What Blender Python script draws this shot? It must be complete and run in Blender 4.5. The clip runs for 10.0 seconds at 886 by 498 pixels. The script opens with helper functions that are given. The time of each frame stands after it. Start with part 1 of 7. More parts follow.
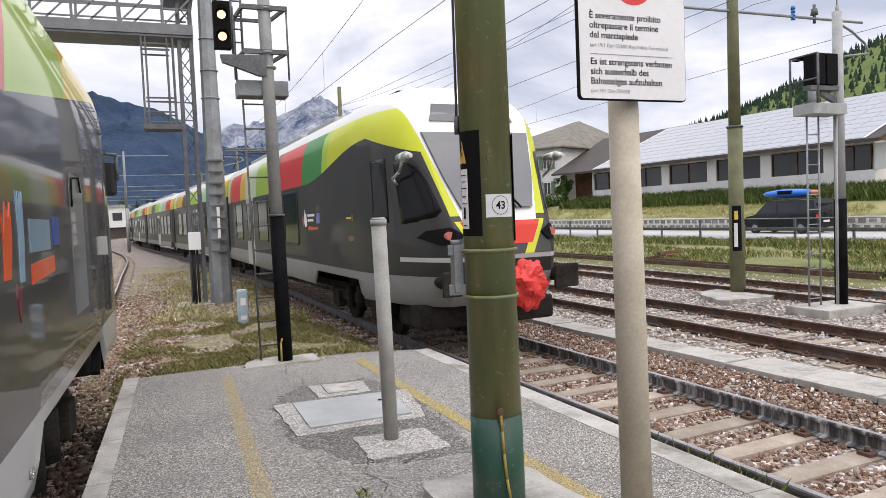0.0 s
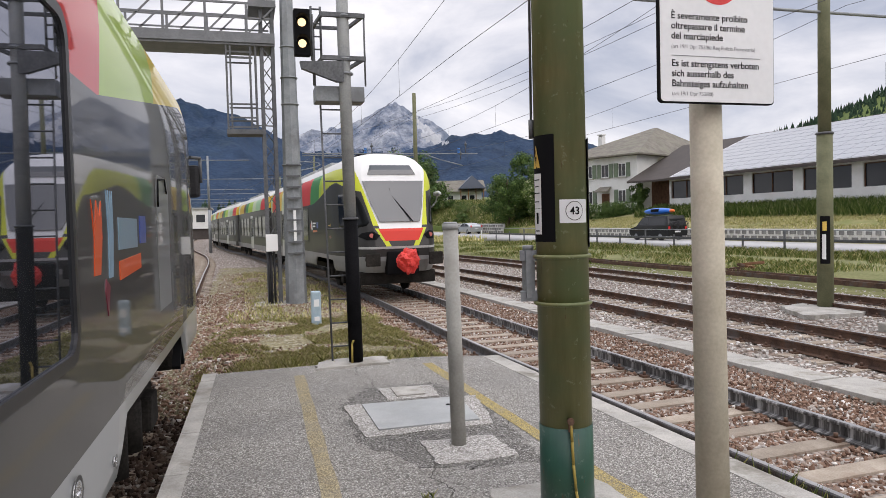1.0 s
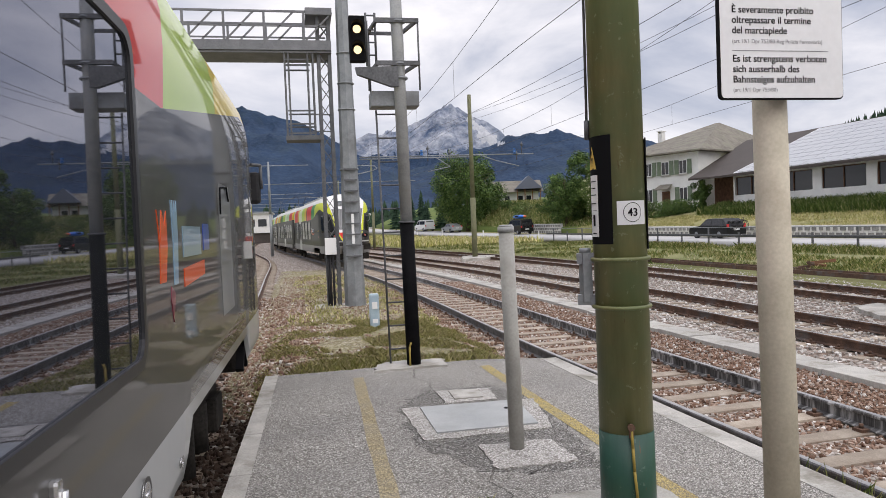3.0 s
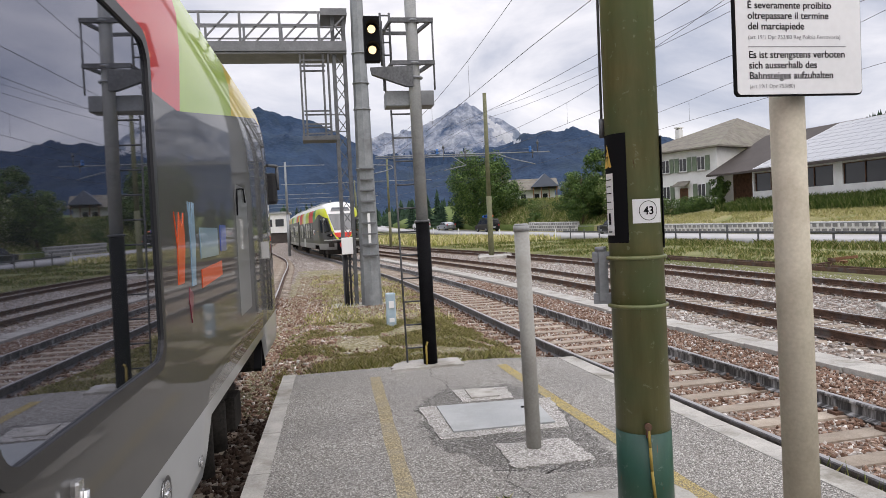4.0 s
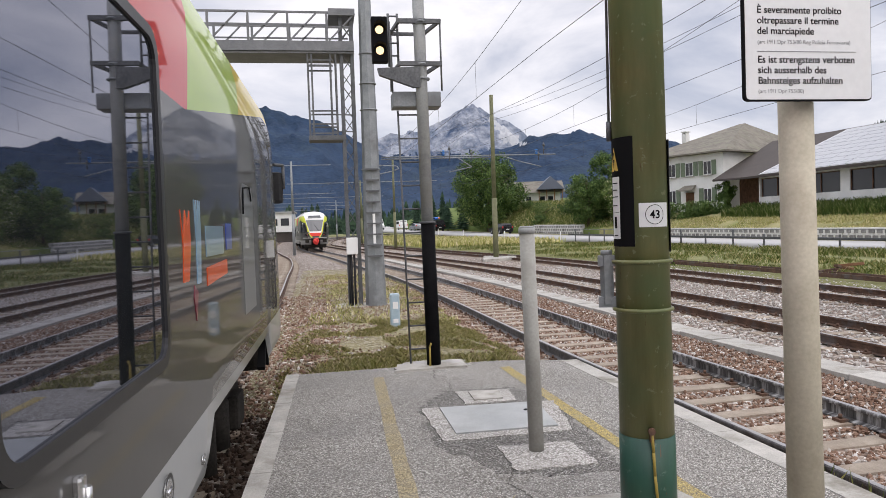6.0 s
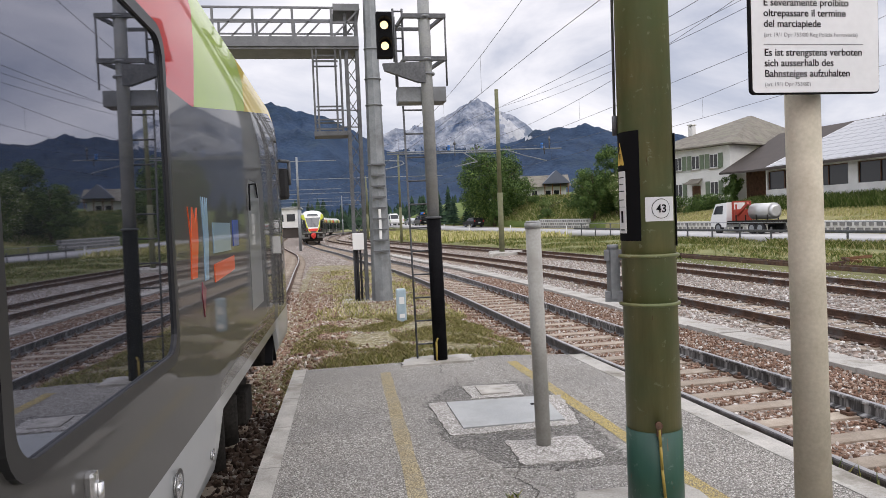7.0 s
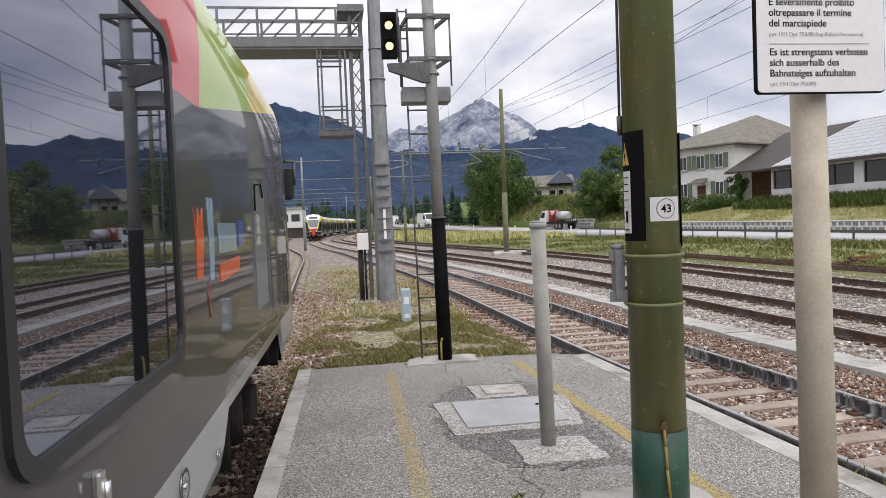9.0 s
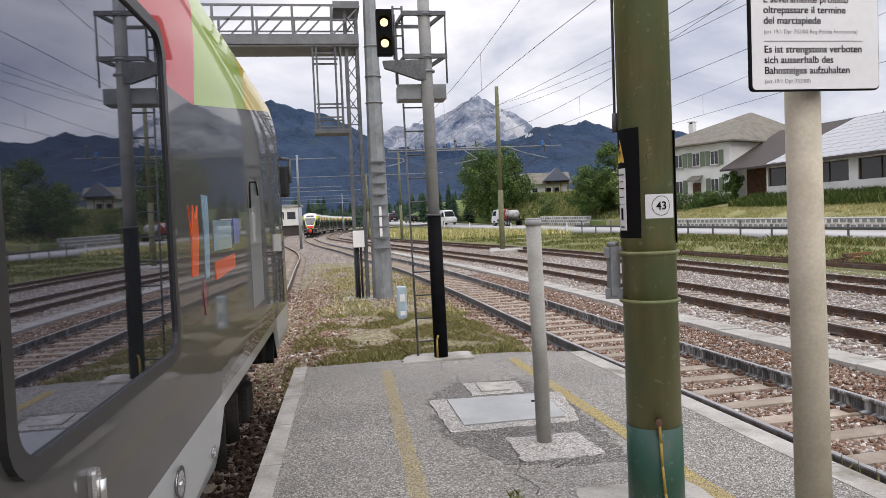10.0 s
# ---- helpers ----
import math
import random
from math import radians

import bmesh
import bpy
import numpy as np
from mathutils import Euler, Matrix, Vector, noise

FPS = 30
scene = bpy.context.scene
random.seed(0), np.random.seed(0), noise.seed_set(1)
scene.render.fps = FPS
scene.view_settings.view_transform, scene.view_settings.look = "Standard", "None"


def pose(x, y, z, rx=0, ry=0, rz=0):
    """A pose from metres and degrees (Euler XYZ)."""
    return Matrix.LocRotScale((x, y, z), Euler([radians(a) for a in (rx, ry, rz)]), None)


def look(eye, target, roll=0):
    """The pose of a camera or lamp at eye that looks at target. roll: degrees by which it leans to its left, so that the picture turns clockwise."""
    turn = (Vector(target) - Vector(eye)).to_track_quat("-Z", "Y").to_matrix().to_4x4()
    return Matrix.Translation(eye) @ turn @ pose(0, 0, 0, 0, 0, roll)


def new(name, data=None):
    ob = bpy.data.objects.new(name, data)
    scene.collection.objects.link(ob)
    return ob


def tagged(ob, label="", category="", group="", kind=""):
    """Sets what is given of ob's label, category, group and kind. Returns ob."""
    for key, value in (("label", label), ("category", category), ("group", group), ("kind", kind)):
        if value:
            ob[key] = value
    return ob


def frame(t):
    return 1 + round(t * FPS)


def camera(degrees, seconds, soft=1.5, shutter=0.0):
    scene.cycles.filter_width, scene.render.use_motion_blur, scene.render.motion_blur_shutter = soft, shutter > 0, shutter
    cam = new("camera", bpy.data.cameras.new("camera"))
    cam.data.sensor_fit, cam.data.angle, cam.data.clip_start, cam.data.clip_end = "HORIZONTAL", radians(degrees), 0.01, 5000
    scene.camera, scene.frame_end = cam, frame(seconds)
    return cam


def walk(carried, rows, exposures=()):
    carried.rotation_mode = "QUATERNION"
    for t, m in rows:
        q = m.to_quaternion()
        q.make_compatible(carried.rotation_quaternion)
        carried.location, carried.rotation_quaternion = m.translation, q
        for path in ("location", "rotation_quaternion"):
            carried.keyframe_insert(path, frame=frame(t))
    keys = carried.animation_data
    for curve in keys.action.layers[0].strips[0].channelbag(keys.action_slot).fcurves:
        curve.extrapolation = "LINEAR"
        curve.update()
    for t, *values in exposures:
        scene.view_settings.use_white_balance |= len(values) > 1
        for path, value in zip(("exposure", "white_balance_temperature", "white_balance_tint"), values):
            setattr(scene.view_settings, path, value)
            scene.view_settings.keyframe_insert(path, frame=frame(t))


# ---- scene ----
cam = camera(64.73, 10.0, soft=0.85)
EYE_Z = 1.68
PATH = [(t, pose(x, y, EYE_Z + z, 90 + pitch, roll, yaw)) for t, x, y, z, yaw, pitch, roll in (
    (0, -0.017, -0.015, -0.014, -21.945, -2.801, 2.341),
    (0.5, -0.016, 0.001, -0.021, -18.023, -2.946, 2.199),
    (1, -0.012, 0.008, -0.023, -16.091, -2.110, 1.470),
    (1.5, -0.006, 0.015, -0.016, -14.662, -1.771, 1.708),
    (2, -0.010, 0.006, -0.014, -14.218, -1.309, 1.683),
    (2.5, -0.010, 0.001, -0.011, -12.941, -1.703, 2.077),
    (3, -0.001, 0.013, -0.008, -11.450, -1.864, 2.300),
    (4.5, 0.007, 0.004, -0.002, -9.939, -1.979, 2.844),
    (5, 0.010, 0.009, -0.004, -9.978, -2.446, 2.933),
    (5.5, 0.007, 0.013, -0.004, -9.946, -1.742, 2.044),
    (7, -0.000, 0.005, 0.000, -9.236, -2.193, 2.298),
    (7.5, 0.001, 0.003, -0.001, -9.082, -2.471, 2.533),
    (8, -0.001, -0.002, -0.002, -8.742, -2.617, 2.535),
    (8.5, -0.003, 0.001, -0.002, -9.016, -2.319, 2.351),
    (9, -0.002, 0.001, 0.001, -8.870, -2.185, 2.337),
    (9.5, -0.001, -0.007, 0.002, -9.242, -2.372, 2.501),
    (10, 0.000, -0.000, 0.000, -9.200, -2.400, 2.400),
)]
walk(cam, PATH, ((0.0, 0.30, 6650, 15), (0.5, 0.16, 6650, 15), (1.0, 0.06, 6650, 15), (2.5, 0.04, 6650, 15), (4.5, 0.11, 6650, 15), (10.0, 0.11, 6650, 15)))

# ---- light ----
world = bpy.data.worlds.new("overcast_sky")
scene.world = world
world.use_nodes = True
wn, wl = world.node_tree.nodes, world.node_tree.links
wn.clear()
w_out = wn.new("ShaderNodeOutputWorld")
w_bg = wn.new("ShaderNodeBackground")
w_sky = wn.new("ShaderNodeTexSky")
w_sky.sky_type, w_sky.sun_disc = "NISHITA", False
w_sky.sun_elevation, w_sky.sun_rotation = radians(48), radians(150)
w_gain = wn.new("ShaderNodeMixRGB")
w_gain.blend_type, w_gain.inputs[0].default_value = "MULTIPLY", 1.0
w_gain.inputs[2].default_value = (0.11, 0.11, 0.11, 1)
w_co = wn.new("ShaderNodeTexCoord")
w_map = wn.new("ShaderNodeMapping")
w_map.inputs["Scale"].default_value = (1.0, 1.0, 2.4)
w_noise = wn.new("ShaderNodeTexNoise")
w_noise.inputs["Scale"].default_value, w_noise.inputs["Detail"].default_value = 2.6, 7.0
w_noise.inputs["Roughness"].default_value, w_noise.inputs["Distortion"].default_value = 0.55, 0.35
w_ramp = wn.new("ShaderNodeValToRGB")
w_ramp.color_ramp.elements[0].position, w_ramp.color_ramp.elements[0].color = 0.34, (0.47, 0.525, 0.64, 1)
w_ramp.color_ramp.elements[1].position, w_ramp.color_ramp.elements[1].color = 0.61, (1.05, 1.06, 1.085, 1)
w_cover = wn.new("ShaderNodeMixRGB")
w_cover.inputs[0].default_value = 0.9
wl.new(w_sky.outputs[0], w_gain.inputs[1])
wl.new(w_co.outputs["Generated"], w_map.inputs[0])
wl.new(w_map.outputs[0], w_noise.inputs["Vector"])
wl.new(w_noise.outputs[0], w_ramp.inputs[0])
wl.new(w_gain.outputs[0], w_cover.inputs[1])
wl.new(w_ramp.outputs[0], w_cover.inputs[2])
wl.new(w_cover.outputs[0], w_bg.inputs[0])
w_sep = wn.new("ShaderNodeSeparateXYZ")
wl.new(w_co.outputs["Generated"], w_sep.inputs[0])
w_up = wn.new("ShaderNodeMapRange")
for k_, v_ in zip(("From Min", "From Max", "To Min", "To Max"), (0.35, 1.0, 1.0, 2.2)):
    w_up.inputs[k_].default_value = v_
wl.new(w_sep.outputs[2], w_up.inputs["Value"])
wl.new(w_up.outputs[0], w_bg.inputs[1])
wl.new(w_bg.outputs[0], w_out.inputs[0])
sun_data = bpy.data.lights.new("sun", "SUN")
sun_data.energy, sun_data.angle, sun_data.color = 1.05, radians(55), (1.0, 0.96, 0.9)
sun = new("sun", sun_data)
sun.matrix_world = look((0, 0, 50), (-14, 24, 22))


# ---- materials ----
def nodes_of(name):
    m = bpy.data.materials.new(name)
    m.use_nodes = True
    n, l = m.node_tree.nodes, m.node_tree.links
    return m, n, l, n["Principled BSDF"]


def ramp(n, stops, constant=False):
    r = n.new("ShaderNodeValToRGB")
    r.color_ramp.interpolation = "CONSTANT" if constant else "LINEAR"
    while len(r.color_ramp.elements) < len(stops):
        r.color_ramp.elements.new(0.5)
    for e, (p, c) in zip(r.color_ramp.elements, stops):
        e.position, e.color = p, (*c, 1)
    return r


def mixed(n, l, fac, a, b, mode="MIX"):
    x = n.new("ShaderNodeMixRGB")
    x.blend_type = mode
    for socket, v in zip(x.inputs, (fac, a, b)):
        if isinstance(v, (int, float)):
            socket.default_value = v
        elif isinstance(v, tuple):
            socket.default_value = (*v, 1)
        else:
            l.new(v, socket)
    return x.outputs[0]


def calc(n, l, op, a, b=0.0, c=0.0):
    x = n.new("ShaderNodeMath")
    x.operation = op
    for socket, v in zip(x.inputs, (a, b, c)):
        if isinstance(v, (int, float)):
            socket.default_value = v
        else:
            l.new(v, socket)
    return x.outputs[0]


def noise_of(n, l, co, scale, detail=4.0, rough=0.55):
    t = n.new("ShaderNodeTexNoise")
    t.inputs["Scale"].default_value, t.inputs["Detail"].default_value = scale, detail
    t.inputs["Roughness"].default_value = rough
    l.new(co, t.inputs["Vector"])
    return t.outputs[0]


def bumped(n, l, b, height, strength=0.3, distance=0.01):
    x = n.new("ShaderNodeBump")
    x.inputs["Strength"].default_value, x.inputs["Distance"].default_value = strength, distance
    l.new(height, x.inputs["Height"])
    l.new(x.outputs[0], b.inputs["Normal"])


def surface(name, dark, light, scale=6.0, rough=0.7, metal=0.0, grain=60.0, bump=0.25, stain=None, stain_scale=0.8,
            each=0.0, coat=0.0, depth=0.004):
    """Two scales of noise between two colours, an optional stain, a bump, and a shade of its own for each object."""
    m, n, l, b = nodes_of(name)
    co = n.new("ShaderNodeTexCoord").outputs["Object"]
    big, fine = noise_of(n, l, co, scale, 5), noise_of(n, l, co, grain, 3)
    both = calc(n, l, "ADD", calc(n, l, "MULTIPLY", big, 0.6), calc(n, l, "MULTIPLY", fine, 0.4))
    col = ramp(n, ((0.36, dark), (0.64, light)))
    l.new(both, col.inputs[0])
    out = col.outputs[0]
    if stain:
        s = ramp(n, ((0.52, (0, 0, 0)), (0.68, (1, 1, 1))))
        l.new(noise_of(n, l, co, stain_scale, 6, 0.65), s.inputs[0])
        out = mixed(n, l, s.outputs[0], out, stain)
    if each:
        info = n.new("ShaderNodeObjectInfo")
        v = calc(n, l, "ADD", calc(n, l, "MULTIPLY", info.outputs["Random"], 2 * each), 1 - each)
        hsv = n.new("ShaderNodeHueSaturation")
        l.new(v, hsv.inputs["Value"])
        l.new(out, hsv.inputs["Color"])
        out = hsv.outputs[0]
    l.new(out, b.inputs["Base Color"])
    b.inputs["Metallic"].default_value = metal
    r = calc(n, l, "ADD", calc(n, l, "MULTIPLY", big, 0.24), rough - 0.12)
    l.new(r, b.inputs["Roughness"])
    b.inputs["Coat Weight"].default_value = coat
    b.inputs["Specular IOR Level"].default_value = 0.5 if rough < 0.6 else 0.2
    if bump:
        bumped(n, l, b, both, bump, depth)
    return m


def plain(name, colour, rough=0.5, metal=0.0, emit=0.0, coat=0.0, gloss=0.5):
    m, n, l, b = nodes_of(name)
    b.inputs["Base Color"].default_value = (*colour, 1)
    b.inputs["Roughness"].default_value, b.inputs["Metallic"].default_value = rough, metal
    b.inputs["Coat Weight"].default_value = coat
    b.inputs["Specular IOR Level"].default_value = gloss
    if emit:
        b.inputs["Emission Color"].default_value = (*colour, 1)
        b.inputs["Emission Strength"].default_value = emit
    return m


def pebbles(name, tones, scale, patch=None, patch_scale=0.25, bump=0.9, depth=0.03, grey=0.0):
    """Loose stones: cells of several tones with a raised relief."""
    m, n, l, b = nodes_of(name)
    co = n.new("ShaderNodeTexCoord").outputs["Object"]
    v = n.new("ShaderNodeTexVoronoi")
    v.inputs["Scale"].default_value = scale
    l.new(co, v.inputs["Vector"])
    sep = n.new("ShaderNodeSeparateColor")
    l.new(v.outputs["Color"], sep.inputs[0])
    col = ramp(n, tones)
    l.new(sep.outputs[0], col.inputs[0])
    gap = ramp(n, ((0.25, (1, 1, 1)), (0.75, (0.25, 0.23, 0.21))))
    l.new(calc(n, l, "MULTIPLY", v.outputs["Distance"], 1.0), gap.inputs[0])
    out = mixed(n, l, 0.8, col.outputs[0], gap.outputs[0], "MULTIPLY")
    out = mixed(n, l, 0.35, out, noise_of(n, l, co, 0.7, 6), "OVERLAY")
    if patch:
        s = ramp(n, ((0.45, (0, 0, 0)), (0.75, (0.6, 0.6, 0.6))))
        l.new(noise_of(n, l, co, patch_scale, 8, 0.7), s.inputs[0])
        out = mixed(n, l, s.outputs[0], out, patch)
    l.new(out, b.inputs["Base Color"])
    b.inputs["Roughness"].default_value = 0.95
    b.inputs["Specular IOR Level"].default_value = 0.15
    bumped(n, l, b, calc(n, l, "SUBTRACT", 1.0, v.outputs["Distance"]), bump, depth)
    return m


def island_tint(name, tones, rough=0.8):
    """One tone for each loose piece of a joined mesh."""
    m, n, l, b = nodes_of(name)
    g = n.new("ShaderNodeNewGeometry")
    col = ramp(n, tones)
    l.new(g.outputs["Random Per Island"], col.inputs[0])
    l.new(col.outputs[0], b.inputs["Base Color"])
    b.inputs["Roughness"].default_value = rough
    b.inputs["Specular IOR Level"].default_value = 0.2
    return m


M = {}
M["asphalt"] = pebbles("asphalt", ((0.0, (0.17, 0.164, 0.15)), (0.4, (0.345, 0.334, 0.308)), (0.8, (0.50, 0.484, 0.447)), (1.0, (0.80, 0.785, 0.75))), 115.0, (0.2, 0.195, 0.188), 0.8, 0.6, 0.006)
M["asphalt_dark"] = pebbles("asphalt_patch", ((0.0, (0.08, 0.077, 0.072)), (0.4, (0.20, 0.194, 0.181)), (0.8, (0.33, 0.32, 0.30)), (1.0, (0.66, 0.65, 0.62))), 115.0, None, 0.8, 0.6, 0.006)
M["asphalt_crack"] = surface("open_crack_dirt", (0.05, 0.047, 0.042), (0.12, 0.113, 0.10), 9.0, 0.95, 0, 80, 0.3)
M["road"] = surface("road_asphalt", (0.38, 0.375, 0.37), (0.48, 0.475, 0.47), 0.3, 0.9, 0, 40, 0.2)
M["concrete"] = surface("concrete", (0.30, 0.29, 0.265), (0.52, 0.50, 0.46), 3.0, 0.88, 0, 90, 0.5, (0.21, 0.195, 0.16), 1.8, 0.08)
M["concrete_pole"] = surface("cement_grey_paint", (0.46, 0.42, 0.325), (0.60, 0.55, 0.44), 5.0, 0.7, 0, 60, 0.2, (0.38, 0.335, 0.255), 2.5)
M["sleeper"] = surface("sleeper_concrete", (0.25, 0.205, 0.16), (0.41, 0.355, 0.29), 4.0, 0.92, 0, 60, 0.5, (0.18, 0.12, 0.085), 1.2, 0.15)
M["rail_side"] = surface("rusty_rail", (0.055, 0.035, 0.028), (0.16, 0.095, 0.065), 5.0, 0.8, 0.1, 90, 0.4, (0.12, 0.11, 0.105), 2.0)
M["rail_grey"] = surface("worn_dark_rail", (0.05, 0.05, 0.055), (0.2, 0.195, 0.195), 9.0, 0.6, 0.3, 90, 0.4, (0.1, 0.075, 0.06), 3.0)
m_, n_, l_, b_ = nodes_of("streaked_rail_side")
co_ = n_.new("ShaderNodeMapping")
co_.inputs["Scale"].default_value = (3.0, 15.0, 2.0)
l_.new(n_.new("ShaderNodeTexCoord").outputs["Object"], co_.inputs[0])
streak_ = ramp(n_, ((0.36, (0.03, 0.028, 0.028)), (0.50, (0.10, 0.097, 0.095)), (0.66, (0.42, 0.415, 0.41))))
l_.new(noise_of(n_, l_, co_.outputs[0], 1.0, 5, 0.6), streak_.inputs[0])
l_.new(streak_.outputs[0], b_.inputs["Base Color"])
b_.inputs["Roughness"].default_value = 0.6
b_.inputs["Specular IOR Level"].default_value = 0.3
M["rail_streaked"] = m_
M["rail_top"] = surface("polished_rail", (0.28, 0.27, 0.265), (0.44, 0.43, 0.42), 5.0, 0.4, 0.6, 60, 0.05)
M["ballast"] = pebbles("ballast", ((0.0, (0.20, 0.145, 0.115)), (0.35, (0.32, 0.25, 0.205)), (0.7, (0.46, 0.41, 0.365)), (0.95, (0.72, 0.69, 0.65))), 14.0)
M["soil"] = pebbles("gravelly_soil", ((0.0, (0.15, 0.12, 0.07)), (0.4, (0.28, 0.24, 0.14)), (0.75, (0.42, 0.37, 0.25)), (1.0, (0.70, 0.66, 0.58))), 34.0, (0.24, 0.235, 0.09), 0.9, 0.8, 0.02)
M["ground"] = surface("rough_field", (0.13, 0.145, 0.055), (0.30, 0.285, 0.145), 0.2, 0.95, 0, 8, 0.3, (0.09, 0.13, 0.04), 0.1)
M["meadow"] = surface("mown_meadow", (0.07, 0.11, 0.028), (0.15, 0.19, 0.055), 0.08, 0.95, 0, 3, 0.3, (0.14, 0.17, 0.06), 0.05)
M["hay"] = surface("dry_mown_bank", (0.21, 0.20, 0.085), (0.34, 0.31, 0.16), 0.5, 0.95, 0, 9, 0.3, (0.16, 0.19, 0.06), 0.22)
M["stone_tint"] = island_tint("ballast_stones", ((0.0, (0.12, 0.07, 0.048)), (0.45, (0.25, 0.155, 0.11)), (0.8, (0.37, 0.28, 0.22)), (0.92, (0.42, 0.38, 0.34)), (1.0, (0.78, 0.75, 0.71))), 0.9)
# Oil stain and the shade beside the train, both in these tones.
M["stone_oily_shaded"] = island_tint("shaded_oily_stones", ((0.0, (0.022, 0.014, 0.010)), (0.5, (0.065, 0.042, 0.032)), (0.9, (0.12, 0.085, 0.066)), (1.0, (0.30, 0.27, 0.24))), 0.85)
M["stone_pale"] = island_tint("pale_stones", ((0.0, (0.27, 0.24, 0.215)), (0.5, (0.43, 0.405, 0.375)), (1.0, (0.70, 0.68, 0.65))), 0.9)
M["grass"] = island_tint("grass_blades", ((0.0, (0.26, 0.28, 0.08)), (0.4, (0.46, 0.45, 0.15)), (0.7, (0.64, 0.57, 0.28)), (1.0, (0.78, 0.69, 0.44))))
M["grass_lush"] = island_tint("lush_blades", ((0.0, (0.05, 0.10, 0.02)), (0.6, (0.13, 0.20, 0.045)), (0.9, (0.26, 0.31, 0.09)), (1.0, (0.55, 0.52, 0.28))))
M["grass_green"] = island_tint("meadow_blades", ((0.0, (0.08, 0.13, 0.025)), (0.5, (0.22, 0.265, 0.07)), (0.8, (0.42, 0.39, 0.16)), (1.0, (0.74, 0.67, 0.40))))
M["leaf"] = island_tint("broad_leaves", ((0.0, (0.022, 0.05, 0.014)), (0.55, (0.065, 0.12, 0.028)), (1.0, (0.16, 0.23, 0.06))), 0.6)
M["leaf_pale"] = island_tint("flowering_leaves", ((0.0, (0.04, 0.08, 0.02)), (0.6, (0.11, 0.17, 0.04)), (0.88, (0.22, 0.27, 0.08)), (1.0, (0.6, 0.58, 0.40))), 0.6)
M["needle"] = island_tint("conifer_needles", ((0.0, (0.012, 0.03, 0.018)), (1.0, (0.04, 0.075, 0.04))), 0.8)
M["bark"] = surface("bark", (0.06, 0.045, 0.03), (0.16, 0.12, 0.085), 8, 0.95, 0, 50, 0.7)
M["galv"] = surface("galvanised_steel", (0.20, 0.215, 0.225), (0.30, 0.315, 0.325), 5.0, 0.55, 0.35, 40, 0.08, (0.17, 0.175, 0.18), 1.5)
M["truss"] = surface("weathered_grey_truss", (0.15, 0.155, 0.165), (0.24, 0.245, 0.255), 3.0, 0.65, 0.2, 40, 0.08)
M["galv_dark"] = surface("weathered_steel_bars", (0.09, 0.093, 0.098), (0.17, 0.174, 0.18), 5.0, 0.6, 0.35, 40, 0.08)
M["mast"] = surface("grey_mast_paint", (0.29, 0.30, 0.30), (0.43, 0.44, 0.435), 6.0, 0.6, 0.1, 50, 0.1, (0.33, 0.33, 0.31), 3.0)
M["post_grey"] = surface("warm_grey_post_paint", (0.33, 0.325, 0.30), (0.44, 0.435, 0.40), 5.0, 0.6, 0, 60, 0.1, (0.30, 0.29, 0.26), 3.0)
M["black"] = surface("black_sleeve", (0.004, 0.004, 0.005), (0.011, 0.011, 0.012), 6.0, 0.62, 0, 60, 0.1)
M["black_flat"] = plain("matt_black", (0.008, 0.008, 0.009), 0.75, gloss=0.08)
M["rubber"] = surface("dark_rubber", (0.018, 0.018, 0.02), (0.04, 0.04, 0.042), 8, 0.7, 0, 60, 0.1)


def pole_paint(name, dark, light, drift, chip, amount):
    m, n, l, b = nodes_of(name)
    co = n.new("ShaderNodeTexCoord").outputs["Object"]
    tall = n.new("ShaderNodeMapping")
    tall.inputs["Scale"].default_value = (1.0, 1.0, 0.16)
    l.new(co, tall.inputs[0])
    base = ramp(n, ((0.32, dark), (0.68, light)))
    l.new(noise_of(n, l, tall.outputs[0], 11.0, 6, 0.6), base.inputs[0])
    far = ramp(n, ((0.43, (0, 0, 0)), (0.64, (0.8, 0.8, 0.8))))
    l.new(noise_of(n, l, co, 2.1, 5, 0.6), far.inputs[0])
    out = mixed(n, l, far.outputs[0], base.outputs[0], drift)
    chips = ramp(n, ((amount, (0, 0, 0)), (amount + 0.025, (1, 1, 1))))
    l.new(noise_of(n, l, co, 17.0, 8, 0.68), chips.inputs[0])
    out = mixed(n, l, calc(n, l, "MULTIPLY", chips.outputs[0], 0.7), out, chip)
    rust = ramp(n, ((0.685, (0, 0, 0)), (0.71, (1, 1, 1))))
    l.new(noise_of(n, l, tall.outputs[0], 38.0, 4, 0.6), rust.inputs[0])
    out = mixed(n, l, calc(n, l, "MULTIPLY", rust.outputs[0], 0.8), out, (0.10, 0.05, 0.02))
    l.new(out, b.inputs["Base Color"])
    b.inputs["Roughness"].default_value = 0.42
    b.inputs["Specular IOR Level"].default_value = 0.4
    bumped(n, l, b, noise_of(n, l, co, 60.0, 4), 0.2, 0.002)
    return m


M["olive"] = pole_paint("olive_green_paint", (0.135, 0.135, 0.052), (0.235, 0.225, 0.10), (0.125, 0.17, 0.075), (0.30, 0.33, 0.21), 0.615)
M["pine"] = pole_paint("dark_green_paint", (0.012, 0.052, 0.038), (0.03, 0.09, 0.066), (0.025, 0.075, 0.04), (0.09, 0.14, 0.11), 0.60)
M["olive_far"] = surface("faded_green_paint", (0.12, 0.125, 0.07), (0.19, 0.19, 0.11), 4.0, 0.6, 0, 40, 0.1)
M["sign"] = surface("white_sign_enamel", (0.70, 0.71, 0.71), (0.77, 0.78, 0.78), 3.0, 0.35, 0, 30, 0.02)
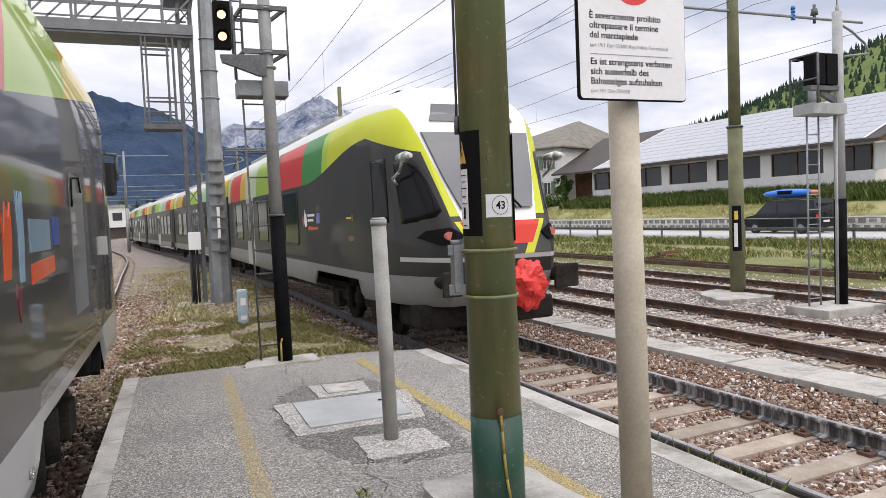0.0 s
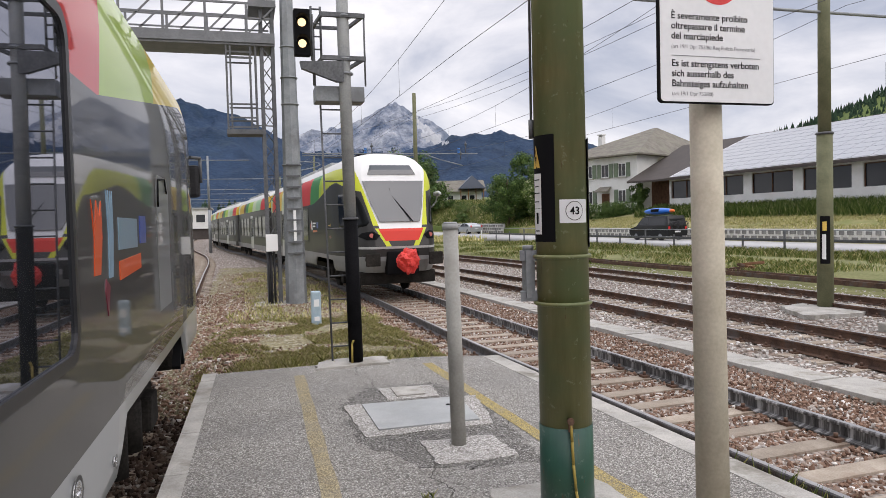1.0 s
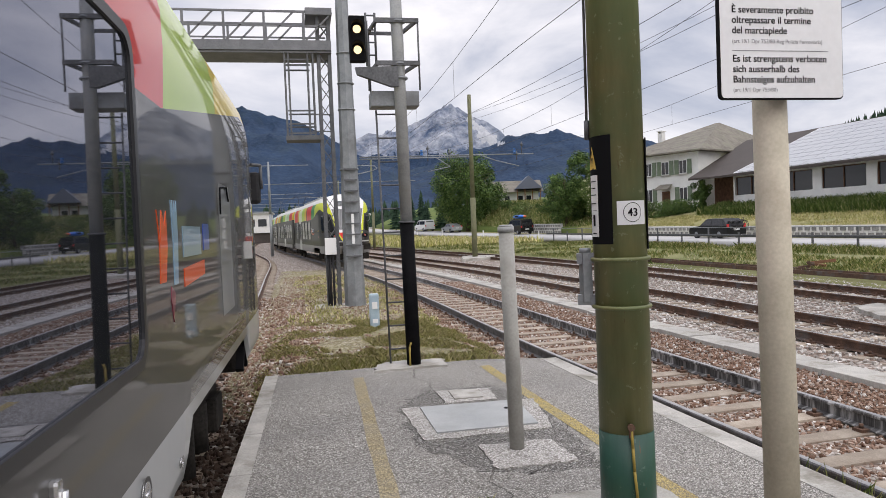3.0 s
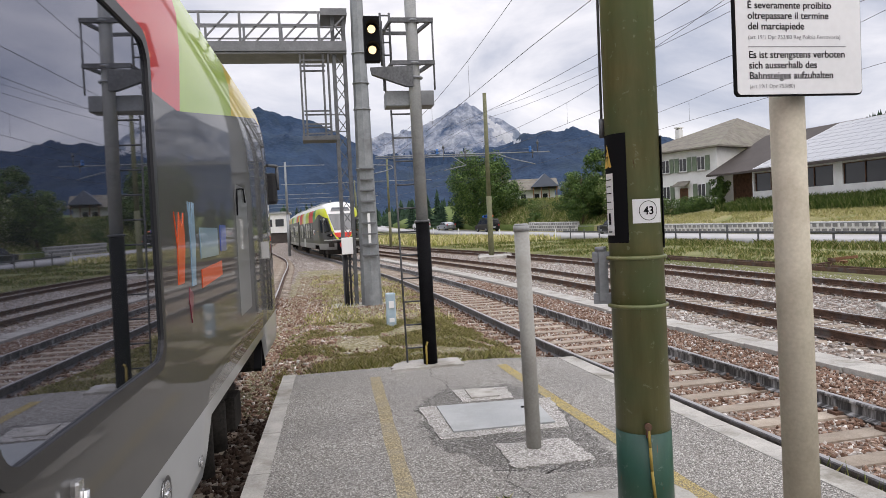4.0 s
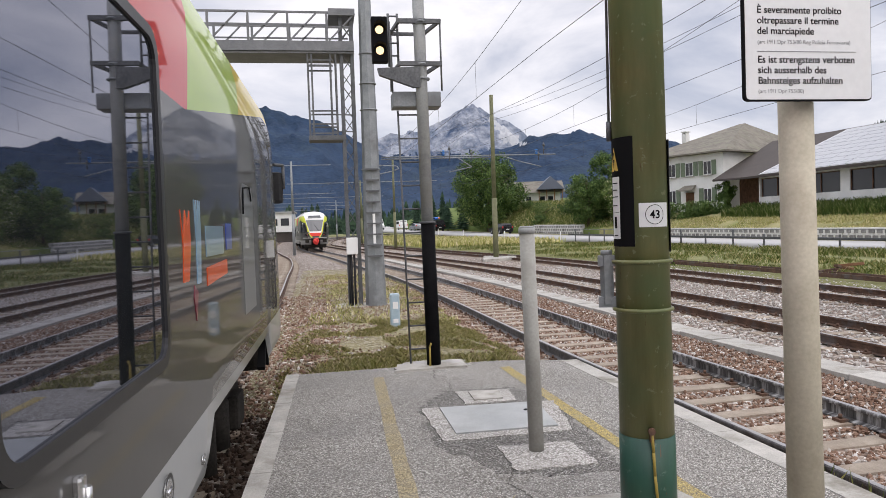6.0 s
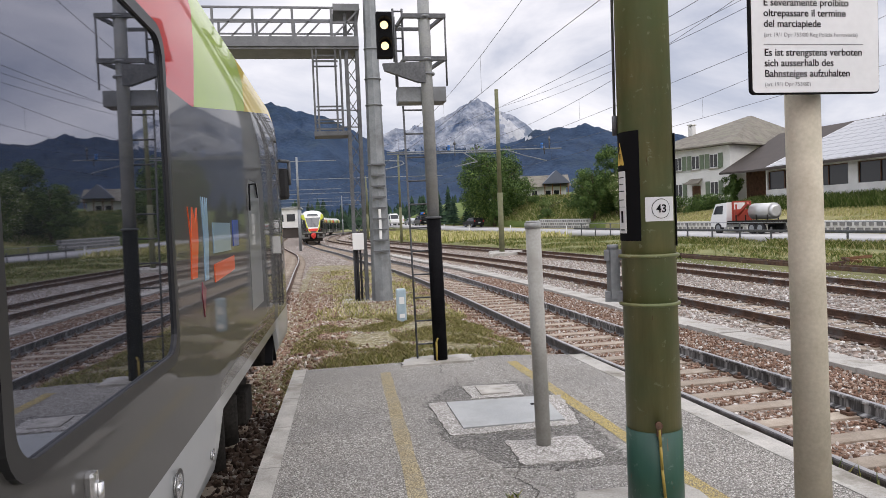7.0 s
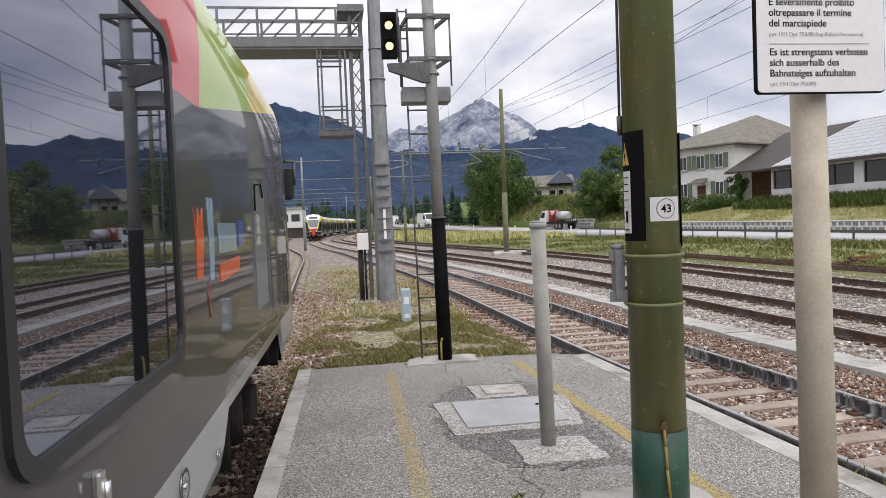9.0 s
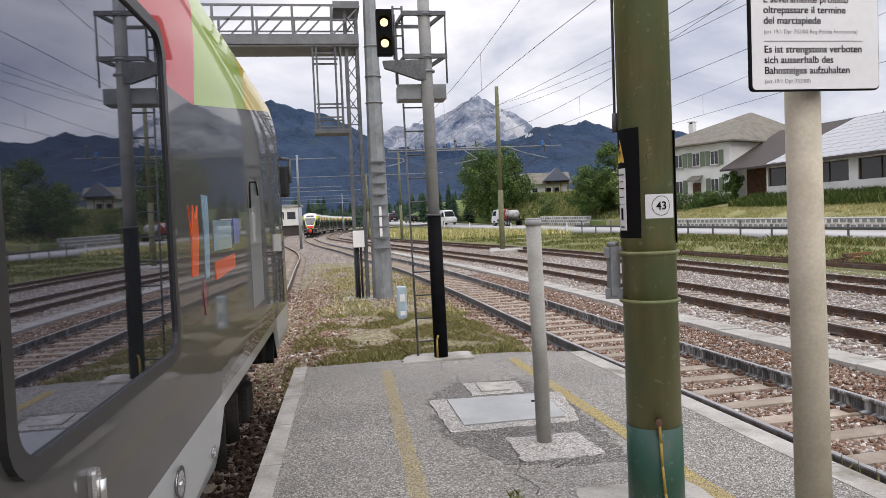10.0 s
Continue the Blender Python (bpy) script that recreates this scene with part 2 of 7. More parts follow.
M["white"] = plain("white_paint", (0.78, 0.78, 0.77), 0.5)
M["ink"] = plain("black_ink", (0.008, 0.008, 0.009), 0.6, gloss=0.1)
M["ink_grey"] = plain("grey_ink", (0.22, 0.22, 0.23), 0.5)
M["red"] = plain("red_paint", (0.62, 0.03, 0.03), 0.4)
M["yellow_sign"] = plain("warning_yellow", (0.75, 0.50, 0.10), 0.5)
M["yellow_line"] = pebbles("worn_yellow_line", ((0.0, (0.24, 0.22, 0.17)), (0.3, (0.38, 0.32, 0.17)), (0.6, (0.60, 0.47, 0.17)), (1.0, (0.70, 0.57, 0.26))), 130.0, (0.29, 0.275, 0.24), 2.2, 0.6, 0.006)
M["yellow_faded"] = pebbles("faded_yellow_line", ((0.0, (0.25, 0.225, 0.165)), (0.4, (0.40, 0.345, 0.225)), (0.75, (0.57, 0.475, 0.29)), (1.0, (0.70, 0.61, 0.40))), 130.0, (0.28, 0.27, 0.24), 2.0, 0.6, 0.006)
M["lens"] = plain("lit_signal_lens", (1.0, 0.74, 0.40), 0.3, 0, 1.3)
M["steel_lid"] = surface("galvanised_lid", (0.31, 0.325, 0.325), (0.44, 0.45, 0.445), 2.5, 0.6, 0.1, 90, 0.2, (0.32, 0.33, 0.32), 2.0)
M["blue_box"] = surface("pale_blue_plastic", (0.30, 0.40, 0.47), (0.42, 0.52, 0.58), 6.0, 0.5, 0, 60, 0.05)
M["silver"] = plain("silver_mirror_paint", (0.55, 0.56, 0.57), 0.3, 0.6)
M["cable"] = plain("yellow_earth_cable", (0.33, 0.24, 0.045), 0.6)
M["wire"] = plain("dark_wire", (0.05, 0.05, 0.055), 0.5, 0.5)
M["plaster"] = surface("white_plaster", (0.62, 0.62, 0.60), (0.76, 0.76, 0.74), 0.7, 0.9, 0, 12, 0.15, (0.58, 0.57, 0.54), 0.3)
M["shutter"] = surface("green_shutter", (0.12, 0.16, 0.11), (0.19, 0.23, 0.16), 4, 0.7, 0, 30, 0.1)
M["roof_tile"] = surface("old_roof_tiles", (0.13, 0.12, 0.10), (0.25, 0.23, 0.195), 1.2, 0.92, 0, 14, 0.5, (0.20, 0.20, 0.15), 0.6, depth=0.03)
M["roof_brown"] = surface("brown_sheet_roof", (0.05, 0.042, 0.038), (0.085, 0.072, 0.066), 0.8, 0.7, 0, 10, 0.2)
M["wood"] = surface("dark_barn_boards", (0.06, 0.032, 0.02), (0.17, 0.09, 0.055), 3, 0.85, 0, 20, 0.4)
M["wood_warm"] = surface("brown_gable_boards", (0.17, 0.085, 0.045), (0.28, 0.15, 0.085), 3, 0.8, 0, 20, 0.4)
M["solar"] = plain("solar_glass", (0.27, 0.285, 0.31), 0.3, 0.0, 0, 0.5)
M["solar_frame"] = plain("aluminium_frame", (0.72, 0.73, 0.75), 0.4, 0.5)
M["dark_glass"] = plain("dark_window_glass", (0.02, 0.022, 0.025), 0.06)
M["car_black"] = plain("black_car_paint", (0.009, 0.010, 0.011), 0.3, 0, 0, 0.3, 0.3)
M["car_silver"] = plain("silver_car_paint", (0.38, 0.40, 0.42), 0.3, 0.5, 0, 0.8)
M["car_white"] = plain("white_car_paint", (0.72, 0.72, 0.71), 0.3, 0, 0, 0.6)
M["kayak_blue"] = plain("blue_kayak", (0.02, 0.16, 0.62), 0.35)
M["kayak_orange"] = plain("orange_kayak", (0.8, 0.17, 0.03), 0.4)
M["truck_red"] = plain("red_truck_frame", (0.35, 0.05, 0.03), 0.5)
M["steel_tank"] = plain("brushed_tank", (0.55, 0.55, 0.54), 0.35, 0.6)
M["wall_stone"] = surface("granite_block", (0.17, 0.168, 0.163), (0.33, 0.325, 0.315), 1.6, 0.9, 0, 20, 0.4, None, 1, 0.22)
M["mortar"] = surface("pale_mortar", (0.58, 0.57, 0.55), (0.72, 0.71, 0.69), 2, 0.95, 0, 20, 0.3)
# Distance haze is mixed into these forest tones as blue.
M["forest"] = surface("forest_haze_blue", (0.011, 0.026, 0.054), (0.031, 0.056, 0.104), 0.012, 0.98, 0, 0.10, 0.6, (0.035, 0.055, 0.075), 0.004, depth=14)
M["forest_near"] = surface("dark_conifer_slope", (0.015, 0.033, 0.028), (0.048, 0.080, 0.058), 0.02, 0.98, 0, 0.25, 0.8, (0.03, 0.05, 0.035), 0.008, depth=5)
# Pale rock; blue haze of distance is put into its dark tones.
M["rock"] = surface("pale_rock_hazy_darks", (0.05, 0.08, 0.145), (0.40, 0.42, 0.46), 0.006, 0.95, 0, 0.03, 1.0, (0.13, 0.165, 0.22), 0.0025, depth=45)
M["scree"] = surface("white_landslide", (0.32, 0.335, 0.36), (0.46, 0.47, 0.49), 0.01, 0.95, 0, 0.05, 0.5)
M["skirt"] = surface("light_grey_train_paint", (0.40, 0.41, 0.41), (0.48, 0.49, 0.49), 1.5, 0.35, 0, 30, 0.02, (0.30, 0.30, 0.29), 1.2, coat=0.3)
M["under"] = surface("grimy_underframe", (0.016, 0.015, 0.014), (0.05, 0.045, 0.04), 4, 0.85, 0.2, 40, 0.3)
M["train_glass"] = plain("tinted_train_glass", (0.018, 0.02, 0.022), 0.02)
M["train_glass"].node_tree.nodes["Principled BSDF"].inputs["IOR"].default_value = 3.3
M["train_glass"].node_tree.nodes["Principled BSDF"].inputs["Specular Tint"].default_value = (0.80, 0.83, 1.0, 1)
M["windscreen"] = plain("windscreen_glass", (0.03, 0.037, 0.045), 0.05)
M["windscreen"].node_tree.nodes["Principled BSDF"].inputs["IOR"].default_value = 1.75
M["cab_glass"] = plain("cab_glass", (0.010, 0.011, 0.012), 0.08, gloss=0.12)
M["gasket"] = plain("black_gasket", (0.018, 0.018, 0.019), 0.4)
M["collar"] = pebbles("pale_aggregate_concrete", ((0.0, (0.38, 0.365, 0.34)), (0.4, (0.53, 0.515, 0.485)), (0.8, (0.66, 0.645, 0.615)), (1.0, (0.80, 0.79, 0.76))), 75.0, (0.40, 0.38, 0.35), 2.0, 0.7, 0.008)
for dull in ("black", "under"):
    M[dull].node_tree.nodes["Principled BSDF"].inputs["Specular IOR Level"].default_value = 0.04
M["chrome"] = plain("worn_chrome", (0.6, 0.6, 0.6), 0.25, 0.9)
M["red_cloth"] = surface("crumpled_red_cover", (0.50, 0.02, 0.018), (0.74, 0.05, 0.035), 5, 0.55, 0, 30, 0.3)
M["tail_light"] = plain("tail_lamp_glass", (0.42, 0.12, 0.10), 0.2, 0, 0.1)
M["orange"] = plain("orange_decal", (0.62, 0.085, 0.014), 0.4, 0, 0, 0.4)
M["sky_blue"] = plain("pale_blue_decal", (0.21, 0.33, 0.44), 0.4, 0, 0, 0.4)
M["magenta"] = plain("crimson_decal", (0.16, 0.02, 0.04), 0.4, 0, 0, 0.5)
M["deep_blue"] = plain("blue_decal", (0.04, 0.08, 0.34), 0.3, 0, 0, 0.5)
M["insulator"] = plain("blue_insulator", (0.03, 0.17, 0.5), 0.3)


RED, GREEN, LIME, YEL = (0.58, 0.035, 0.03), (0.035, 0.22, 0.05), (0.36, 0.52, 0.05), (0.52, 0.56, 0.03)
PALE, OCHRE, BROWN, MINT = (0.55, 0.62, 0.42), (0.58, 0.38, 0.04), (0.13, 0.055, 0.035), (0.36, 0.55, 0.33)


def livery(name, bands, cab=True, sill=0.98, arch_line=(1.5, 6.0, 3.24, 2.72), coat=0.22, base=0.037):
    """Grey train paint with a band of coloured blocks along the roof, a yellow cab arch, a white mask and a red nose stripe.
    Local axes: x across, y back from the nose, z up from the rail."""
    m, n, l, b = nodes_of(name)
    co = n.new("ShaderNodeTexCoord").outputs["Object"]
    sep = n.new("ShaderNodeSeparateXYZ")
    l.new(co, sep.inputs[0])
    x, y, z = calc(n, l, "ABSOLUTE", sep.outputs[0]), sep.outputs[1], sep.outputs[2]
    slant = calc(n, l, "ADD", y, calc(n, l, "MULTIPLY", calc(n, l, "SUBTRACT", z, 2.7), 0.25))
    col = ramp(n, bands, True)
    l.new(calc(n, l, "DIVIDE", slant, 20.0), col.inputs[0])
    block = col.outputs[0]
    block = mixed(n, l, calc(n, l, "GREATER_THAN", z, 3.62), block, (0.62, 0.62, 0.60))
    grime = noise_of(n, l, co, 1.3, 6, 0.65)
    grey = mixed(n, l, grime, tuple(base * v for v in (0.76, 0.73, 0.70)), tuple(base * v for v in (1.24, 1.19, 1.14)))
    # lower edge of the coloured band: level along the car, a dark arch over the cab door, down the pillar to the nose
    t1 = n.new("ShaderNodeMapRange")
    t1.interpolation_type = "SMOOTHSTEP" if arch_line[0] < 2 else "LINEAR"
    for k, v in zip(("From Min", "From Max", "To Min", "To Max"), arch_line):
        t1.inputs[k].default_value = v
    l.new(y, t1.inputs["Value"])
    pillar = calc(n, l, "MINIMUM", calc(n, l, "ADD", calc(n, l, "MULTIPLY", y, 1.72), 1.60), calc(n, l, "ADD", calc(n, l, "MULTIPLY", y, 0.27), 2.70))
    edge = calc(n, l, "MAXIMUM", calc(n, l, "MINIMUM", t1.outputs[0], pillar), 1.58) if cab else 2.98
    out = mixed(n, l, calc(n, l, "GREATER_THAN", z, edge), grey, block)
    front = calc(n, l, "LESS_THAN", y, 2.6 if cab else -9.0)
    mask_w = calc(n, l, "ADD", 0.60, calc(n, l, "MULTIPLY", calc(n, l, "SUBTRACT", z, 1.9), 0.26))
    white = calc(n, l, "MULTIPLY", calc(n, l, "MULTIPLY", calc(n, l, "LESS_THAN", x, mask_w), front), calc(n, l, "GREATER_THAN", z, 1.78))
    out = mixed(n, l, white, out, (0.74, 0.74, 0.73))
    nose = calc(n, l, "LESS_THAN", y, 1.0 if cab else -9.0)
    red_w = calc(n, l, "ADD", 0.44, calc(n, l, "MULTIPLY", calc(n, l, "SUBTRACT", z, 1.5), 0.55))
    sliver = calc(n, l, "MULTIPLY", calc(n, l, "MULTIPLY", calc(n, l, "COMPARE", x, calc(n, l, "ADD", red_w, 0.0), 0.075), nose), calc(n, l, "COMPARE", z, 1.62, 0.26))
    out = mixed(n, l, sliver, out, YEL)
    stripe = calc(n, l, "MULTIPLY", calc(n, l, "MULTIPLY", calc(n, l, "LESS_THAN", x, red_w), nose), calc(n, l, "COMPARE", z, 1.705, 0.165))
    out = mixed(n, l, stripe, out, (0.62, 0.035, 0.02))
    line = calc(n, l, "MULTIPLY", nose, calc(n, l, "COMPARE", z, 1.36, 0.032))
    out = mixed(n, l, line, out, (0.44, 0.44, 0.43))
    out = mixed(n, l, calc(n, l, "LESS_THAN", z, sill), out, mixed(n, l, grime, *(((0.31, 0.32, 0.32), (0.41, 0.42, 0.42)) if base > 0.05 else ((0.19, 0.192, 0.19), (0.29, 0.292, 0.288)))))
    l.new(out, b.inputs["Base Color"])
    b.inputs["Roughness"].default_value = 0.5
    b.inputs["Specular IOR Level"].default_value = 0.2
    b.inputs["Coat Weight"].default_value, b.inputs["Coat Roughness"].default_value = coat, 0.03
    b.inputs["Coat IOR"].default_value = 1.5
    return m


M["livery_tail"] = livery("livery_tail_car", ((0, YEL), (0.205, LIME), (0.226, GREEN), (0.305, RED), (0.43, BROWN), (0.455, OCHRE), (0.51, LIME), (0.60, PALE), (0.70, OCHRE), (0.76, RED), (0.88, MINT)), sill=1.12)
M["livery_near"] = livery("livery_standing_car", ((0, (0.66, 0.49, 0.02)), (0.254, LIME), (0.341, RED), (0.6, OCHRE), (0.7, GREEN), (0.8, PALE), (0.9, RED)), True, 1.235, (3.1, 6.9, 3.38, 2.77), 0.65, base=0.055)
M["livery_mid"] = livery("livery_middle_car", ((0, OCHRE), (0.08, RED), (0.2, MINT), (0.32, PALE), (0.4, LIME), (0.52, GREEN), (0.6, BROWN), (0.66, OCHRE), (0.8, PALE), (0.9, RED)), False)


# ---- building helpers ----
def part(name, bm, material, parent=None, label=""):
    me = bpy.data.meshes.new(name)
    bm.to_mesh(me)
    bm.free()
    me.materials.append(material)
    ob = new(name, me)
    if parent:
        ob.parent = parent
    return tagged(ob, label)


def thing(name, label, category, m=None, group="", kind=""):
    ob = new(name)
    ob.empty_display_size = 0.1
    if m is not None:
        ob.matrix_basis = m
    return tagged(ob, label, category, group, kind)


def box(bm, x0, x1, y0, y1, z0, z1, bevel=0.0, m=None):
    r = bmesh.ops.create_cube(bm, size=1.0)
    vs = r["verts"]
    bmesh.ops.scale(bm, vec=(x1 - x0, y1 - y0, z1 - z0), verts=vs)
    bmesh.ops.translate(bm, vec=((x0 + x1) / 2, (y0 + y1) / 2, (z0 + z1) / 2), verts=vs)
    if bevel:
        es = list({e for v in vs for e in v.link_edges})
        out = bmesh.ops.bevel(bm, geom=es, offset=bevel, segments=2, affect="EDGES", profile=0.6)
        vs = list({v for f in out["faces"] for v in f.verts} | {v for v in vs if v.is_valid})
    if m is not None:
        bmesh.ops.transform(bm, matrix=m, verts=vs)
    return bm


def bar(bm, a, b, r0, r1=None, seg=12, smooth=True):
    """A round bar from a to b."""
    a, b = Vector(a), Vector(b)
    r1 = r0 if r1 is None else r1
    d = b - a
    q = d.to_track_quat("Z", "Y").to_matrix()
    rings = []
    for p, r in ((a, r0), (b, r1)):
        rings.append([bm.verts.new(p + q @ Vector((r * math.cos(k * math.tau / seg), r * math.sin(k * math.tau / seg), 0))) for k in range(seg)])
    for k in range(seg):
        f = bm.faces.new((rings[0][k], rings[0][(k + 1) % seg], rings[1][(k + 1) % seg], rings[1][k]))
        f.smooth = smooth
    bm.faces.new(rings[0][::-1])
    bm.faces.new(rings[1])
    return bm


def beam(bm, a, b, w, h):
    """A square bar from a to b."""
    a, b = Vector(a), Vector(b)
    q = (b - a).to_track_quat("Z", "Y").to_matrix()
    rings = [[bm.verts.new(p + q @ Vector((sx * w / 2, sy * h / 2, 0))) for sx, sy in ((-1, -1), (1, -1), (1, 1), (-1, 1))] for p in (a, b)]
    for k in range(4):
        bm.faces.new((rings[0][k], rings[0][(k + 1) % 4], rings[1][(k + 1) % 4], rings[1][k]))
    bm.faces.new(rings[0][::-1])
    bm.faces.new(rings[1])
    return bm


def ring(bm, c, R, r, seg=24, tube=6):
    """A ring round an upright pole."""
    grid = [[bm.verts.new(Vector(c) + Vector(((R + r * math.cos(b)) * math.cos(a), (R + r * math.cos(b)) * math.sin(a), r * math.sin(b))))
             for b in (j * math.tau / tube for j in range(tube))] for a in (i * math.tau / seg for i in range(seg))]
    for i in range(seg):
        for j in range(tube):
            f = bm.faces.new((grid[i][j], grid[(i + 1) % seg][j], grid[(i + 1) % seg][(j + 1) % tube], grid[i][(j + 1) % tube]))
            f.smooth = True
    return bm


def prism(bm, pts, z0, z1):
    """A flat outline raised from z0 to z1."""
    lo = [bm.verts.new((x, y, z0)) for x, y in pts]
    hi = [bm.verts.new((x, y, z1)) for x, y in pts]
    n = len(pts)
    for k in range(n):
        bm.faces.new((lo[k], lo[(k + 1) % n], hi[(k + 1) % n], hi[k]))
    bm.faces.new(lo[::-1])
    bm.faces.new(hi)
    return bm


def quad_sheet(bm, rows, smooth=True):
    """A skin over a grid of points."""
    vs = [[bm.verts.new(p) for p in row] for row in rows]
    for a, b in zip(vs, vs[1:]):
        for k in range(len(a) - 1):
            f = bm.faces.new((a[k], a[k + 1], b[k + 1], b[k]))
            f.smooth = smooth
    return vs


def curve_through(points):
    """A smooth x for each y through plan points (y, x)."""
    ys, xs = np.array([p[0] for p in points], float), np.array([p[1] for p in points], float)
    h, s = np.diff(ys), np.diff(xs) / np.diff(ys)
    m = np.concatenate([[s[0]], (s[:-1] * h[1:] + s[1:] * h[:-1]) / (h[1:] + h[:-1]), [s[-1]]])

    def at(y):
        k = int(np.clip(np.searchsorted(ys, y) - 1, 0, len(h) - 1))
        if y < ys[0]:
            return float(xs[0] + m[0] * (y - ys[0]))
        if y > ys[-1]:
            return float(xs[-1] + m[-1] * (y - ys[-1]))
        t = (y - ys[k]) / h[k]
        return float((2 * t**3 - 3 * t**2 + 1) * xs[k] + (t**3 - 2 * t**2 + t) * h[k] * m[k] + (3 * t**2 - 2 * t**3) * xs[k + 1] + (t**3 - t**2) * h[k] * m[k + 1])
    return at


# ---- plan: tracks, road, levels ----
RAIL_Z, BED_Z = -0.32, -0.50
MAIN = curve_through(((-30, 6.3), (0, 4.92), (5, 4.66), (10, 4.40), (20, 4.10), (30, 3.55), (40, 2.55), (54, 1.25), (67, -0.25), (87, -2.0), (105, -3.0), (121, -3.3), (150, -2.6), (185, 0.6), (220, 6.0), (300, 22)))
SECOND = curve_through(((-30, 9.6), (0, 9.05), (10, 8.95), (20, 8.75), (30, 8.2), (45, 6.6), (60, 4.9), (80, 2.7), (105, 0.5), (121, 0.4), (150, 1.4), (185, 4.8), (220, 10.2), (300, 26)))
THIRD = curve_through(((-30, 14.4), (0, 13.5), (10, 13.25), (20, 13.2), (40, 12.2), (60, 9.6), (80, 7.0), (105, 4.4), (121, 4.1), (150, 5.2), (185, 8.8), (220, 14.2), (300, 30)))
SIDING = curve_through(((-60, -2.1), (10, -2.14), (22, -2.19), (32, -2.43), (46, -2.8), (54, -3.3), (66, -4.6), (88, -6.9), (110, -8.2), (160, -10)))
ROAD = curve_through(((-40, 40), (0, 36), (20, 34.0), (40, 32.0), (60, 30.0), (90, 26.5), (110, 22.5), (135, 17), (170, 13.5), (220, 20), (300, 38)))
ROAD_Z = curve_through(((-40, -0.25), (40, -0.2), (80, 0.1), (100, 0.35), (118, 0.8), (200, 2.2)))

bm = bmesh.new()
box(bm, -2600, 2600, -400, 4600, -3.0, BED_Z - 0.06)
tagged(part("ground", bm, M["ground"]), "rough grassy valley floor", "ground", kind="structure")


def strip(name, label, left, right, y0, y1, step, z, material, category="ground"):
    b = bmesh.new()
    ys = np.arange(y0, y1 + step / 2, step)
    quad_sheet(b, [[(left(y), y, z(y) if callable(z) else z), (right(y), y, z(y) if callable(z) else z)] for y in ys])
    for f in list(b.faces):
        f.normal_update()
    r = bmesh.ops.extrude_face_region(b, geom=list(b.faces))
    bmesh.ops.translate(b, vec=(0, 0, -0.4), verts=[v for v in r["geom"] if isinstance(v, bmesh.types.BMVert)])
    bmesh.ops.recalc_face_normals(b, faces=list(b.faces))
    return tagged(part(name, b, material), label, category, kind="structure")


strip("ballast_bed", "brown and grey ballast bed under the tracks", lambda y: min(-5.0, SIDING(y) - 2.0), lambda y: max(THIRD(y) + 2.4, MAIN(y) + 4), -40, 260, 4, BED_Z + 0.0, M["ballast"])
strip("road", "pale grey two-lane asphalt road beside the railway", lambda y: ROAD(y) - 3.3, lambda y: ROAD(y) + 3.3, -40, 240, 4, lambda y: ROAD_Z(y), M["road"], "road")

# ---- platform ----
def plat_left(y):
    return -0.58 + (y - 4.43) * 0.0227


def plat_right(y):
    return 3.16 - (y - 4.0) * 0.039


platform = thing("platform", "grey asphalt platform with pale concrete edges", "platform", kind="structure")
bm = bmesh.new()
prism(bm, [(plat_left(-12) + 0.145, -12), (plat_right(-12) - 0.2, -12), (plat_right(8.2) - 0.2, 8.2), (2.1, 8.42), (1.2, 8.45), (0.2, 8.4), (plat_left(8.38) + 0.145, 8.38)], -0.6, 0.0)
part("asphalt", bm, M["asphalt"], platform)
y = -12.0
while y < 8.3:
    for side in (0, 1):
        y1 = min(y + 1.0, 8.4 if side == 0 else 8.15)
        if y1 - y < 0.1:
            continue
        bm = bmesh.new()
        if side == 0:
            prism(bm, [(plat_left(y), y + 0.004), (plat_left(y) + 0.145, y + 0.004), (plat_left(y1) + 0.145, y1 - 0.004), (plat_left(y1), y1 - 0.004)], -0.62, 0.004)
        else:
            prism(bm, [(plat_right(y) - 0.2, y + 0.004), (plat_right(y), y + 0.004), (plat_right(y1), y1 - 0.004), (plat_right(y1) - 0.2, y1 - 0.004)], -0.62, 0.004)
        part("edge_stone", bm, M["concrete"], platform)
    y += 1.0
for x0, x1, y0, y1, paint in ((0.46, 0.55, 4.15, 7.9, M["yellow_faded"]), (2.17, 2.05, 3.9, 8.0, M["yellow_line"])):
    bm = bmesh.new()
    k = (x1 - x0) / (y1 - y0)
    ys = np.linspace(-11, y1, 40)
    quad_sheet(bm, [[(x0 + k * (yy - y0) - 0.06 + 0.006 * math.sin(yy * 9), yy, 0.004), (x0 + k * (yy - y0) + 0.06 + 0.006 * math.sin(yy * 7 + 1), yy, 0.004)] for yy in ys])
    part("painted_line", bm, paint, platform, "worn yellow safety line")


def ragged(pts, amount=0.02, n=6, seed=1):
    rnd = random.Random(seed)
    out = []
    for (ax, ay), (bx, by) in zip(pts, pts[1:] + pts[:1]):
        for k in range(n):
            t = k / n
            out.append((ax + (bx - ax) * t + rnd.uniform(-amount, amount), ay + (by - ay) * t + rnd.uniform(-amount, amount)))
    return out


bm = bmesh.new()
prism(bm, ragged([(0.80, 5.28), (1.15, 4.5), (1.95, 4.35), (2.0, 5.2), (2.16, 6.4), (1.86, 7.0), (1.16, 7.02), (0.8, 6.42)], 0.05, 14, 3), 0.0005, 0.0025)
part("asphalt_patch", bm, M["asphalt_dark"], platform, "darker patched asphalt")


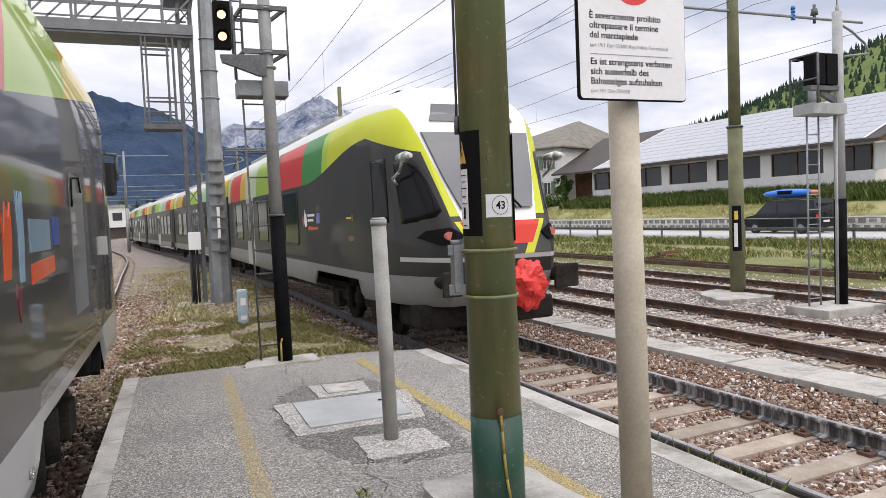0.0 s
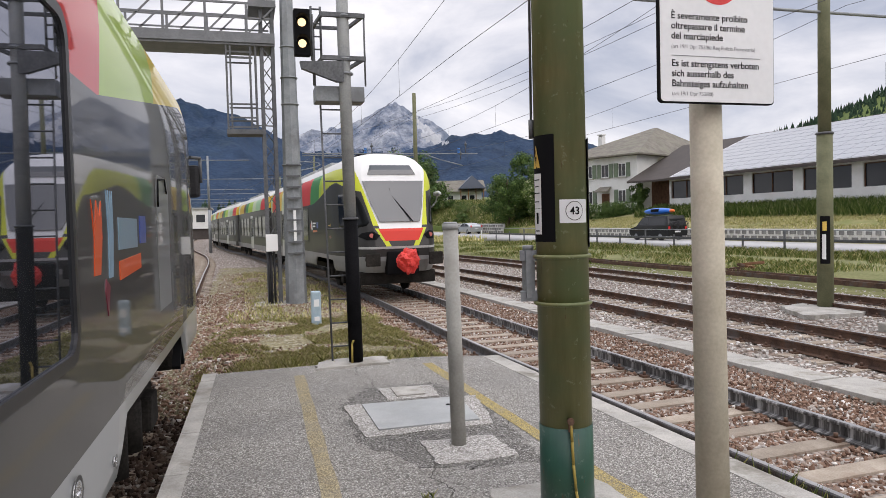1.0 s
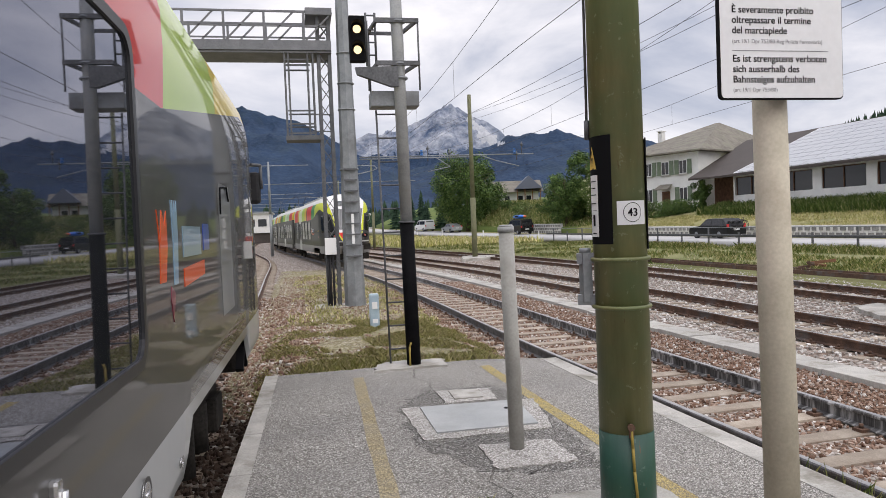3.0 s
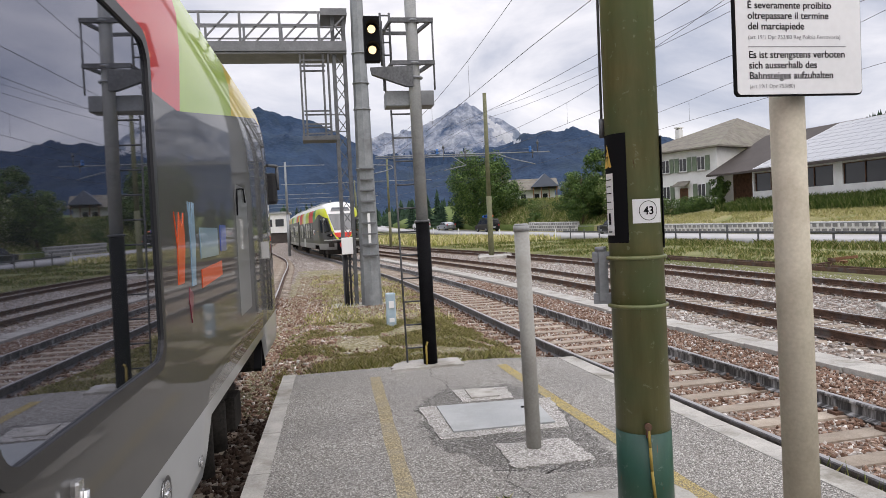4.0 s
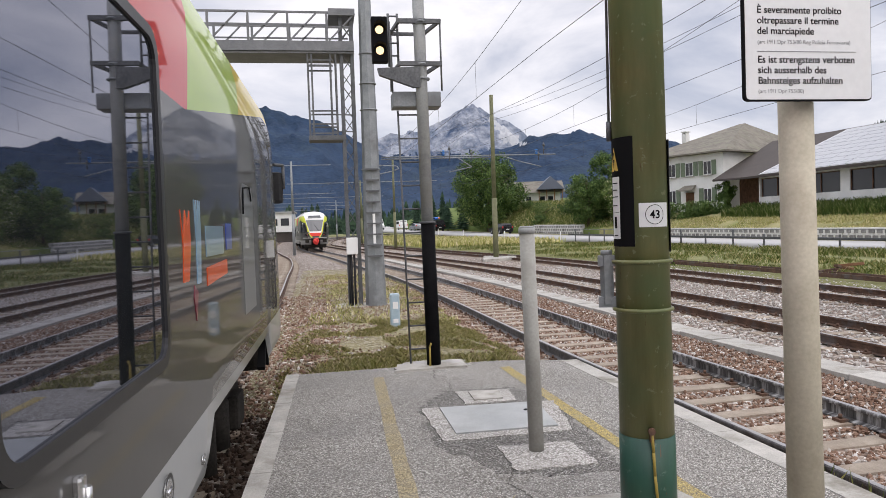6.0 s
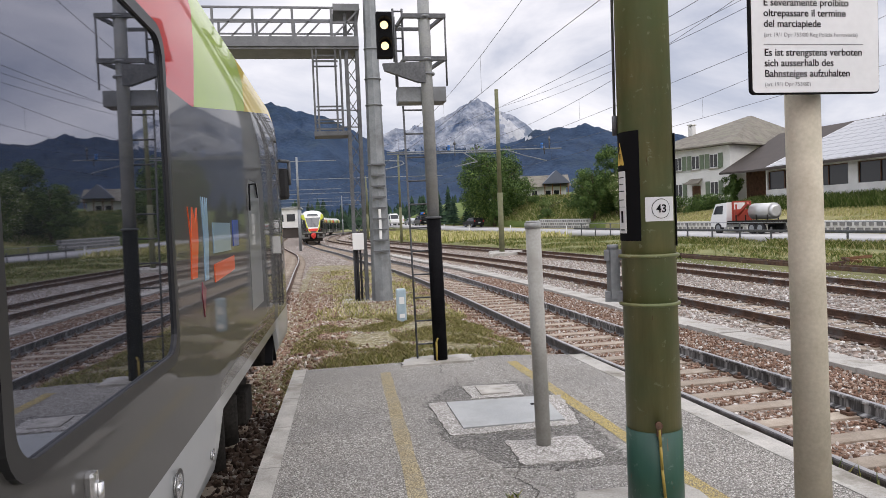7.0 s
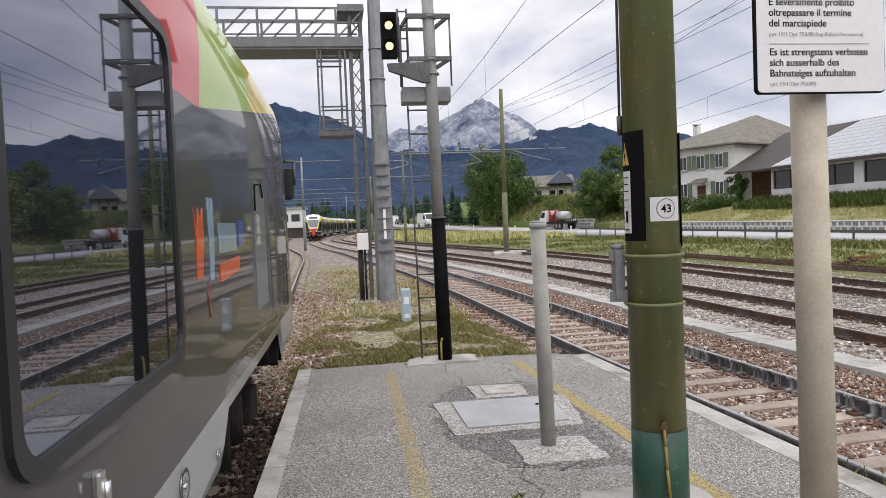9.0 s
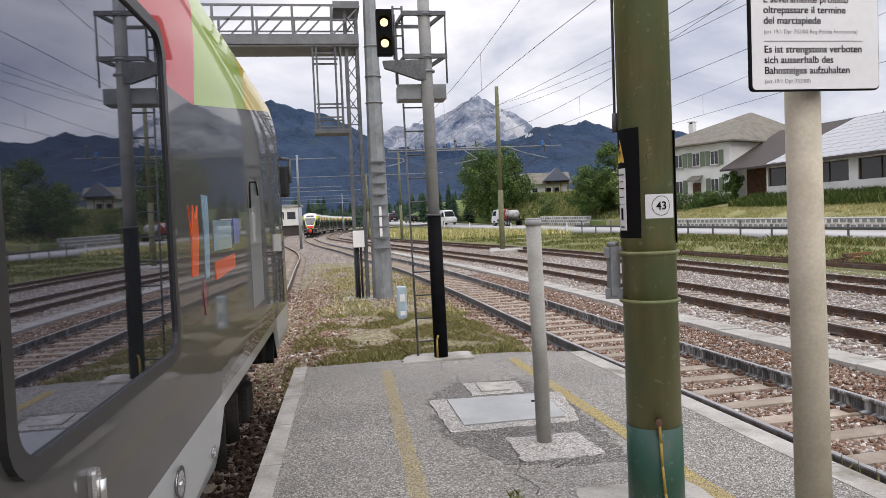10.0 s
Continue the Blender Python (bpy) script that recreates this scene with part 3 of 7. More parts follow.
for pts_ in (((1.22, 8.1), (1.16, 7.7), (1.27, 7.35), (1.22, 7.0)), ((1.84, 4.6), (1.98, 4.35), (1.86, 4.05), (1.95, 3.7), (1.9, 3.4)), ((1.22, 4.6), (1.12, 4.38), (1.2, 4.1), (1.08, 3.9)), ((2.05, 6.3), (2.1, 5.5), (1.96, 5.15))):
    rnd_c = random.Random(int(pts_[0][1] * 100))
    bm, rows_ = bmesh.new(), []
    for (ax_, ay_), (bx_, by_) in zip(pts_, pts_[1:]):
        for k in range(8):
            q, w_ = k / 8, rnd_c.uniform(0.0015, 0.006)
            x_, y_ = ax_ + (bx_ - ax_) * q + rnd_c.uniform(-0.015, 0.015), ay_ + (by_ - ay_) * q
            rows_.append([(x_ - w_, y_, 0.0038), (x_ + w_, y_, 0.0038)])
    quad_sheet(bm, rows_)
    part("crack", bm, M["asphalt_crack"], platform, "dark crack in the asphalt")


def hatch(name, label, frame_pts, lid, z, seed, lid_mat):
    h = thing(name, label, "hatch")
    b = bmesh.new()
    prism(b, ragged(frame_pts, 0.013, 12, seed), 0.002, z)
    part("concrete_collar", b, M["collar"], h)
    if lid:
        b = bmesh.new()
        prism(b, lid, z - 0.002, z + 0.012)
        part("lid", b, lid_mat, h)
    return h


big = hatch("cable_hatch", "galvanised steel cable hatch in a concrete collar", [(0.83, 6.36), (2.08, 6.3), (1.93, 5.36), (0.86, 5.33)], [(0.99, 6.31), (1.9, 6.27), (1.84, 5.48), (0.99, 5.48)], 0.012, 5, M["steel_lid"])
bm = bmesh.new()
bar(bm, (1.72, 6.0, 0.02), (1.72, 6.0, 0.03), 0.02)
part("lifting_hole", bm, M["black_flat"], big)
hatch("small_hatch", "small concrete hatch flush in the platform", [(1.25, 6.93), (1.79, 6.86), (1.75, 6.41), (1.25, 6.4)], [(1.37, 6.84), (1.66, 6.8), (1.64, 6.5), (1.36, 6.5)], 0.012, 6, M["concrete"])

# ---- bollard, poles and sign on the platform ----
bollard = thing("bollard", "grey steel post with a cap, leaning on its pad", "post")
bm = bmesh.new()
prism(bm, ragged([(1.23, 5.1), (1.8, 5.07), (1.82, 4.56), (1.23, 4.55)], 0.016, 12, 9), 0.002, 0.012)
part("concrete_pad", bm, M["collar"], bollard)
bm = bmesh.new()
bar(bm, (1.49, 4.94, 0.0), (1.465, 4.94, 1.62), 0.055, 0.055, 24)
part("tube", bm, M["post_grey"], bollard)
bm = bmesh.new()
bar(bm, (1.465, 4.94, 1.61), (1.4645, 4.94, 1.65), 0.060, 0.060, 24)
bar(bm, (1.4645, 4.94, 1.65), (1.4645, 4.94, 1.665), 0.059, 0.045, 24)
part("cap", bm, M["mast"], bollard)

GP = Vector((1.648, 3.45))
green = thing("catenary_pole", "olive green steel catenary pole with dark green foot", "pole")
bm = bmesh.new()
bar(bm, (GP.x, GP.y, 0.52), (GP.x - 0.025, GP.y, 8.5), 0.141, 0.122, 48)
part("shaft", bm, M["olive"], green)
bm = bmesh.new()
bar(bm, (GP.x + 0.002, GP.y, 0.0), (GP.x, GP.y, 0.56), 0.146, 0.1435, 48)
part("painted_foot", bm, M["pine"], green, "dark green painted foot")
bm = bmesh.new()
prism(bm, ragged([(1.28, 3.12), (2.1, 3.12), (2.02, 3.86), (1.35, 3.9)], 0.02, 6, 12), 0.0, 0.07)
part("pedestal", bm, M["concrete"], green, "low concrete pedestal")
for z in (1.465, 1.215):
    bm = bmesh.new()
    ring(bm, (GP.x - 0.004, GP.y, z), 0.146, 0.011, 40, 8)
    part("clamp_ring", bm, M["olive"], green)


def wrap(bm, c, r, a0, a1, z0, z1, seg=14, lift=0.0):
    """A thin plate bent round a pole, between two bearings in degrees (0 = +x)."""
    rows = []
    for k in range(seg + 1):
        a = radians(a0 + (a1 - a0) * k / seg)
        rows.append([(c.x + (r + lift) * math.cos(a), c.y + (r + lift) * math.sin(a), z) for z in (z0, z1)])
    quad_sheet(bm, rows)
    inner = [[(c.x + (r + lift - 0.004) * math.cos(radians(a0 + (a1 - a0) * k / seg)), c.y + (r + lift - 0.004) * math.sin(radians(a0 + (a1 - a0) * k / seg)), z) for z in (z0, z1)] for k in range(seg + 1)]
    quad_sheet(bm, [r_[::-1] for r_ in inner])


VIEW = math.degrees(math.atan2(-GP.y, -GP.x))
bm = bmesh.new()
wrap(bm, GP, 0.140, VIEW - 100, VIEW - 14, 1.545, 2.105, 18, 0.004)
band = part("warning_panel", bm, M["black_flat"], green, "black warning panel wrapped round the pole")
bm = bmesh.new()
wrap(bm, GP, 0.140, VIEW + 75, VIEW + 110, 1.51, 2.09, 8, 0.004)
part("back_panel", bm, M["black_flat"], green)
bm = bmesh.new()
wrap(bm, GP, 0.140, VIEW - 74, VIEW - 46, 1.585, 1.905, 10, 0.007)
part("paper_label", bm, M["white"], band, "white label with unreadable writing")
for k, (z0, z1, a0, a1) in enumerate(((1.87, 1.875, -70, -50), (1.835, 1.84, -68, -52), (1.80, 1.805, -71, -50), (1.755, 1.76, -70, -52), (1.72, 1.722, -72, -48), (1.64, 1.70, -63, -55), (1.60, 1.606, -66, -52))):
    bm = bmesh.new()
    wrap(bm, GP, 0.140, VIEW + a0, VIEW + a1, z0, z1, 4, 0.0095)
    part("print_bar", bm, M["ink"], band)
bm = bmesh.new()
tri = []
for a, z in ((-76, 1.935), (-48, 1.935), (-62, 2.055)):
    t = radians(VIEW + a)
    tri.append(bm.verts.new((GP.x + 0.148 * math.cos(t), GP.y + 0.148 * math.sin(t), z)))
bm.faces.new(tri)
part("warning_triangle", bm, M["yellow_sign"], band, "yellow warning triangle")
bm = bmesh.new()
for pts in (((-63, 2.03), (-60, 2.03), (-64, 1.99)), ((-64, 1.995), (-58, 1.995), (-62, 1.945))):
    bm.faces.new([bm.verts.new((GP.x + 0.1495 * math.cos(radians(VIEW + a)), GP.y + 0.1495 * math.sin(radians(VIEW + a)), z)) for a, z in pts])
part("warning_bolt", bm, M["ink"], band)
bm = bmesh.new()
wrap(bm, GP, 0.140, VIEW - 5, VIEW + 60, 1.642, 1.764, 16, 0.004)
plate = part("number_plate", bm, M["sign"], green, "white plate with a ringed number")


def text(name, body, size, m, material, parent, bold=0.0, align="LEFT"):
    cu = bpy.data.curves.new(name, "FONT")
    cu.body, cu.size, cu.align_x, cu.offset = body, size, align, bold
    cu.extrude = 0.0004
    cu.materials.append(material)
    ob = new(name, cu)
    ob.parent = parent
    ob.matrix_basis = m
    return ob


a = radians(VIEW + 27)
face = Matrix.Translation((GP.x + 0.1465 * math.cos(a), GP.y + 0.1465 * math.sin(a), 1.686)) @ pose(0, 0, 0, 90, 0, VIEW + 27 + 90)
text("number", "43", 0.057, face, M["ink"], plate, 0.0009, "CENTER")
bm = bmesh.new()
for k in range(40):
    t0, t1 = k * math.tau / 40, (k + 1) * math.tau / 40
    vs = []
    for t, R in ((t0, 0.047), (t1, 0.047), (t1, 0.050), (t0, 0.050)):
        ang = a + R * math.cos(t) / 0.1452
        vs.append(bm.verts.new((GP.x + 0.1462 * math.cos(ang), GP.y + 0.1462 * math.sin(ang), 1.705 + R * math.sin(t))))
    bm.faces.new(vs)
part("number_ring", bm, M["ink"], plate)
bm = bmesh.new()
dirx = Vector((math.cos(radians(VIEW - 88)), math.sin(radians(VIEW - 88)), 0))
c0 = Vector((GP.x, GP.y, 0)) + dirx * 0.185
beam(bm, c0 + Vector((0, 0, 1.24)), c0 + Vector((0, 0, 1.50)), 0.05, 0.06)
for z in (1.25, 1.47):
    beam(bm, c0 - dirx * 0.06 + Vector((0, 0, z)), c0 + dirx * 0.045 + Vector((0, 0, z)), 0.05, 0.055)
bar(bm, c0 + Vector((0, 0, 1.50)), c0 + Vector((0, 0, 1.525)), 0.03)
part("switch_rod_bracket", bm, M["galv"], green, "grey steel clamp bracket")
bm = bmesh.new()
bar(bm, c0 - dirx * 0.03 + Vector((0, 0, 2.1)), c0 - dirx * 0.055 + Vector((0, 0.0, 6.5)), 0.007)
bar(bm, c0 - dirx * 0.03 + Vector((0, 0, 2.1)), c0 - dirx * 0.03 + Vector((0, 0, 2.2)), 0.014)
part("steel_rod", bm, M["galv_dark"], green)
# earthing cable
t = radians(VIEW + 9)
foot = Vector((GP.x + 0.152 * math.cos(t), GP.y + 0.152 * math.sin(t), 0))
bm = bmesh.new()
pts = [foot + Vector((0, 0, 0.6)), foot + Vector((0.002, -0.01, 0.5)), foot + Vector((0.006, -0.012, 0.38)), foot + Vector((0.018, -0.014, 0.24)), foot + Vector((0.034, -0.02, 0.12)), foot + Vector((0.045, -0.03, 0.06))]
for p, q in zip(pts, pts[1:]):
    bar(bm, p, q, 0.0075, None, 8)
part("earth_cable", bm, M["cable"], green, "yellow and black earthing cable")
bm = bmesh.new()
n_ = Vector((math.cos(t), math.sin(t), 0))
bar(bm, foot - n_ * 0.012 + Vector((0, 0, 0.605)), foot + n_ * 0.012 + Vector((0, 0, 0.605)), 0.018)
beam(bm, foot + Vector((0, 0, 0.55)), foot + Vector((0, 0, 0.6)), 0.022, 0.012)
part("cable_lug", bm, M["rail_side"], green, "rusty bolt and lug")

SY = 2.75
sign = thing("platform_sign", "white bilingual prohibition sign on a grey pole", "sign")
bm = bmesh.new()
bar(bm, (2.137, SY + 0.11, 0.0), (2.112, SY + 0.11, 2.74), 0.0785, 0.0715, 40)
part("sign_pole", bm, M["concrete_pole"], sign)
bm = bmesh.new()
def board_shape(w, h, r):
    pts = []
    for cx_, cz_, a0 in ((w / 2 - r, h / 2 - r, 0), (-w / 2 + r, h / 2 - r, 90), (-w / 2 + r, -h / 2 + r, 180), (w / 2 - r, -h / 2 + r, 270)):
        pts += [(cx_ + r * math.cos(radians(a0 + 15 * k)), cz_ + r * math.sin(radians(a0 + 15 * k))) for k in range(7)]
    return pts


prism(bm, board_shape(0.611, 0.811, 0.022), 0.003, 0.02)
bmesh.ops.transform(bm, matrix=Matrix.Translation((2.088, SY, 2.572)) @ Matrix.Rotation(radians(90), 4, "X"), verts=list(bm.verts))
part("sign_back", bm, M["black_flat"], sign)
bm = bmesh.new()
prism(bm, board_shape(0.60, 0.80, 0.018), 0.0205, 0.0225)
bmesh.ops.transform(bm, matrix=Matrix.Translation((2.09, SY, 2.573)) @ Matrix.Rotation(radians(90), 4, "X"), verts=list(bm.verts))
board = part("sign_face", bm, M["sign"], sign)
flat = lambda x, z: pose(x - 0.02, SY - 0.0235, 2.2 + (z - 2.232) * 0.89, 90, 0, 0)
for body, x, z, size, bold in (("\u00c8 severamente proibito", 1.865, 2.612, 0.0425, 0.0005), ("oltrepassare il termine", 1.865, 2.562, 0.0425, 0.0005), ("del marciapiede", 1.865, 2.512, 0.0425, 0.0005),
                               ("(art 19/1 Dpr 753/80 Reg Polizia Ferroviaria)", 1.865, 2.466, 0.0245, -0.0002),
                               ("Es ist strengstens verboten", 1.865, 2.376, 0.0425, 0.0005), ("sich ausserhalb des", 1.865, 2.326, 0.0425, 0.0005), ("Bahnsteiges aufzuhalten", 1.865, 2.276, 0.0425, 0.0005),
                               ("(art 19/1 Dpr 753/80)", 1.865, 2.232, 0.0245, -0.0002)):
    text("sign_text", body, size, flat(x, z), M["ink"] if bold > 0 else M["ink_grey"], board, bold)
bm = bmesh.new()
box(bm, 1.845, 2.315, SY - 0.0245, SY - 0.0225, 2.375, 2.377)
part("rule", bm, M["ink_grey"], board)
bm = bmesh.new()
for R, z, in ((0.11, 2.735),):
    for k in range(48):
        t0, t1 = k * math.tau / 48, (k + 1) * math.tau / 48
        bm.faces.new([bm.verts.new((2.09 + q * math.cos(t), SY - 0.0235, z + q * math.sin(t))) for t, q in ((t0, 0.08), (t1, 0.08), (t1, R + 0.015), (t0, R + 0.015))])
part("red_ring", bm, M["red"], board, "red prohibition ring")

# ---- tracks ----
RAIL_PROFILE = ((-0.075, 0), (0.075, 0), (0.075, 0.012), (0.012, 0.03), (0.012, 0.118), (0.036, 0.128), (0.036, 0.15), (0.028, 0.158), (-0.028, 0.158), (-0.036, 0.15), (-0.036, 0.128), (-0.012, 0.118), (-0.012, 0.03), (-0.075, 0.012))


def along(cx, y):
    """A point of a track's centre line and its heading."""
    return Vector((cx(y), y, 0)), math.atan2(cx(y + 0.5) - cx(y - 0.5), 1.0)


def track(label, cx, y0, y1, rail_mat, sleepers=True, s0=-2.0, s1=60.0):
    tr = thing("track", label, "railway track", kind="structure")
    for side in (-1, 1):
        b = bmesh.new()
        rows = []
        top = []
        for y in np.concatenate([np.arange(y0, 20, 1.0), np.arange(20, y1, 2.5)]):
            c, a = along(cx, y)
            right = Vector((math.cos(a), -math.sin(a), 0))
            rows.append([c + right * (side * 0.7525 + px) + Vector((0, 0, RAIL_Z - 0.158 + pz)) for px, pz in RAIL_PROFILE + RAIL_PROFILE[:1]])
            top.append([c + right * (side * 0.7525 + px) + Vector((0, 0, RAIL_Z + 0.002)) for px in (-0.026, 0.026)])
        quad_sheet(b, rows, False)
        rail = part("rail", b, M["rail_streaked"] if rail_mat is M["rail_grey"] and side > 0 else rail_mat, tr)
        b = bmesh.new()
        quad_sheet(b, top)
        part("running_surface", b, M["rail_top"], rail, "bright worn running surface")
    if sleepers:
        b = bmesh.new()
        box(b, -1.15, 1.15, -0.13, 0.13, -0.2, 0.0)
        for v in b.verts:
            if v.co.z > -0.1:
                v.co.y *= 0.86
                if abs(v.co.x) < 0.5:
                    v.co.z -= 0.03
        first = part("sleeper", b, M["sleeper"], tr)
        me = first.data
        b = bmesh.new()
        for s in (-1, 1):
            for o in (-0.12, 0.12):
                box(b, s * 0.7525 + o - 0.05, s * 0.7525 + o + 0.05, -0.06, 0.06, 0.0, 0.03)
                bar(b, (s * 0.7525 + o, 0, 0.03), (s * 0.7525 + o, 0, 0.075), 0.022, None, 6)
        clip = bpy.data.meshes.new("fastening")
        b.to_mesh(clip)
        b.free()
        clip.materials.append(M["rail_side"])
        y = s0
        k = 0
        while y < s1:
            c, a = along(cx, y)
            ob = first if k == 0 else new("sleeper", me)
            ob.parent = tr
            ob.matrix_basis = Matrix.Translation((c.x, c.y, RAIL_Z - 0.16 + 0.004 * math.sin(k * 2.3))) @ Matrix.Rotation(-a + 0.01 * math.sin(k * 1.7), 4, "Z")
            if y < 22:
                f = new("fastening", clip)
                f.parent = ob
            y += 0.6
            k += 1
        if s1 < y1:
            b = bmesh.new()
            while y < min(y1, 150):
                c, a = along(cx, y)
                box(b, -1.15, 1.15, -0.12, 0.12, -0.16, 0.0, 0, Matrix.Translation((c.x, c.y, RAIL_Z - 0.16)) @ Matrix.Rotation(-a, 4, "Z"))
                y += 0.6
            far = part("far_sleepers", b, M["sleeper"], tr)
            tagged(far, kind="stuff")
    return tr


track("main track with worn dark rails on concrete sleepers", MAIN, -8, 290, M["rail_grey"])
track("second track with rusty rails on concrete sleepers", SECOND, -8, 290, M["rail_side"], True, 1.0, 50)
track("third track with rusty rails in pale ballast", THIRD, -8, 290, M["rail_side"], True, 1.0, 40)
track("curved siding track beside the platform", SIDING, -30, 160, M["rail_side"], True, 6.0, 50)

# ---- trains ----
# cross-section: half-width and height above the rail, from the sill over the roof
SECTION = ((1.30, 0.62), (1.41, 0.80), (1.44, 1.00), (1.44, 1.40), (1.44, 1.80), (1.44, 2.20), (1.44, 2.60), (1.44, 2.90), (1.438, 3.10), (1.424, 3.30), (1.375, 3.50), (1.25, 3.68), (1.09, 3.85), (0.86, 3.98), (0.6, 4.05), (0.3, 4.09), (0.0, 4.10))

NOSE_U = (0, 0.08, 0.25, 0.55, 1.0, 1.6, 2.0, 2.3)
NOSE_LOW, NOSE_HIGH = (0.52, 0.59, 0.67, 0.76, 0.86, 0.95, 0.99, 1.0), (0.62, 0.70, 0.79, 0.86, 0.93, 0.98, 0.997, 1.0)


def nose_widths(z):
    """The plan of the nose at a height: blunter towards the roof."""
    k = float(np.interp(z, (1.9, 3.1), (0, 1)))
    return [a * (1 - k) + b * k for a, b in zip(NOSE_LOW, NOSE_HIGH)]



def nose_front(z):
    """How far the nose lies back from its tip on the centre line, at a height."""
    return float(np.interp(z, (0.62, 0.95, 1.3, 1.75, 1.95, 3.15, 3.5, 3.8, 4.0, 4.10), (0.38, 0.12, 0.0, 0.10, 0.20, 0.85, 1.02, 1.25, 1.6, 2.3)))


def car_skin(length, cab, low=0.62, opening=None):
    """The outer skin of a car as one mesh; y runs back from the nose or the front end."""
    b = bmesh.new()
    col = [(1.40, low), (1.435, low + 0.06)] + [(x, z) for x, z in SECTION[2:]]
    loop = [(x, z) for x, z in col] + [(-x, z) for x, z in col[-2::-1]]
    stations = list(np.concatenate([np.linspace(0, 1, 22) ** 1.6 * 4.2, np.linspace(5.0, length, int(length / 1.6))])) if cab else list(np.linspace(0, length, int(length / 1.6)))
    if opening:
        a, c, lift = opening
        stations = sorted(stations + [a, a + 0.12, a + 0.3, c - 0.3, c - 0.12, c])
    rows = []
    for u in stations:
        row = []
        sill = float(np.interp(u, (a, a + 0.3, c - 0.3, c), (low, lift, lift, low))) if opening else low
        for x, z in loop:
            z = max(z, sill)
            if cab:
                f = nose_front(z)
                k = min(1.0, u / 4.2)
                yy = f * (1 - k) + u
                # plan of the nose: half-width grows from a blunt face to the full width
                w = float(np.interp(u, NOSE_U, nose_widths(z)))
                row.append((x * w, yy, z))
            else:
                row.append((x, u, z))
        rows.append(row)
    vs = quad_sheet(b, rows)
    for end in (0, -1):
        mid = len(vs[end]) // 2
        a = vs[end]
        for k in range(mid):
            quad = [a[k], a[k + 1], a[len(a) - 2 - k], a[len(a) - 1 - k]]
            quad = list(dict.fromkeys(quad))
            if len(quad) >= 3:
                f = b.faces.new(quad if end == 0 else quad[::-1])
                f.smooth = False
    bmesh.ops.recalc_face_normals(b, faces=list(b.faces))
    return b


def rounded(w, h, r, n=6):
    pts = []
    for cx_, cz_, a0 in ((w / 2 - r, h / 2 - r, 0), (-w / 2 + r, h / 2 - r, 90), (-w / 2 + r, -h / 2 + r, 180), (w / 2 - r, -h / 2 + r, 270)):
        for k in range(n + 1):
            a = radians(a0 + 90 * k / n)
            pts.append((cx_ + r * math.cos(a), cz_ + r * math.sin(a)))
    return pts


def side_plate(pts, side, x_in, x_out):
    """A flat plate on a car's side from an outline in (y, z)."""
    b = bmesh.new()
    lo = [b.verts.new((side * x_in, y, z)) for y, z in pts]
    hi = [b.verts.new((side * x_out, y, z)) for y, z in pts]
    n = len(pts)
    for k in range(n):
        b.faces.new((lo[k], lo[(k + 1) % n], hi[(k + 1) % n], hi[k]))
    b.faces.new(hi)
    b.faces.new(lo[::-1])
    bmesh.ops.recalc_face_normals(b, faces=list(b.faces))
    return b


def window_on(car, side, y, z, w, h, r=0.12, gasket=0.045, glass=None):
    out = [(y + p, z + q) for p, q in rounded(w, h, r)]
    inn = [(y + p, z + q) for p, q in rounded(w - 2 * gasket, h - 2 * gasket, r * 0.8)]
    b = bmesh.new()
    n = len(out)
    ring_o = [b.verts.new((side * 1.458, *p)) for p in out]
    ring_i = [b.verts.new((side * 1.458, *p)) for p in inn]
    ring_b = [b.verts.new((side * 1.43, *p)) for p in out]
    ring_c = [b.verts.new((side * 1.43, *p)) for p in inn]
    for k in range(n):
        j = (k + 1) % n
        b.faces.new((ring_o[k], ring_o[j], ring_i[j], ring_i[k]))
        b.faces.new((ring_b[k], ring_b[j], ring_o[j], ring_o[k]))
        b.faces.new((ring_i[k], ring_i[j], ring_c[j], ring_c[k]))
    bmesh.ops.recalc_face_normals(b, faces=list(b.faces))
    frame_ob = part("window_frame", b, M["gasket"], car)
    part("pane", side_plate(inn, side, 1.43, 1.447), glass or M["cab_glass"], frame_ob)


def bogie(car, y):
    bg = bmesh.new()
    for s in (-1, 1):
        box(bg, s * 1.0 - 0.09, s * 1.0 + 0.09, y - 1.7, y + 1.7, 0.42, 0.62, 0.03)
        for o in (-1.2, 1.2):
            box(bg, s * 1.06 - 0.12, s * 1.06 + 0.12, y + o - 0.2, y + o + 0.2, 0.28, 0.6, 0.03)
        bar(bg, (s * 1.12, y - 0.3, 0.35), (s * 1.12, y - 0.3, 0.75), 0.09)
        bar(bg, (s * 1.12, y + 0.3, 0.35), (s * 1.12, y + 0.3, 0.75), 0.09)
    box(bg, -0.9, 0.9, y - 0.25, y + 0.25, 0.45, 0.7)
    p = part("bogie", bg, M["under"], car)
    for s in (-1, 1):
        for o in (-1.2, 1.2):
            b = bmesh.new()
            bar(b, (s * 0.70, y + o, 0.43), (s * 0.82, y + o, 0.43), 0.43, 0.42, 28)
            bar(b, (s * 0.82, y + o, 0.43), (s * 0.90, y + o, 0.43), 0.16, 0.14, 16)
            part("wheel", b, M["under"], p)


def arch(car, side, y, w, low):
    """The dark opening in the skirt over a bogie."""
    top = low + 0.335
    pts = [(y - w / 2, low - 0.02), (y - w / 2 + 0.3, top - 0.06), (y - w / 2 + 0.5, top), (y + w / 2 - 0.32, top), (y + w / 2 - 0.18, top - 0.06), (y + w / 2, low - 0.02)]
    part("wheel_arch", side_plate(pts, side, 1.25, 1.447), M["under"], car)


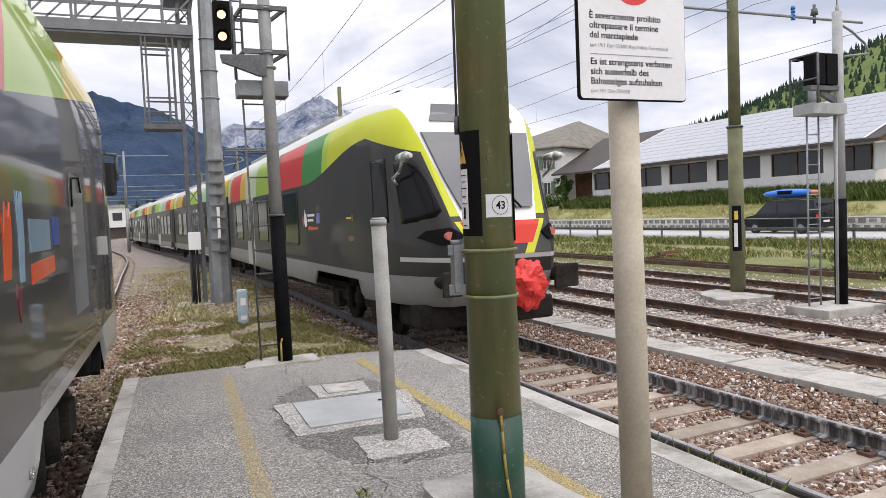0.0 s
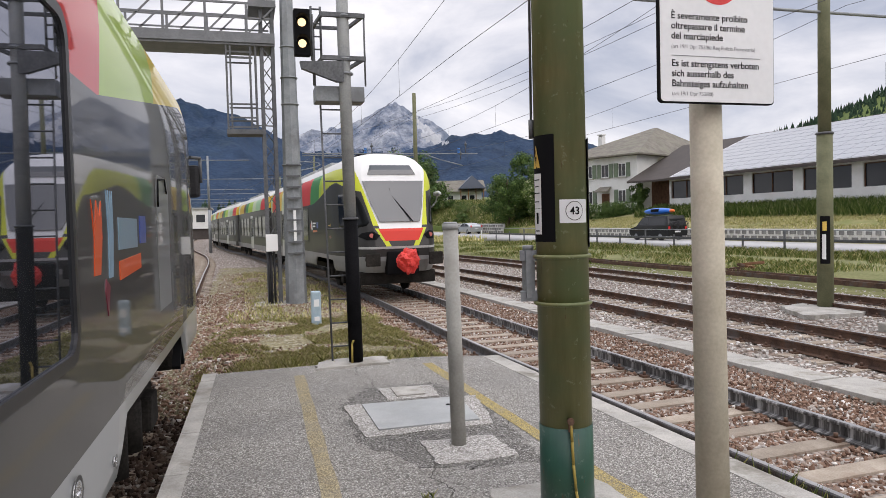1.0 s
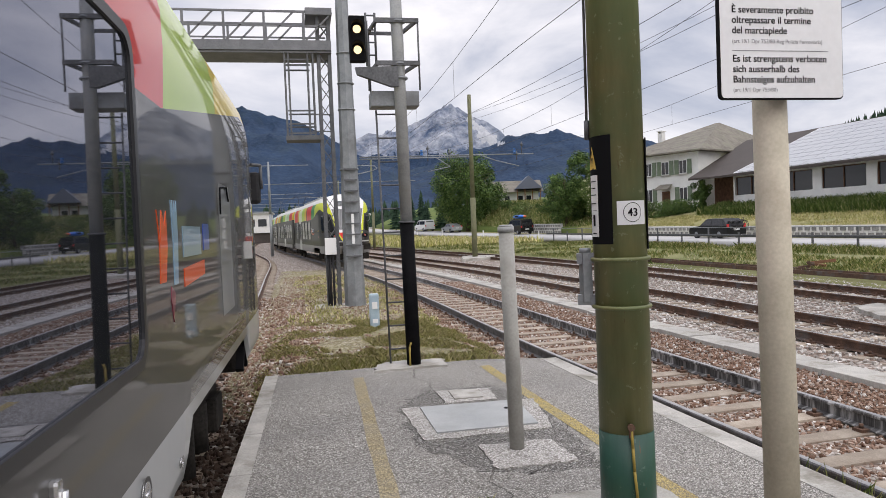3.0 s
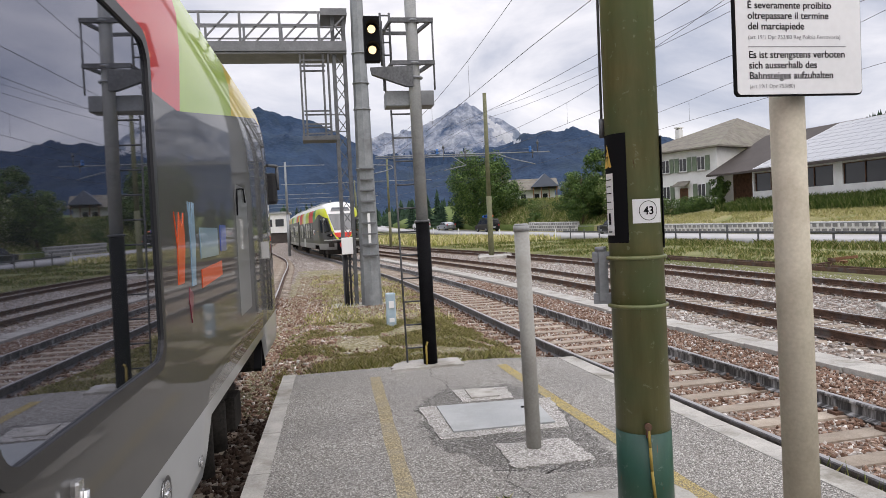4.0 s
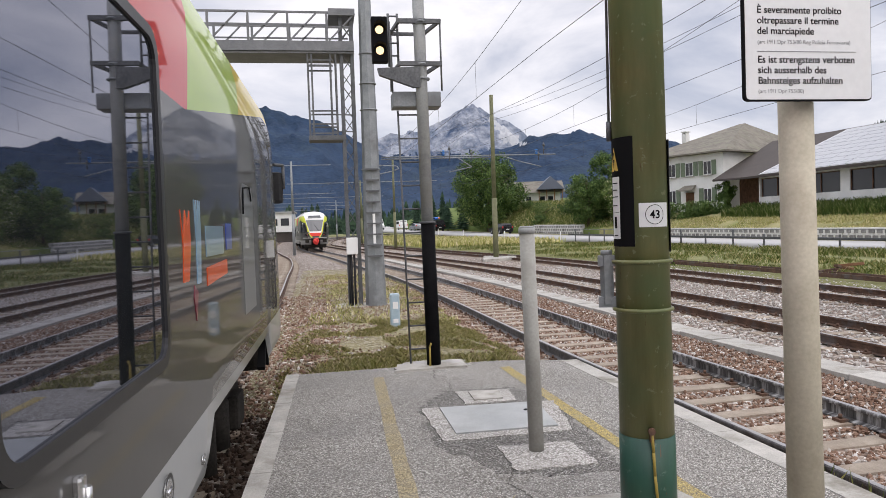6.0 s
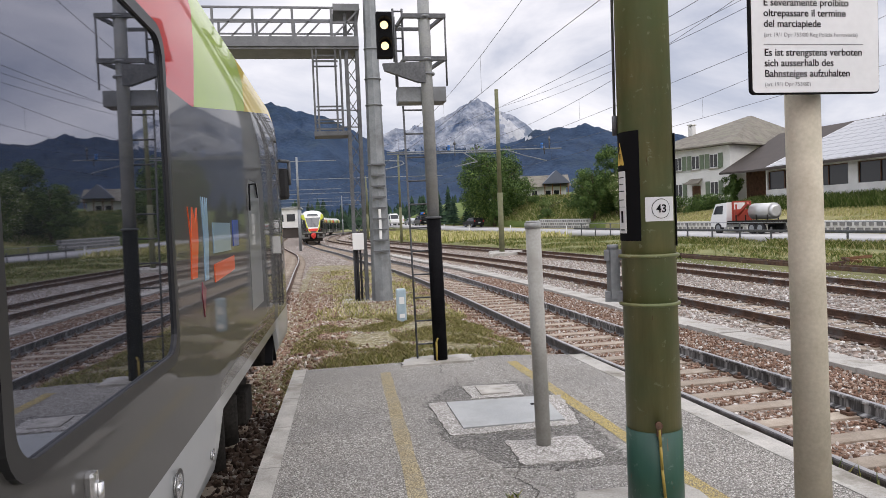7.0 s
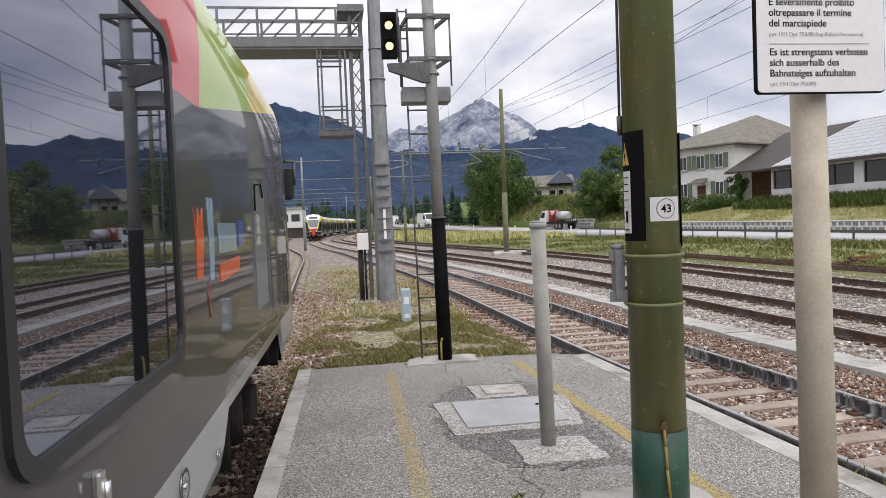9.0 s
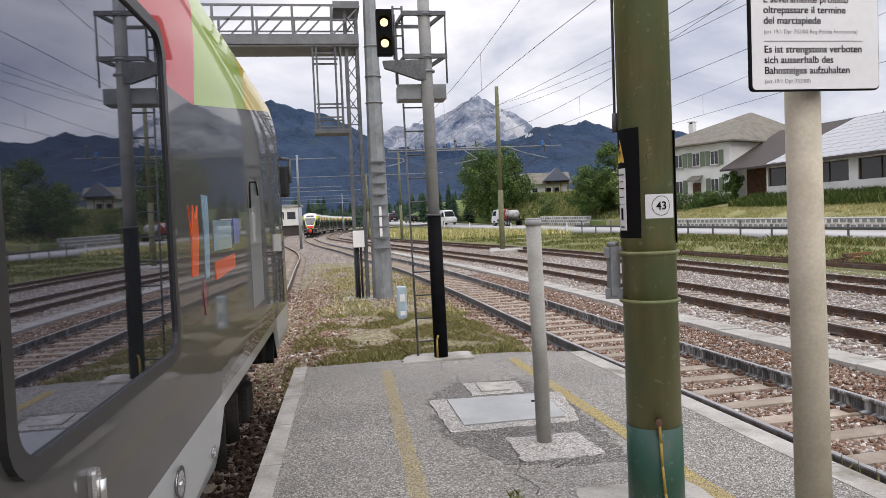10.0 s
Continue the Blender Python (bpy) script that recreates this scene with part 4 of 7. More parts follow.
def front_patch(car, name, outline, material, lift=0.02, label=""):
    """A panel laid on the nose from an outline in (x, z): it follows the face of the nose."""
    b = bmesh.new()
    cx_ = sum(p[0] for p in outline) / len(outline)
    cz_ = sum(p[1] for p in outline) / len(outline)
    rings = []
    for s in (1.0, 0.75, 0.5, 0.25):
        rings.append([(cx_ + (x - cx_) * s, cz_ + (z - cz_) * s) for x, z in outline])

    def place(x, z, off):
        half = float(np.interp(z, [p[1] for p in SECTION], [p[0] for p in SECTION]))
        k = min(0.999, abs(x) / half)
        u = float(np.interp(k, (0.0, *nose_widths(z)), (0, *NOSE_U)))
        f = nose_front(z)
        return (x, f * (1 - min(1, u / 4.2)) + u - off, z)
    vs = [[b.verts.new(place(x, z, lift)) for x, z in r] for r in rings]
    n = len(outline)
    for a, c in zip(vs, vs[1:]):
        for k in range(n):
            f = b.faces.new((a[k], a[(k + 1) % n], c[(k + 1) % n], c[k]))
            f.smooth = False
    b.faces.new(vs[-1])
    edge = [b.verts.new(place(x, z, -0.04)) for x, z in outline]
    for k in range(n):
        b.faces.new((edge[k], edge[(k + 1) % n], vs[0][(k + 1) % n], vs[0][k]))
    bmesh.ops.recalc_face_normals(b, faces=list(b.faces))
    return part(name, b, material, car, label)


def side_patch(car, name, outline, side, material, lift=0.008, label=""):
    """A pane laid on the side of the nose from an outline in (y, z)."""
    b = bmesh.new()
    cy_ = sum(p[0] for p in outline) / len(outline)
    cz_ = sum(p[1] for p in outline) / len(outline)

    def place(y, z, off):
        half = float(np.interp(z, [p[1] for p in SECTION], [p[0] for p in SECTION]))
        f = nose_front(z)
        u = max(0.0, (y - f) / (1 - f / 4.2))
        return (side * (half * float(np.interp(u, NOSE_U, nose_widths(z))) + off), y, z)
    rings = [[b.verts.new(place(cy_ + (y - cy_) * s, cz_ + (z - cz_) * s, lift)) for y, z in outline] for s in (1.0, 0.8, 0.6, 0.4, 0.2)]
    n = len(outline)
    for a, c in zip(rings, rings[1:]):
        for k in range(n):
            f = b.faces.new((a[k], a[(k + 1) % n], c[(k + 1) % n], c[k]))
            f.smooth = True
    b.faces.new(rings[-1])
    edge = [b.verts.new(place(y, z, -0.03)) for y, z in outline]
    for k in range(n):
        b.faces.new((edge[k], edge[(k + 1) % n], rings[0][(k + 1) % n], rings[0][k]))
    bmesh.ops.recalc_face_normals(b, faces=list(b.faces))
    return part(name, b, material, car, label)


def fine(pts, n=6):
    return [(a[0] + (b_[0] - a[0]) * k / n, a[1] + (b_[1] - a[1]) * k / n) for a, b_ in zip(pts, pts[1:] + pts[:1]) for k in range(n)]


def cab_details(car, silver_mirror=True):
    ws = front_patch(car, "windscreen", fine([(-0.57, 2.06), (0.57, 2.06), (0.72, 2.5), (0.88, 3.20), (-0.88, 3.20), (-0.72, 2.5)]), M["windscreen"], 0.05, "raked dark windscreen")
    front_patch(car, "destination_display", fine([(-0.70, 3.38), (0.70, 3.38), (0.58, 3.66), (-0.58, 3.66)]), M["windscreen"], 0.022)
    for s in (-1, 1):
        lamp = front_patch(car, "headlight", fine([(s * 0.62, 1.70), (s * 0.72, 1.58), (s * 0.92, 1.57), (s * 1.10, 1.67), (s * 1.02, 1.77), (s * 0.80, 1.81)]), M["black_flat"], 0.025, "dark headlight cluster")
        b = bmesh.new()
        bar(b, (s * 0.82, 0.10, 1.69), (s * 0.82, 0.24, 1.69), 0.06, 0.06, 16)
        part("tail_lamp", b, M["tail_light"], lamp, "red tail lamp")
        # side cab window and door
        side_patch(car, "cab_window", fine([(1.16, 2.79), (1.06, 2.3), (0.98, 1.87), (0.60, 1.90), (0.34, 1.96), (0.30, 2.04), (0.56, 2.48), (0.76, 2.74), (0.9, 2.81)]), s, M["cab_glass"])
        side_patch(car, "cab_door_window", fine([(1.27, 1.90), (1.72, 1.88), (1.79, 2.86), (1.36, 2.86)]), s, M["cab_glass"])
        b = bmesh.new()
        if silver_mirror:
            for p_, q_ in (((1.20, 1.05, 2.45), (1.28, 1.02, 2.54)), ((1.28, 1.02, 2.54), (1.26, 0.80, 2.62)), ((1.26, 0.80, 2.62), (1.25, 0.66, 2.80))):
                bar(b, (s * p_[0], p_[1], p_[2]), (s * q_[0], q_[1], q_[2]), 0.022, None, 10)
            part("mirror_arm", b, M["silver"], car)
            b = bmesh.new()
            for y0_, y1_, r0_, r1_ in ((0.92, 0.84, 0.03, 0.06), (0.84, 0.56, 0.06, 0.075), (0.56, 0.38, 0.075, 0.03)):
                bar(b, (s * 1.24, y0_, 2.82), (s * 1.24, y1_, 2.82), r0_, r1_, 18)
            part("wing_mirror", b, M["silver"], car, "silver rear-view mirror housing")
        else:
            bar(b, (s * 1.40, 1.9, 3.0), (s * 1.50, 1.78, 3.0), 0.02)
            bar(b, (s * 1.50, 1.78, 3.0), (s * 1.50, 1.76, 2.7), 0.018)
            part("mirror_arm", b, M["galv_dark"], car)
            b = bmesh.new()
            box(b, -0.07, 0.07, -0.05, 0.05, -0.2, 0.2, 0.045, Matrix.Translation((s * 1.42, 1.75, 2.72)))
            part("wing_mirror", b, M["rubber"], car, "dark rear-view mirror")
        b = bmesh.new()
        bar(b, (s * 0.875, 0.4, 1.05), (s * 0.875, -0.12, 1.05), 0.10, 0.10, 20)
        box(b, s * 0.875 - 0.2, s * 0.875 + 0.2, -0.18, -0.12, 0.88, 1.22, 0.03)
        part("buffer", b, M["under"], car)
    b = bmesh.new()
    beam(b, (0.35, 0.16, 2.05), (-0.1, 0.60, 2.75), 0.02, 0.03)
    beam(b, (-0.1, 0.60, 2.75), (-0.15, 0.72, 3.0), 0.012, 0.012)
    part("wiper", b, M["black_flat"], ws)
    b = bmesh.new()
    box(b, -0.45, 0.45, 0.0, 0.3, 0.62, 1.26, 0.05)
    bar(b, (0, 0.2, 1.03), (0, -0.4, 1.03), 0.14, 0.14, 16)
    part("coupler_pocket", b, M["black_flat"], car)
    b = bmesh.new()
    bmesh.ops.create_icosphere(b, subdivisions=4, radius=0.3)
    rnd = random.Random(4)
    for v in b.verts:
        d = v.co.normalized()
        fold = abs(noise.noise(d * 2.6 + Vector((3, 1, 0))))
        v.co *= 0.92 + 0.22 * noise.noise(d * 1.8) + 0.30 * fold - 0.10 * abs(noise.noise(d * 6.0)) + 0.04 * noise.noise(d * 14.0)
        v.co.z -= 0.05 * max(0.0, -d.z) ** 2
    bmesh.ops.transform(b, matrix=Matrix.Translation((0, -0.5, 1.03)) @ Matrix.Diagonal((1.0, 0.85, 1.0, 1)), verts=list(b.verts))
    part("coupler_cover", b, M["red_cloth"], car, "crumpled red coupler cover")
    b = bmesh.new()
    box(b, -1.1, 1.1, 0.55, 1.5, 0.34, 0.70, 0.06)
    part("snow_plough", b, M["under"], car)


def train_car(label, length, cab, paint, m, windows, doors, group, wz=2.05, wh=1.2, low=0.68, arch_at=(3.8, 3.4), glass=None):
    car = thing("train_car", label, "train car", m, group)
    part("body", car_skin(length, cab, low, (arch_at[0] - arch_at[1] / 2, arch_at[0] + arch_at[1] / 2, low + 0.3) if cab else None), paint, car)
    for s in (-1, 1):
        for y, w in windows:
            window_on(car, s, y, wz, w, wh, 0.12, 0.045, glass)
        for y in doors:
            part("door", side_plate([(y + p, 1.72 + q) for p, q in rounded(1.35, 2.0, 0.1)], s, 1.42, 1.447), M["skirt"], car, "grey passenger door")
            for o in (-0.33, 0.33):
                window_on(car, s, y + o, 2.0, 0.5, 1.15, 0.08, 0.03)
    b = bmesh.new()
    box(b, -0.95, 0.95, 3.4 if cab else 0.2, length - 0.2, 0.56, low + 0.04)
    part("underframe", b, M["under"], car)
    if cab:
        cab_details(car, low < 0.8)
        b = bmesh.new()
        for x0_, x1_ in ((-0.55, -0.2), (-0.12, 0.25), (0.3, 0.55)):
            box(b, x0_, x1_, 2.6, 3.1, 4.03, 4.125, 0.03)
        part("roof_horn", b, M["black_flat"], car, "black roof aerials and horns")
        bogie(car, arch_at[0] - 0.15)
    else:
        bogie(car, 0.1)
        for s in (-1, 1):
            arch(car, s, 1.0, 2.0, low)
    b = bmesh.new()
    for k, (y0, y1) in enumerate(((0.32, 0.46), (0.5, 0.72), (0.76, 0.93))):
        box(b, -0.75, 0.75, length * y0, length * y1, 3.95, 4.15, 0.05)
    part("roof_equipment", b, M["mast"], car, "grey roof equipment boxes")
    return car


def pantograph(car, y):
    b = bmesh.new()
    for s in (-0.35, 0.35):
        bar(b, (s, y, 4.0), (s * 0.6, y + 1.2, 4.55), 0.025)
        bar(b, (s * 0.6, y + 1.2, 4.55), (s, y + 0.3, 5.1), 0.02)
    bar(b, (-0.8, y + 0.3, 5.12), (0.8, y + 0.3, 5.12), 0.025)
    bar(b, (-0.45, y, 4.02), (0.45, y, 4.02), 0.03)
    part("pantograph", b, M["wire"], car)


STAND_Y, STAND_K = 10.3, 0.019
STAND = Matrix.Translation((-2.1022 + STAND_K * STAND_Y, STAND_Y, RAIL_Z)) @ Matrix.Rotation(math.pi - math.atan(STAND_K), 4, "Z") @ Matrix.Diagonal((1, 1, 0.93, 1))
near_train = train_car("standing grey regional train with coloured roof band", 18.0, True, M["livery_near"], STAND, ((8.15, 1.42), (10.4, 1.42), (14.9, 1.42)), (12.6,), "standing train", 2.30, 1.36, 0.855, (5.05, 3.5), M["train_glass"])

# details on the side that faces the platform (side -1 in the turned car)
def decal(name, pts, material, label=""):
    return part(name, side_plate(pts, -1, 1.435, 1.4445), material, near_train, label)


rnd = random.Random(8)


def brush(y0, y1, z0, z1, spikes):
    top = [(y0 + (y1 - y0) * k / spikes, z1 - (rnd.uniform(0.05, 0.16) if k % 2 else 0)) for k in range(spikes + 1)]
    return top + [(y1 - (y1 - y0) * 0.2, (z0 + z1) / 2), (y1 - (y1 - y0) * 0.1, z0), (y0 + (y1 - y0) * 0.3, z0), (y0, (z0 + z1) / 2)]


decal("orange_figure", brush(6.93, 7.12, 1.93, 2.27, 4), M["orange"], "orange hand-painted figure")
decal("blue_figure", brush(6.68, 6.82, 1.9, 2.33, 6), M["sky_blue"], "pale blue hand-painted figure")
decal("crimson_figure", [(6.9, 1.84), (6.86, 1.72), (6.8, 1.86), (6.88, 1.9)], M["magenta"], "crimson painted figure")
decal("orange_lettering", [(6.55, 1.87), (5.9, 1.90), (5.9, 1.99), (6.55, 1.97)], M["orange"], "orange painted strip")
decal("pale_lettering", [(6.55, 2.03), (6.0, 2.03), (6.0, 2.2), (6.55, 2.2)], plain("grey_blue_decal", (0.2, 0.3, 0.38), 0.3, 0, 0, 0.5), "grey-blue painted strip")
decal("blue_patch", [(5.9, 2.05), (5.68, 2.05), (5.68, 2.22), (5.9, 2.22)], M["deep_blue"], "blue painted patch")
hatch_pts = [(5.15, 1.53), (4.48, 1.53), (4.48, 2.43), (4.57, 2.54), (5.07, 2.54), (5.15, 2.43)]
door = part("service_door", side_plate(hatch_pts, -1, 1.43, 1.443), plain("grey_door_paint", (0.15, 0.155, 0.155), 0.3, 0, 0, 0.6), near_train, "grey service door")
bm = bmesh.new()
for a_, b_ in (((-1.45, 5.12, 2.3), (-1.45, 5.09, 2.5)), ((-1.45, 5.09, 2.5), (-1.45, 4.72, 2.53)), ((-1.45, 4.72, 2.53), (-1.45, 4.63, 2.42))):
    bar(bm, a_, b_, 0.006, None, 8)
part("grab_handle", bm, M["black_flat"], door)
for (y, z), r0 in (((7.55, 1.13), 0.07), ((6.88, 1.02), 0.035)):
    bm = bmesh.new()
    for k in range(28):
        t0, t1 = k * math.tau / 28, (k + 1) * math.tau / 28
        bm.faces.new([bm.verts.new((-1.452, y + q * math.cos(t), z + q * math.sin(t))) for t, q in ((t0, r0 * 0.74), (t1, r0 * 0.74), (t1, r0), (t0, r0))])
    ring_ob = part("tow_ring", bm, M["gasket"], near_train, "dark ring fitting")
    bm = bmesh.new()
    bar(bm, (-1.44, y, z), (-1.4515, y, z), r0 * 0.72, r0 * 0.66, 24)
    bar(bm, (-1.4515, y - r0 * 0.5, z), (-1.4515, y + r0 * 0.5, z), r0 * 0.12, None, 8)
    part("tow_eye", bm, M["chrome"], ring_ob, "chrome tow eye")
bm = bmesh.new()
box(bm, -1.465, -1.43, 8.40, 8.44, 1.39, 1.52, 0.012)
bar(bm, (-1.468, 8.42, 1.42), (-1.468, 8.42, 1.49), 0.012)
part("side_latch", bm, M["chrome"], near_train, "chrome side latch")
bm = bmesh.new()
beam(bm, (-1.36, 3.62, 0.80), (-1.36, 3.42, 1.04), 0.07, 0.06)
beam(bm, (-1.36, 3.42, 1.04), (-1.36, 3.24, 0.78), 0.07, 0.06)
beam(bm, (-1.36, 3.42, 1.0), (-1.2, 3.42, 1.2), 0.06, 0.06)
part("hose_bracket", bm, M["black_flat"], near_train)

CAR_LEN = [18.2, 17.0, 17.0, 17.0, 17.0, 18.2]
moving = []
for k, ln in enumerate(CAR_LEN):
    if k == 0:
        c = train_car("departing grey regional train, yellow and white cab end", ln, True, M["livery_tail"], None, ((7.4, 1.5), (9.3, 1.5), (11.1, 1.5), (15.6, 1.5)), (13.3,), "departing train")
    else:
        c = train_car("departing grey regional train, coloured middle car", ln, False, M["livery_mid"], None, ((2.6, 1.5), (4.4, 1.5), (6.2, 1.5), (10.6, 1.5), (12.4, 1.5), (14.4, 1.5)), (8.4,), "departing train")
    if k in (1, 4):
        pantograph(c, 6.0)
    if k == 0:
        for s in (-1, 1):
            for pts_, mat_ in (([(5.85, 1.88), (5.92, 2.14), (5.98, 2.1), (6.05, 2.2), (6.1, 1.96), (6.02, 1.84)], M["white"]), ([(6.1, 1.9), (6.2, 2.1), (6.28, 2.0), (6.2, 1.86)], M["orange"]), ([(5.2, 2.06), (5.78, 2.06), (5.78, 2.11), (5.2, 2.11)], M["white"]), ([(5.3, 1.96), (5.78, 1.96), (5.78, 2.01), (5.3, 2.01)], M["white"]), ([(4.75, 1.92), (5.05, 1.92), (5.05, 2.12), (4.75, 2.12)], M["deep_blue"]), ([(4.95, 1.80), (5.75, 1.78), (5.75, 1.86), (4.95, 1.85)], M["orange"]), ([(2.55, 1.62), (2.8, 1.60), (2.9, 1.68), (2.6, 1.70)], M["magenta"]), ([(2.6, 2.05), (2.62, 2.05), (2.62, 1.95), (2.6, 1.95)], M["yellow_sign"]), ([(2.68, 1.98), (2.95, 1.98), (2.95, 2.01), (2.68, 2.01)], M["yellow_sign"])):
                part("emblem", side_plate(pts_, s, 1.435, 1.4445), mat_, c, "painted emblem on the side")
    moving.append(c)

# ---- signal mast at the platform's end ----
mast = thing("signal_mast", "grey signal mast with black sleeve and lit yellow lamps", "signal")
MX, MY = 1.24, 8.33
bm = bmesh.new()
bar(bm, (MX, MY, 1.70), (MX - 0.04, MY, 6.2), 0.072, 0.068, 28)
part("mast_tube", bm, M["mast"], mast)
bm = bmesh.new()
bar(bm, (MX + 0.02, MY, -0.1), (MX, MY, 1.73), 0.085, 0.083, 28)
part("sleeve", bm, M["black"], mast, "black plastic sleeve")
for z in (1.74, 3.45, 3.62, 4.12):
    bm = bmesh.new()
    ring(bm, (MX - (0.01 if z > 2 else 0), MY, z), 0.085, 0.014, 28, 6)
    part("clamp", bm, M["galv_dark"] if z < 2 else M["galv"], mast)
bm = bmesh.new()
prism(bm, ragged([(0.78, 8.1), (1.62, 8.15), (1.66, 8.55), (1.0, 8.6), (0.8, 8.4)], 0.03, 5, 31), -0.1, 0.025)
part("concrete_footing", bm, M["concrete"], mast)
# bracket arm
bm = bmesh.new()
vs = []
for y in (MY - 0.10, MY - 0.02):
    vs.append([bm.verts.new(p) for p in ((0.70, y, 3.56), (1.2, y, 3.58), (1.2, y, 3.34), (1.12, y, 3.34), (0.72, y, 3.48))])
for k in range(5):
    bm.faces.new((vs[0][k], vs[0][(k + 1) % 5], vs[1][(k + 1) % 5], vs[1][k]))
bm.faces.new(vs[0][::-1])
bm.faces.new(vs[1])
part("bracket_arm", bm, M["galv_dark"], mast)
head = bmesh.new()
box(head, 0.645, 0.83, MY - 0.1, MY + 0.02, 3.63, 4.16, 0.012)
sh = part("signal_head", head, M["black_flat"], mast, "black signal head with two lamps")
for z in (4.0, 3.76):
    bm = bmesh.new()
    bar(bm, (0.735, MY - 0.112, z), (0.735, MY - 0.10, z), 0.046, 0.046, 24)
    part("lens", bm, M["lens"], sh, "lit pale yellow lens")
    bm = bmesh.new()
    rows = [[(0.735 + 0.075 * math.cos(radians(a)), y, z + 0.075 * math.sin(radians(a))) for y in (MY - 0.22, MY - 0.1)] for a in range(-10, 191, 12)]
    quad_sheet(bm, rows)
    quad_sheet(bm, [[(x * 1, y, zz + 0.004) for x, y, zz in r][::-1] for r in rows])
    part("hood", bm, M["black_flat"], sh)
bm = bmesh.new()
box(bm, 0.88, 1.46, MY + 0.02, MY + 0.30, 3.13, 3.31, 0.01)
part("junction_box", bm, M["galv"], mast, "grey sheet-steel box")
for z in (3.62, 4.12):
    bm = bmesh.new()
    beam(bm, (0.95, MY - 0.06, z), (1.47, MY - 0.06, z), 0.05, 0.05)
    beam(bm, (1.45, MY - 0.06, z), (1.34, MY + 0.5, z), 0.03, 0.04)
    beam(bm, (0.97, MY - 0.06, z), (0.92, MY + 0.5, z), 0.03, 0.04)
    beam(bm, (0.92, MY + 0.5, z), (1.34, MY + 0.5, z), 0.03, 0.04)
    part("cage_frame", bm, M["galv_dark"], mast)
for x, y in ((1.46, MY - 0.06), (1.36, MY + 0.5), (0.93, MY + 0.5), (0.86, MY - 0.02)):
    bm = bmesh.new()
    bar(bm, (x, y, 3.3), (x, y, 4.12), 0.011)
    part("cage_bar", bm, M["galv_dark"], mast)
bm = bmesh.new()
bar(bm, (0.86, MY - 0.02, 3.85), (0.92, MY + 0.5, 3.85), 0.011)
part("cage_rail", bm, M["galv_dark"], mast)
bm = bmesh.new()
for x in (0.86, 0.97):
    bar(bm, (x, MY + 0.1, 3.62), (x, MY + 0.1, 4.25), 0.014)
for z in (3.75, 3.9, 4.05, 4.22):
    bar(bm, (0.86, MY + 0.1, z), (0.97, MY + 0.1, z), 0.01)
part("head_ladder", bm, M["galv_dark"], mast)
lad = bmesh.new()
for x0, x1 in ((0.965, 1.02), (1.22, 1.23)):
    bar(lad, (x0 + 0.03, MY + 0.14, 0.0), (x0 - 0.02, MY + 0.14, 3.1), 0.012)
lad_ob = part("ladder", lad, M["galv_dark"], mast)
for k in range(11):
    bm = bmesh.new()
    z = 0.2 + k * 0.285
    bar(bm, (0.99 - 0.016 * z, MY + 0.14, z), (1.23, MY + 0.14, z), 0.01)
    part("rung", bm, M["galv_dark"], lad_ob)
bm = bmesh.new()
for p, q in (((1.20, MY - 0.09, 0.02), (1.2, MY - 0.095, 0.25)), ((1.2, MY - 0.095, 0.25), (1.22, MY - 0.09, 0.3))):
    bar(bm, p, q, 0.012, None, 8)
part("earth_cable", bm, M["cable"], mast)

# ---- signal gantry and tapered pole ----
gantry = thing("signal_gantry", "grey lattice signal gantry with walkway and hanging cage", "gantry")
GY = 19.3


def lattice_post(x0, x1, y, z0, z1):
    b = bmesh.new()
    for x in (x0, x1):
        for yy in (y - 0.12, y + 0.22):
            beam(b, (x, yy, z0), (x, yy, z1), 0.09, 0.09)
    z, k = z0 + 0.2, 0
    while z < z1 - 0.4:
        a, c = (x0, x1) if k % 2 == 0 else (x1, x0)
        beam(b, (a, y - 0.12, z), (c, y - 0.12, z + 0.42), 0.05, 0.02)
        beam(b, (c, y + 0.22, z), (a, y + 0.22, z + 0.42), 0.05, 0.02)
        z += 0.42
        k += 1
    return b


part("lattice_post", lattice_post(0.66, 0.95, GY, -0.5, 7.5), M["galv_dark"], gantry)
part("lattice_post", lattice_post(-9.9, -9.5, GY, -0.5, 7.5), M["galv_dark"], gantry)
bm = bmesh.new()
for y in (GY - 0.25, GY + 0.9):
    box(bm, -10.0, 1.0, y - 0.04, y + 0.04, 6.48, 6.74)
    beam(bm, (-10, y, 7.5), (0.9, y, 7.5), 0.05, 0.05)
    beam(bm, (-10, y, 7.12), (0.9, y, 7.12), 0.04, 0.04)
    x = -9.9
    while x < 0.9:
        beam(bm, (x, y, 6.7), (x, y, 7.5), 0.06, 0.06)
        beam(bm, (x + 0.05, y, 6.75), (x + 0.75, y, 7.48), 0.04, 0.04)
        x += 1.02
box(bm, 0.35, 1.05, GY - 0.3, GY + 0.95, 7.42, 7.6)
box(bm, -10, 1.0, GY - 0.25, GY + 0.9, 6.42, 6.47)
part("walkway_truss", bm, M["truss"], gantry)
bm = bmesh.new()
for x in (-0.24, -0.14, 0.36, 0.5):
    for y in (GY - 0.2, GY + 0.4):
        beam(bm, (x, y, 4.2), (x, y, 6.5), 0.045, 0.045)
for z in (6.25, 6.1, 4.9, 4.55, 4.3):
    for y in (GY - 0.2, GY + 0.4):
        beam(bm, (-0.24 if z > 5 else -0.2, y, z), (0.5 if z < 5 else 0.42, y, z), 0.04, 0.04)
box(bm, -0.28, 0.62, GY - 0.25, GY + 0.45, 4.12, 4.24)
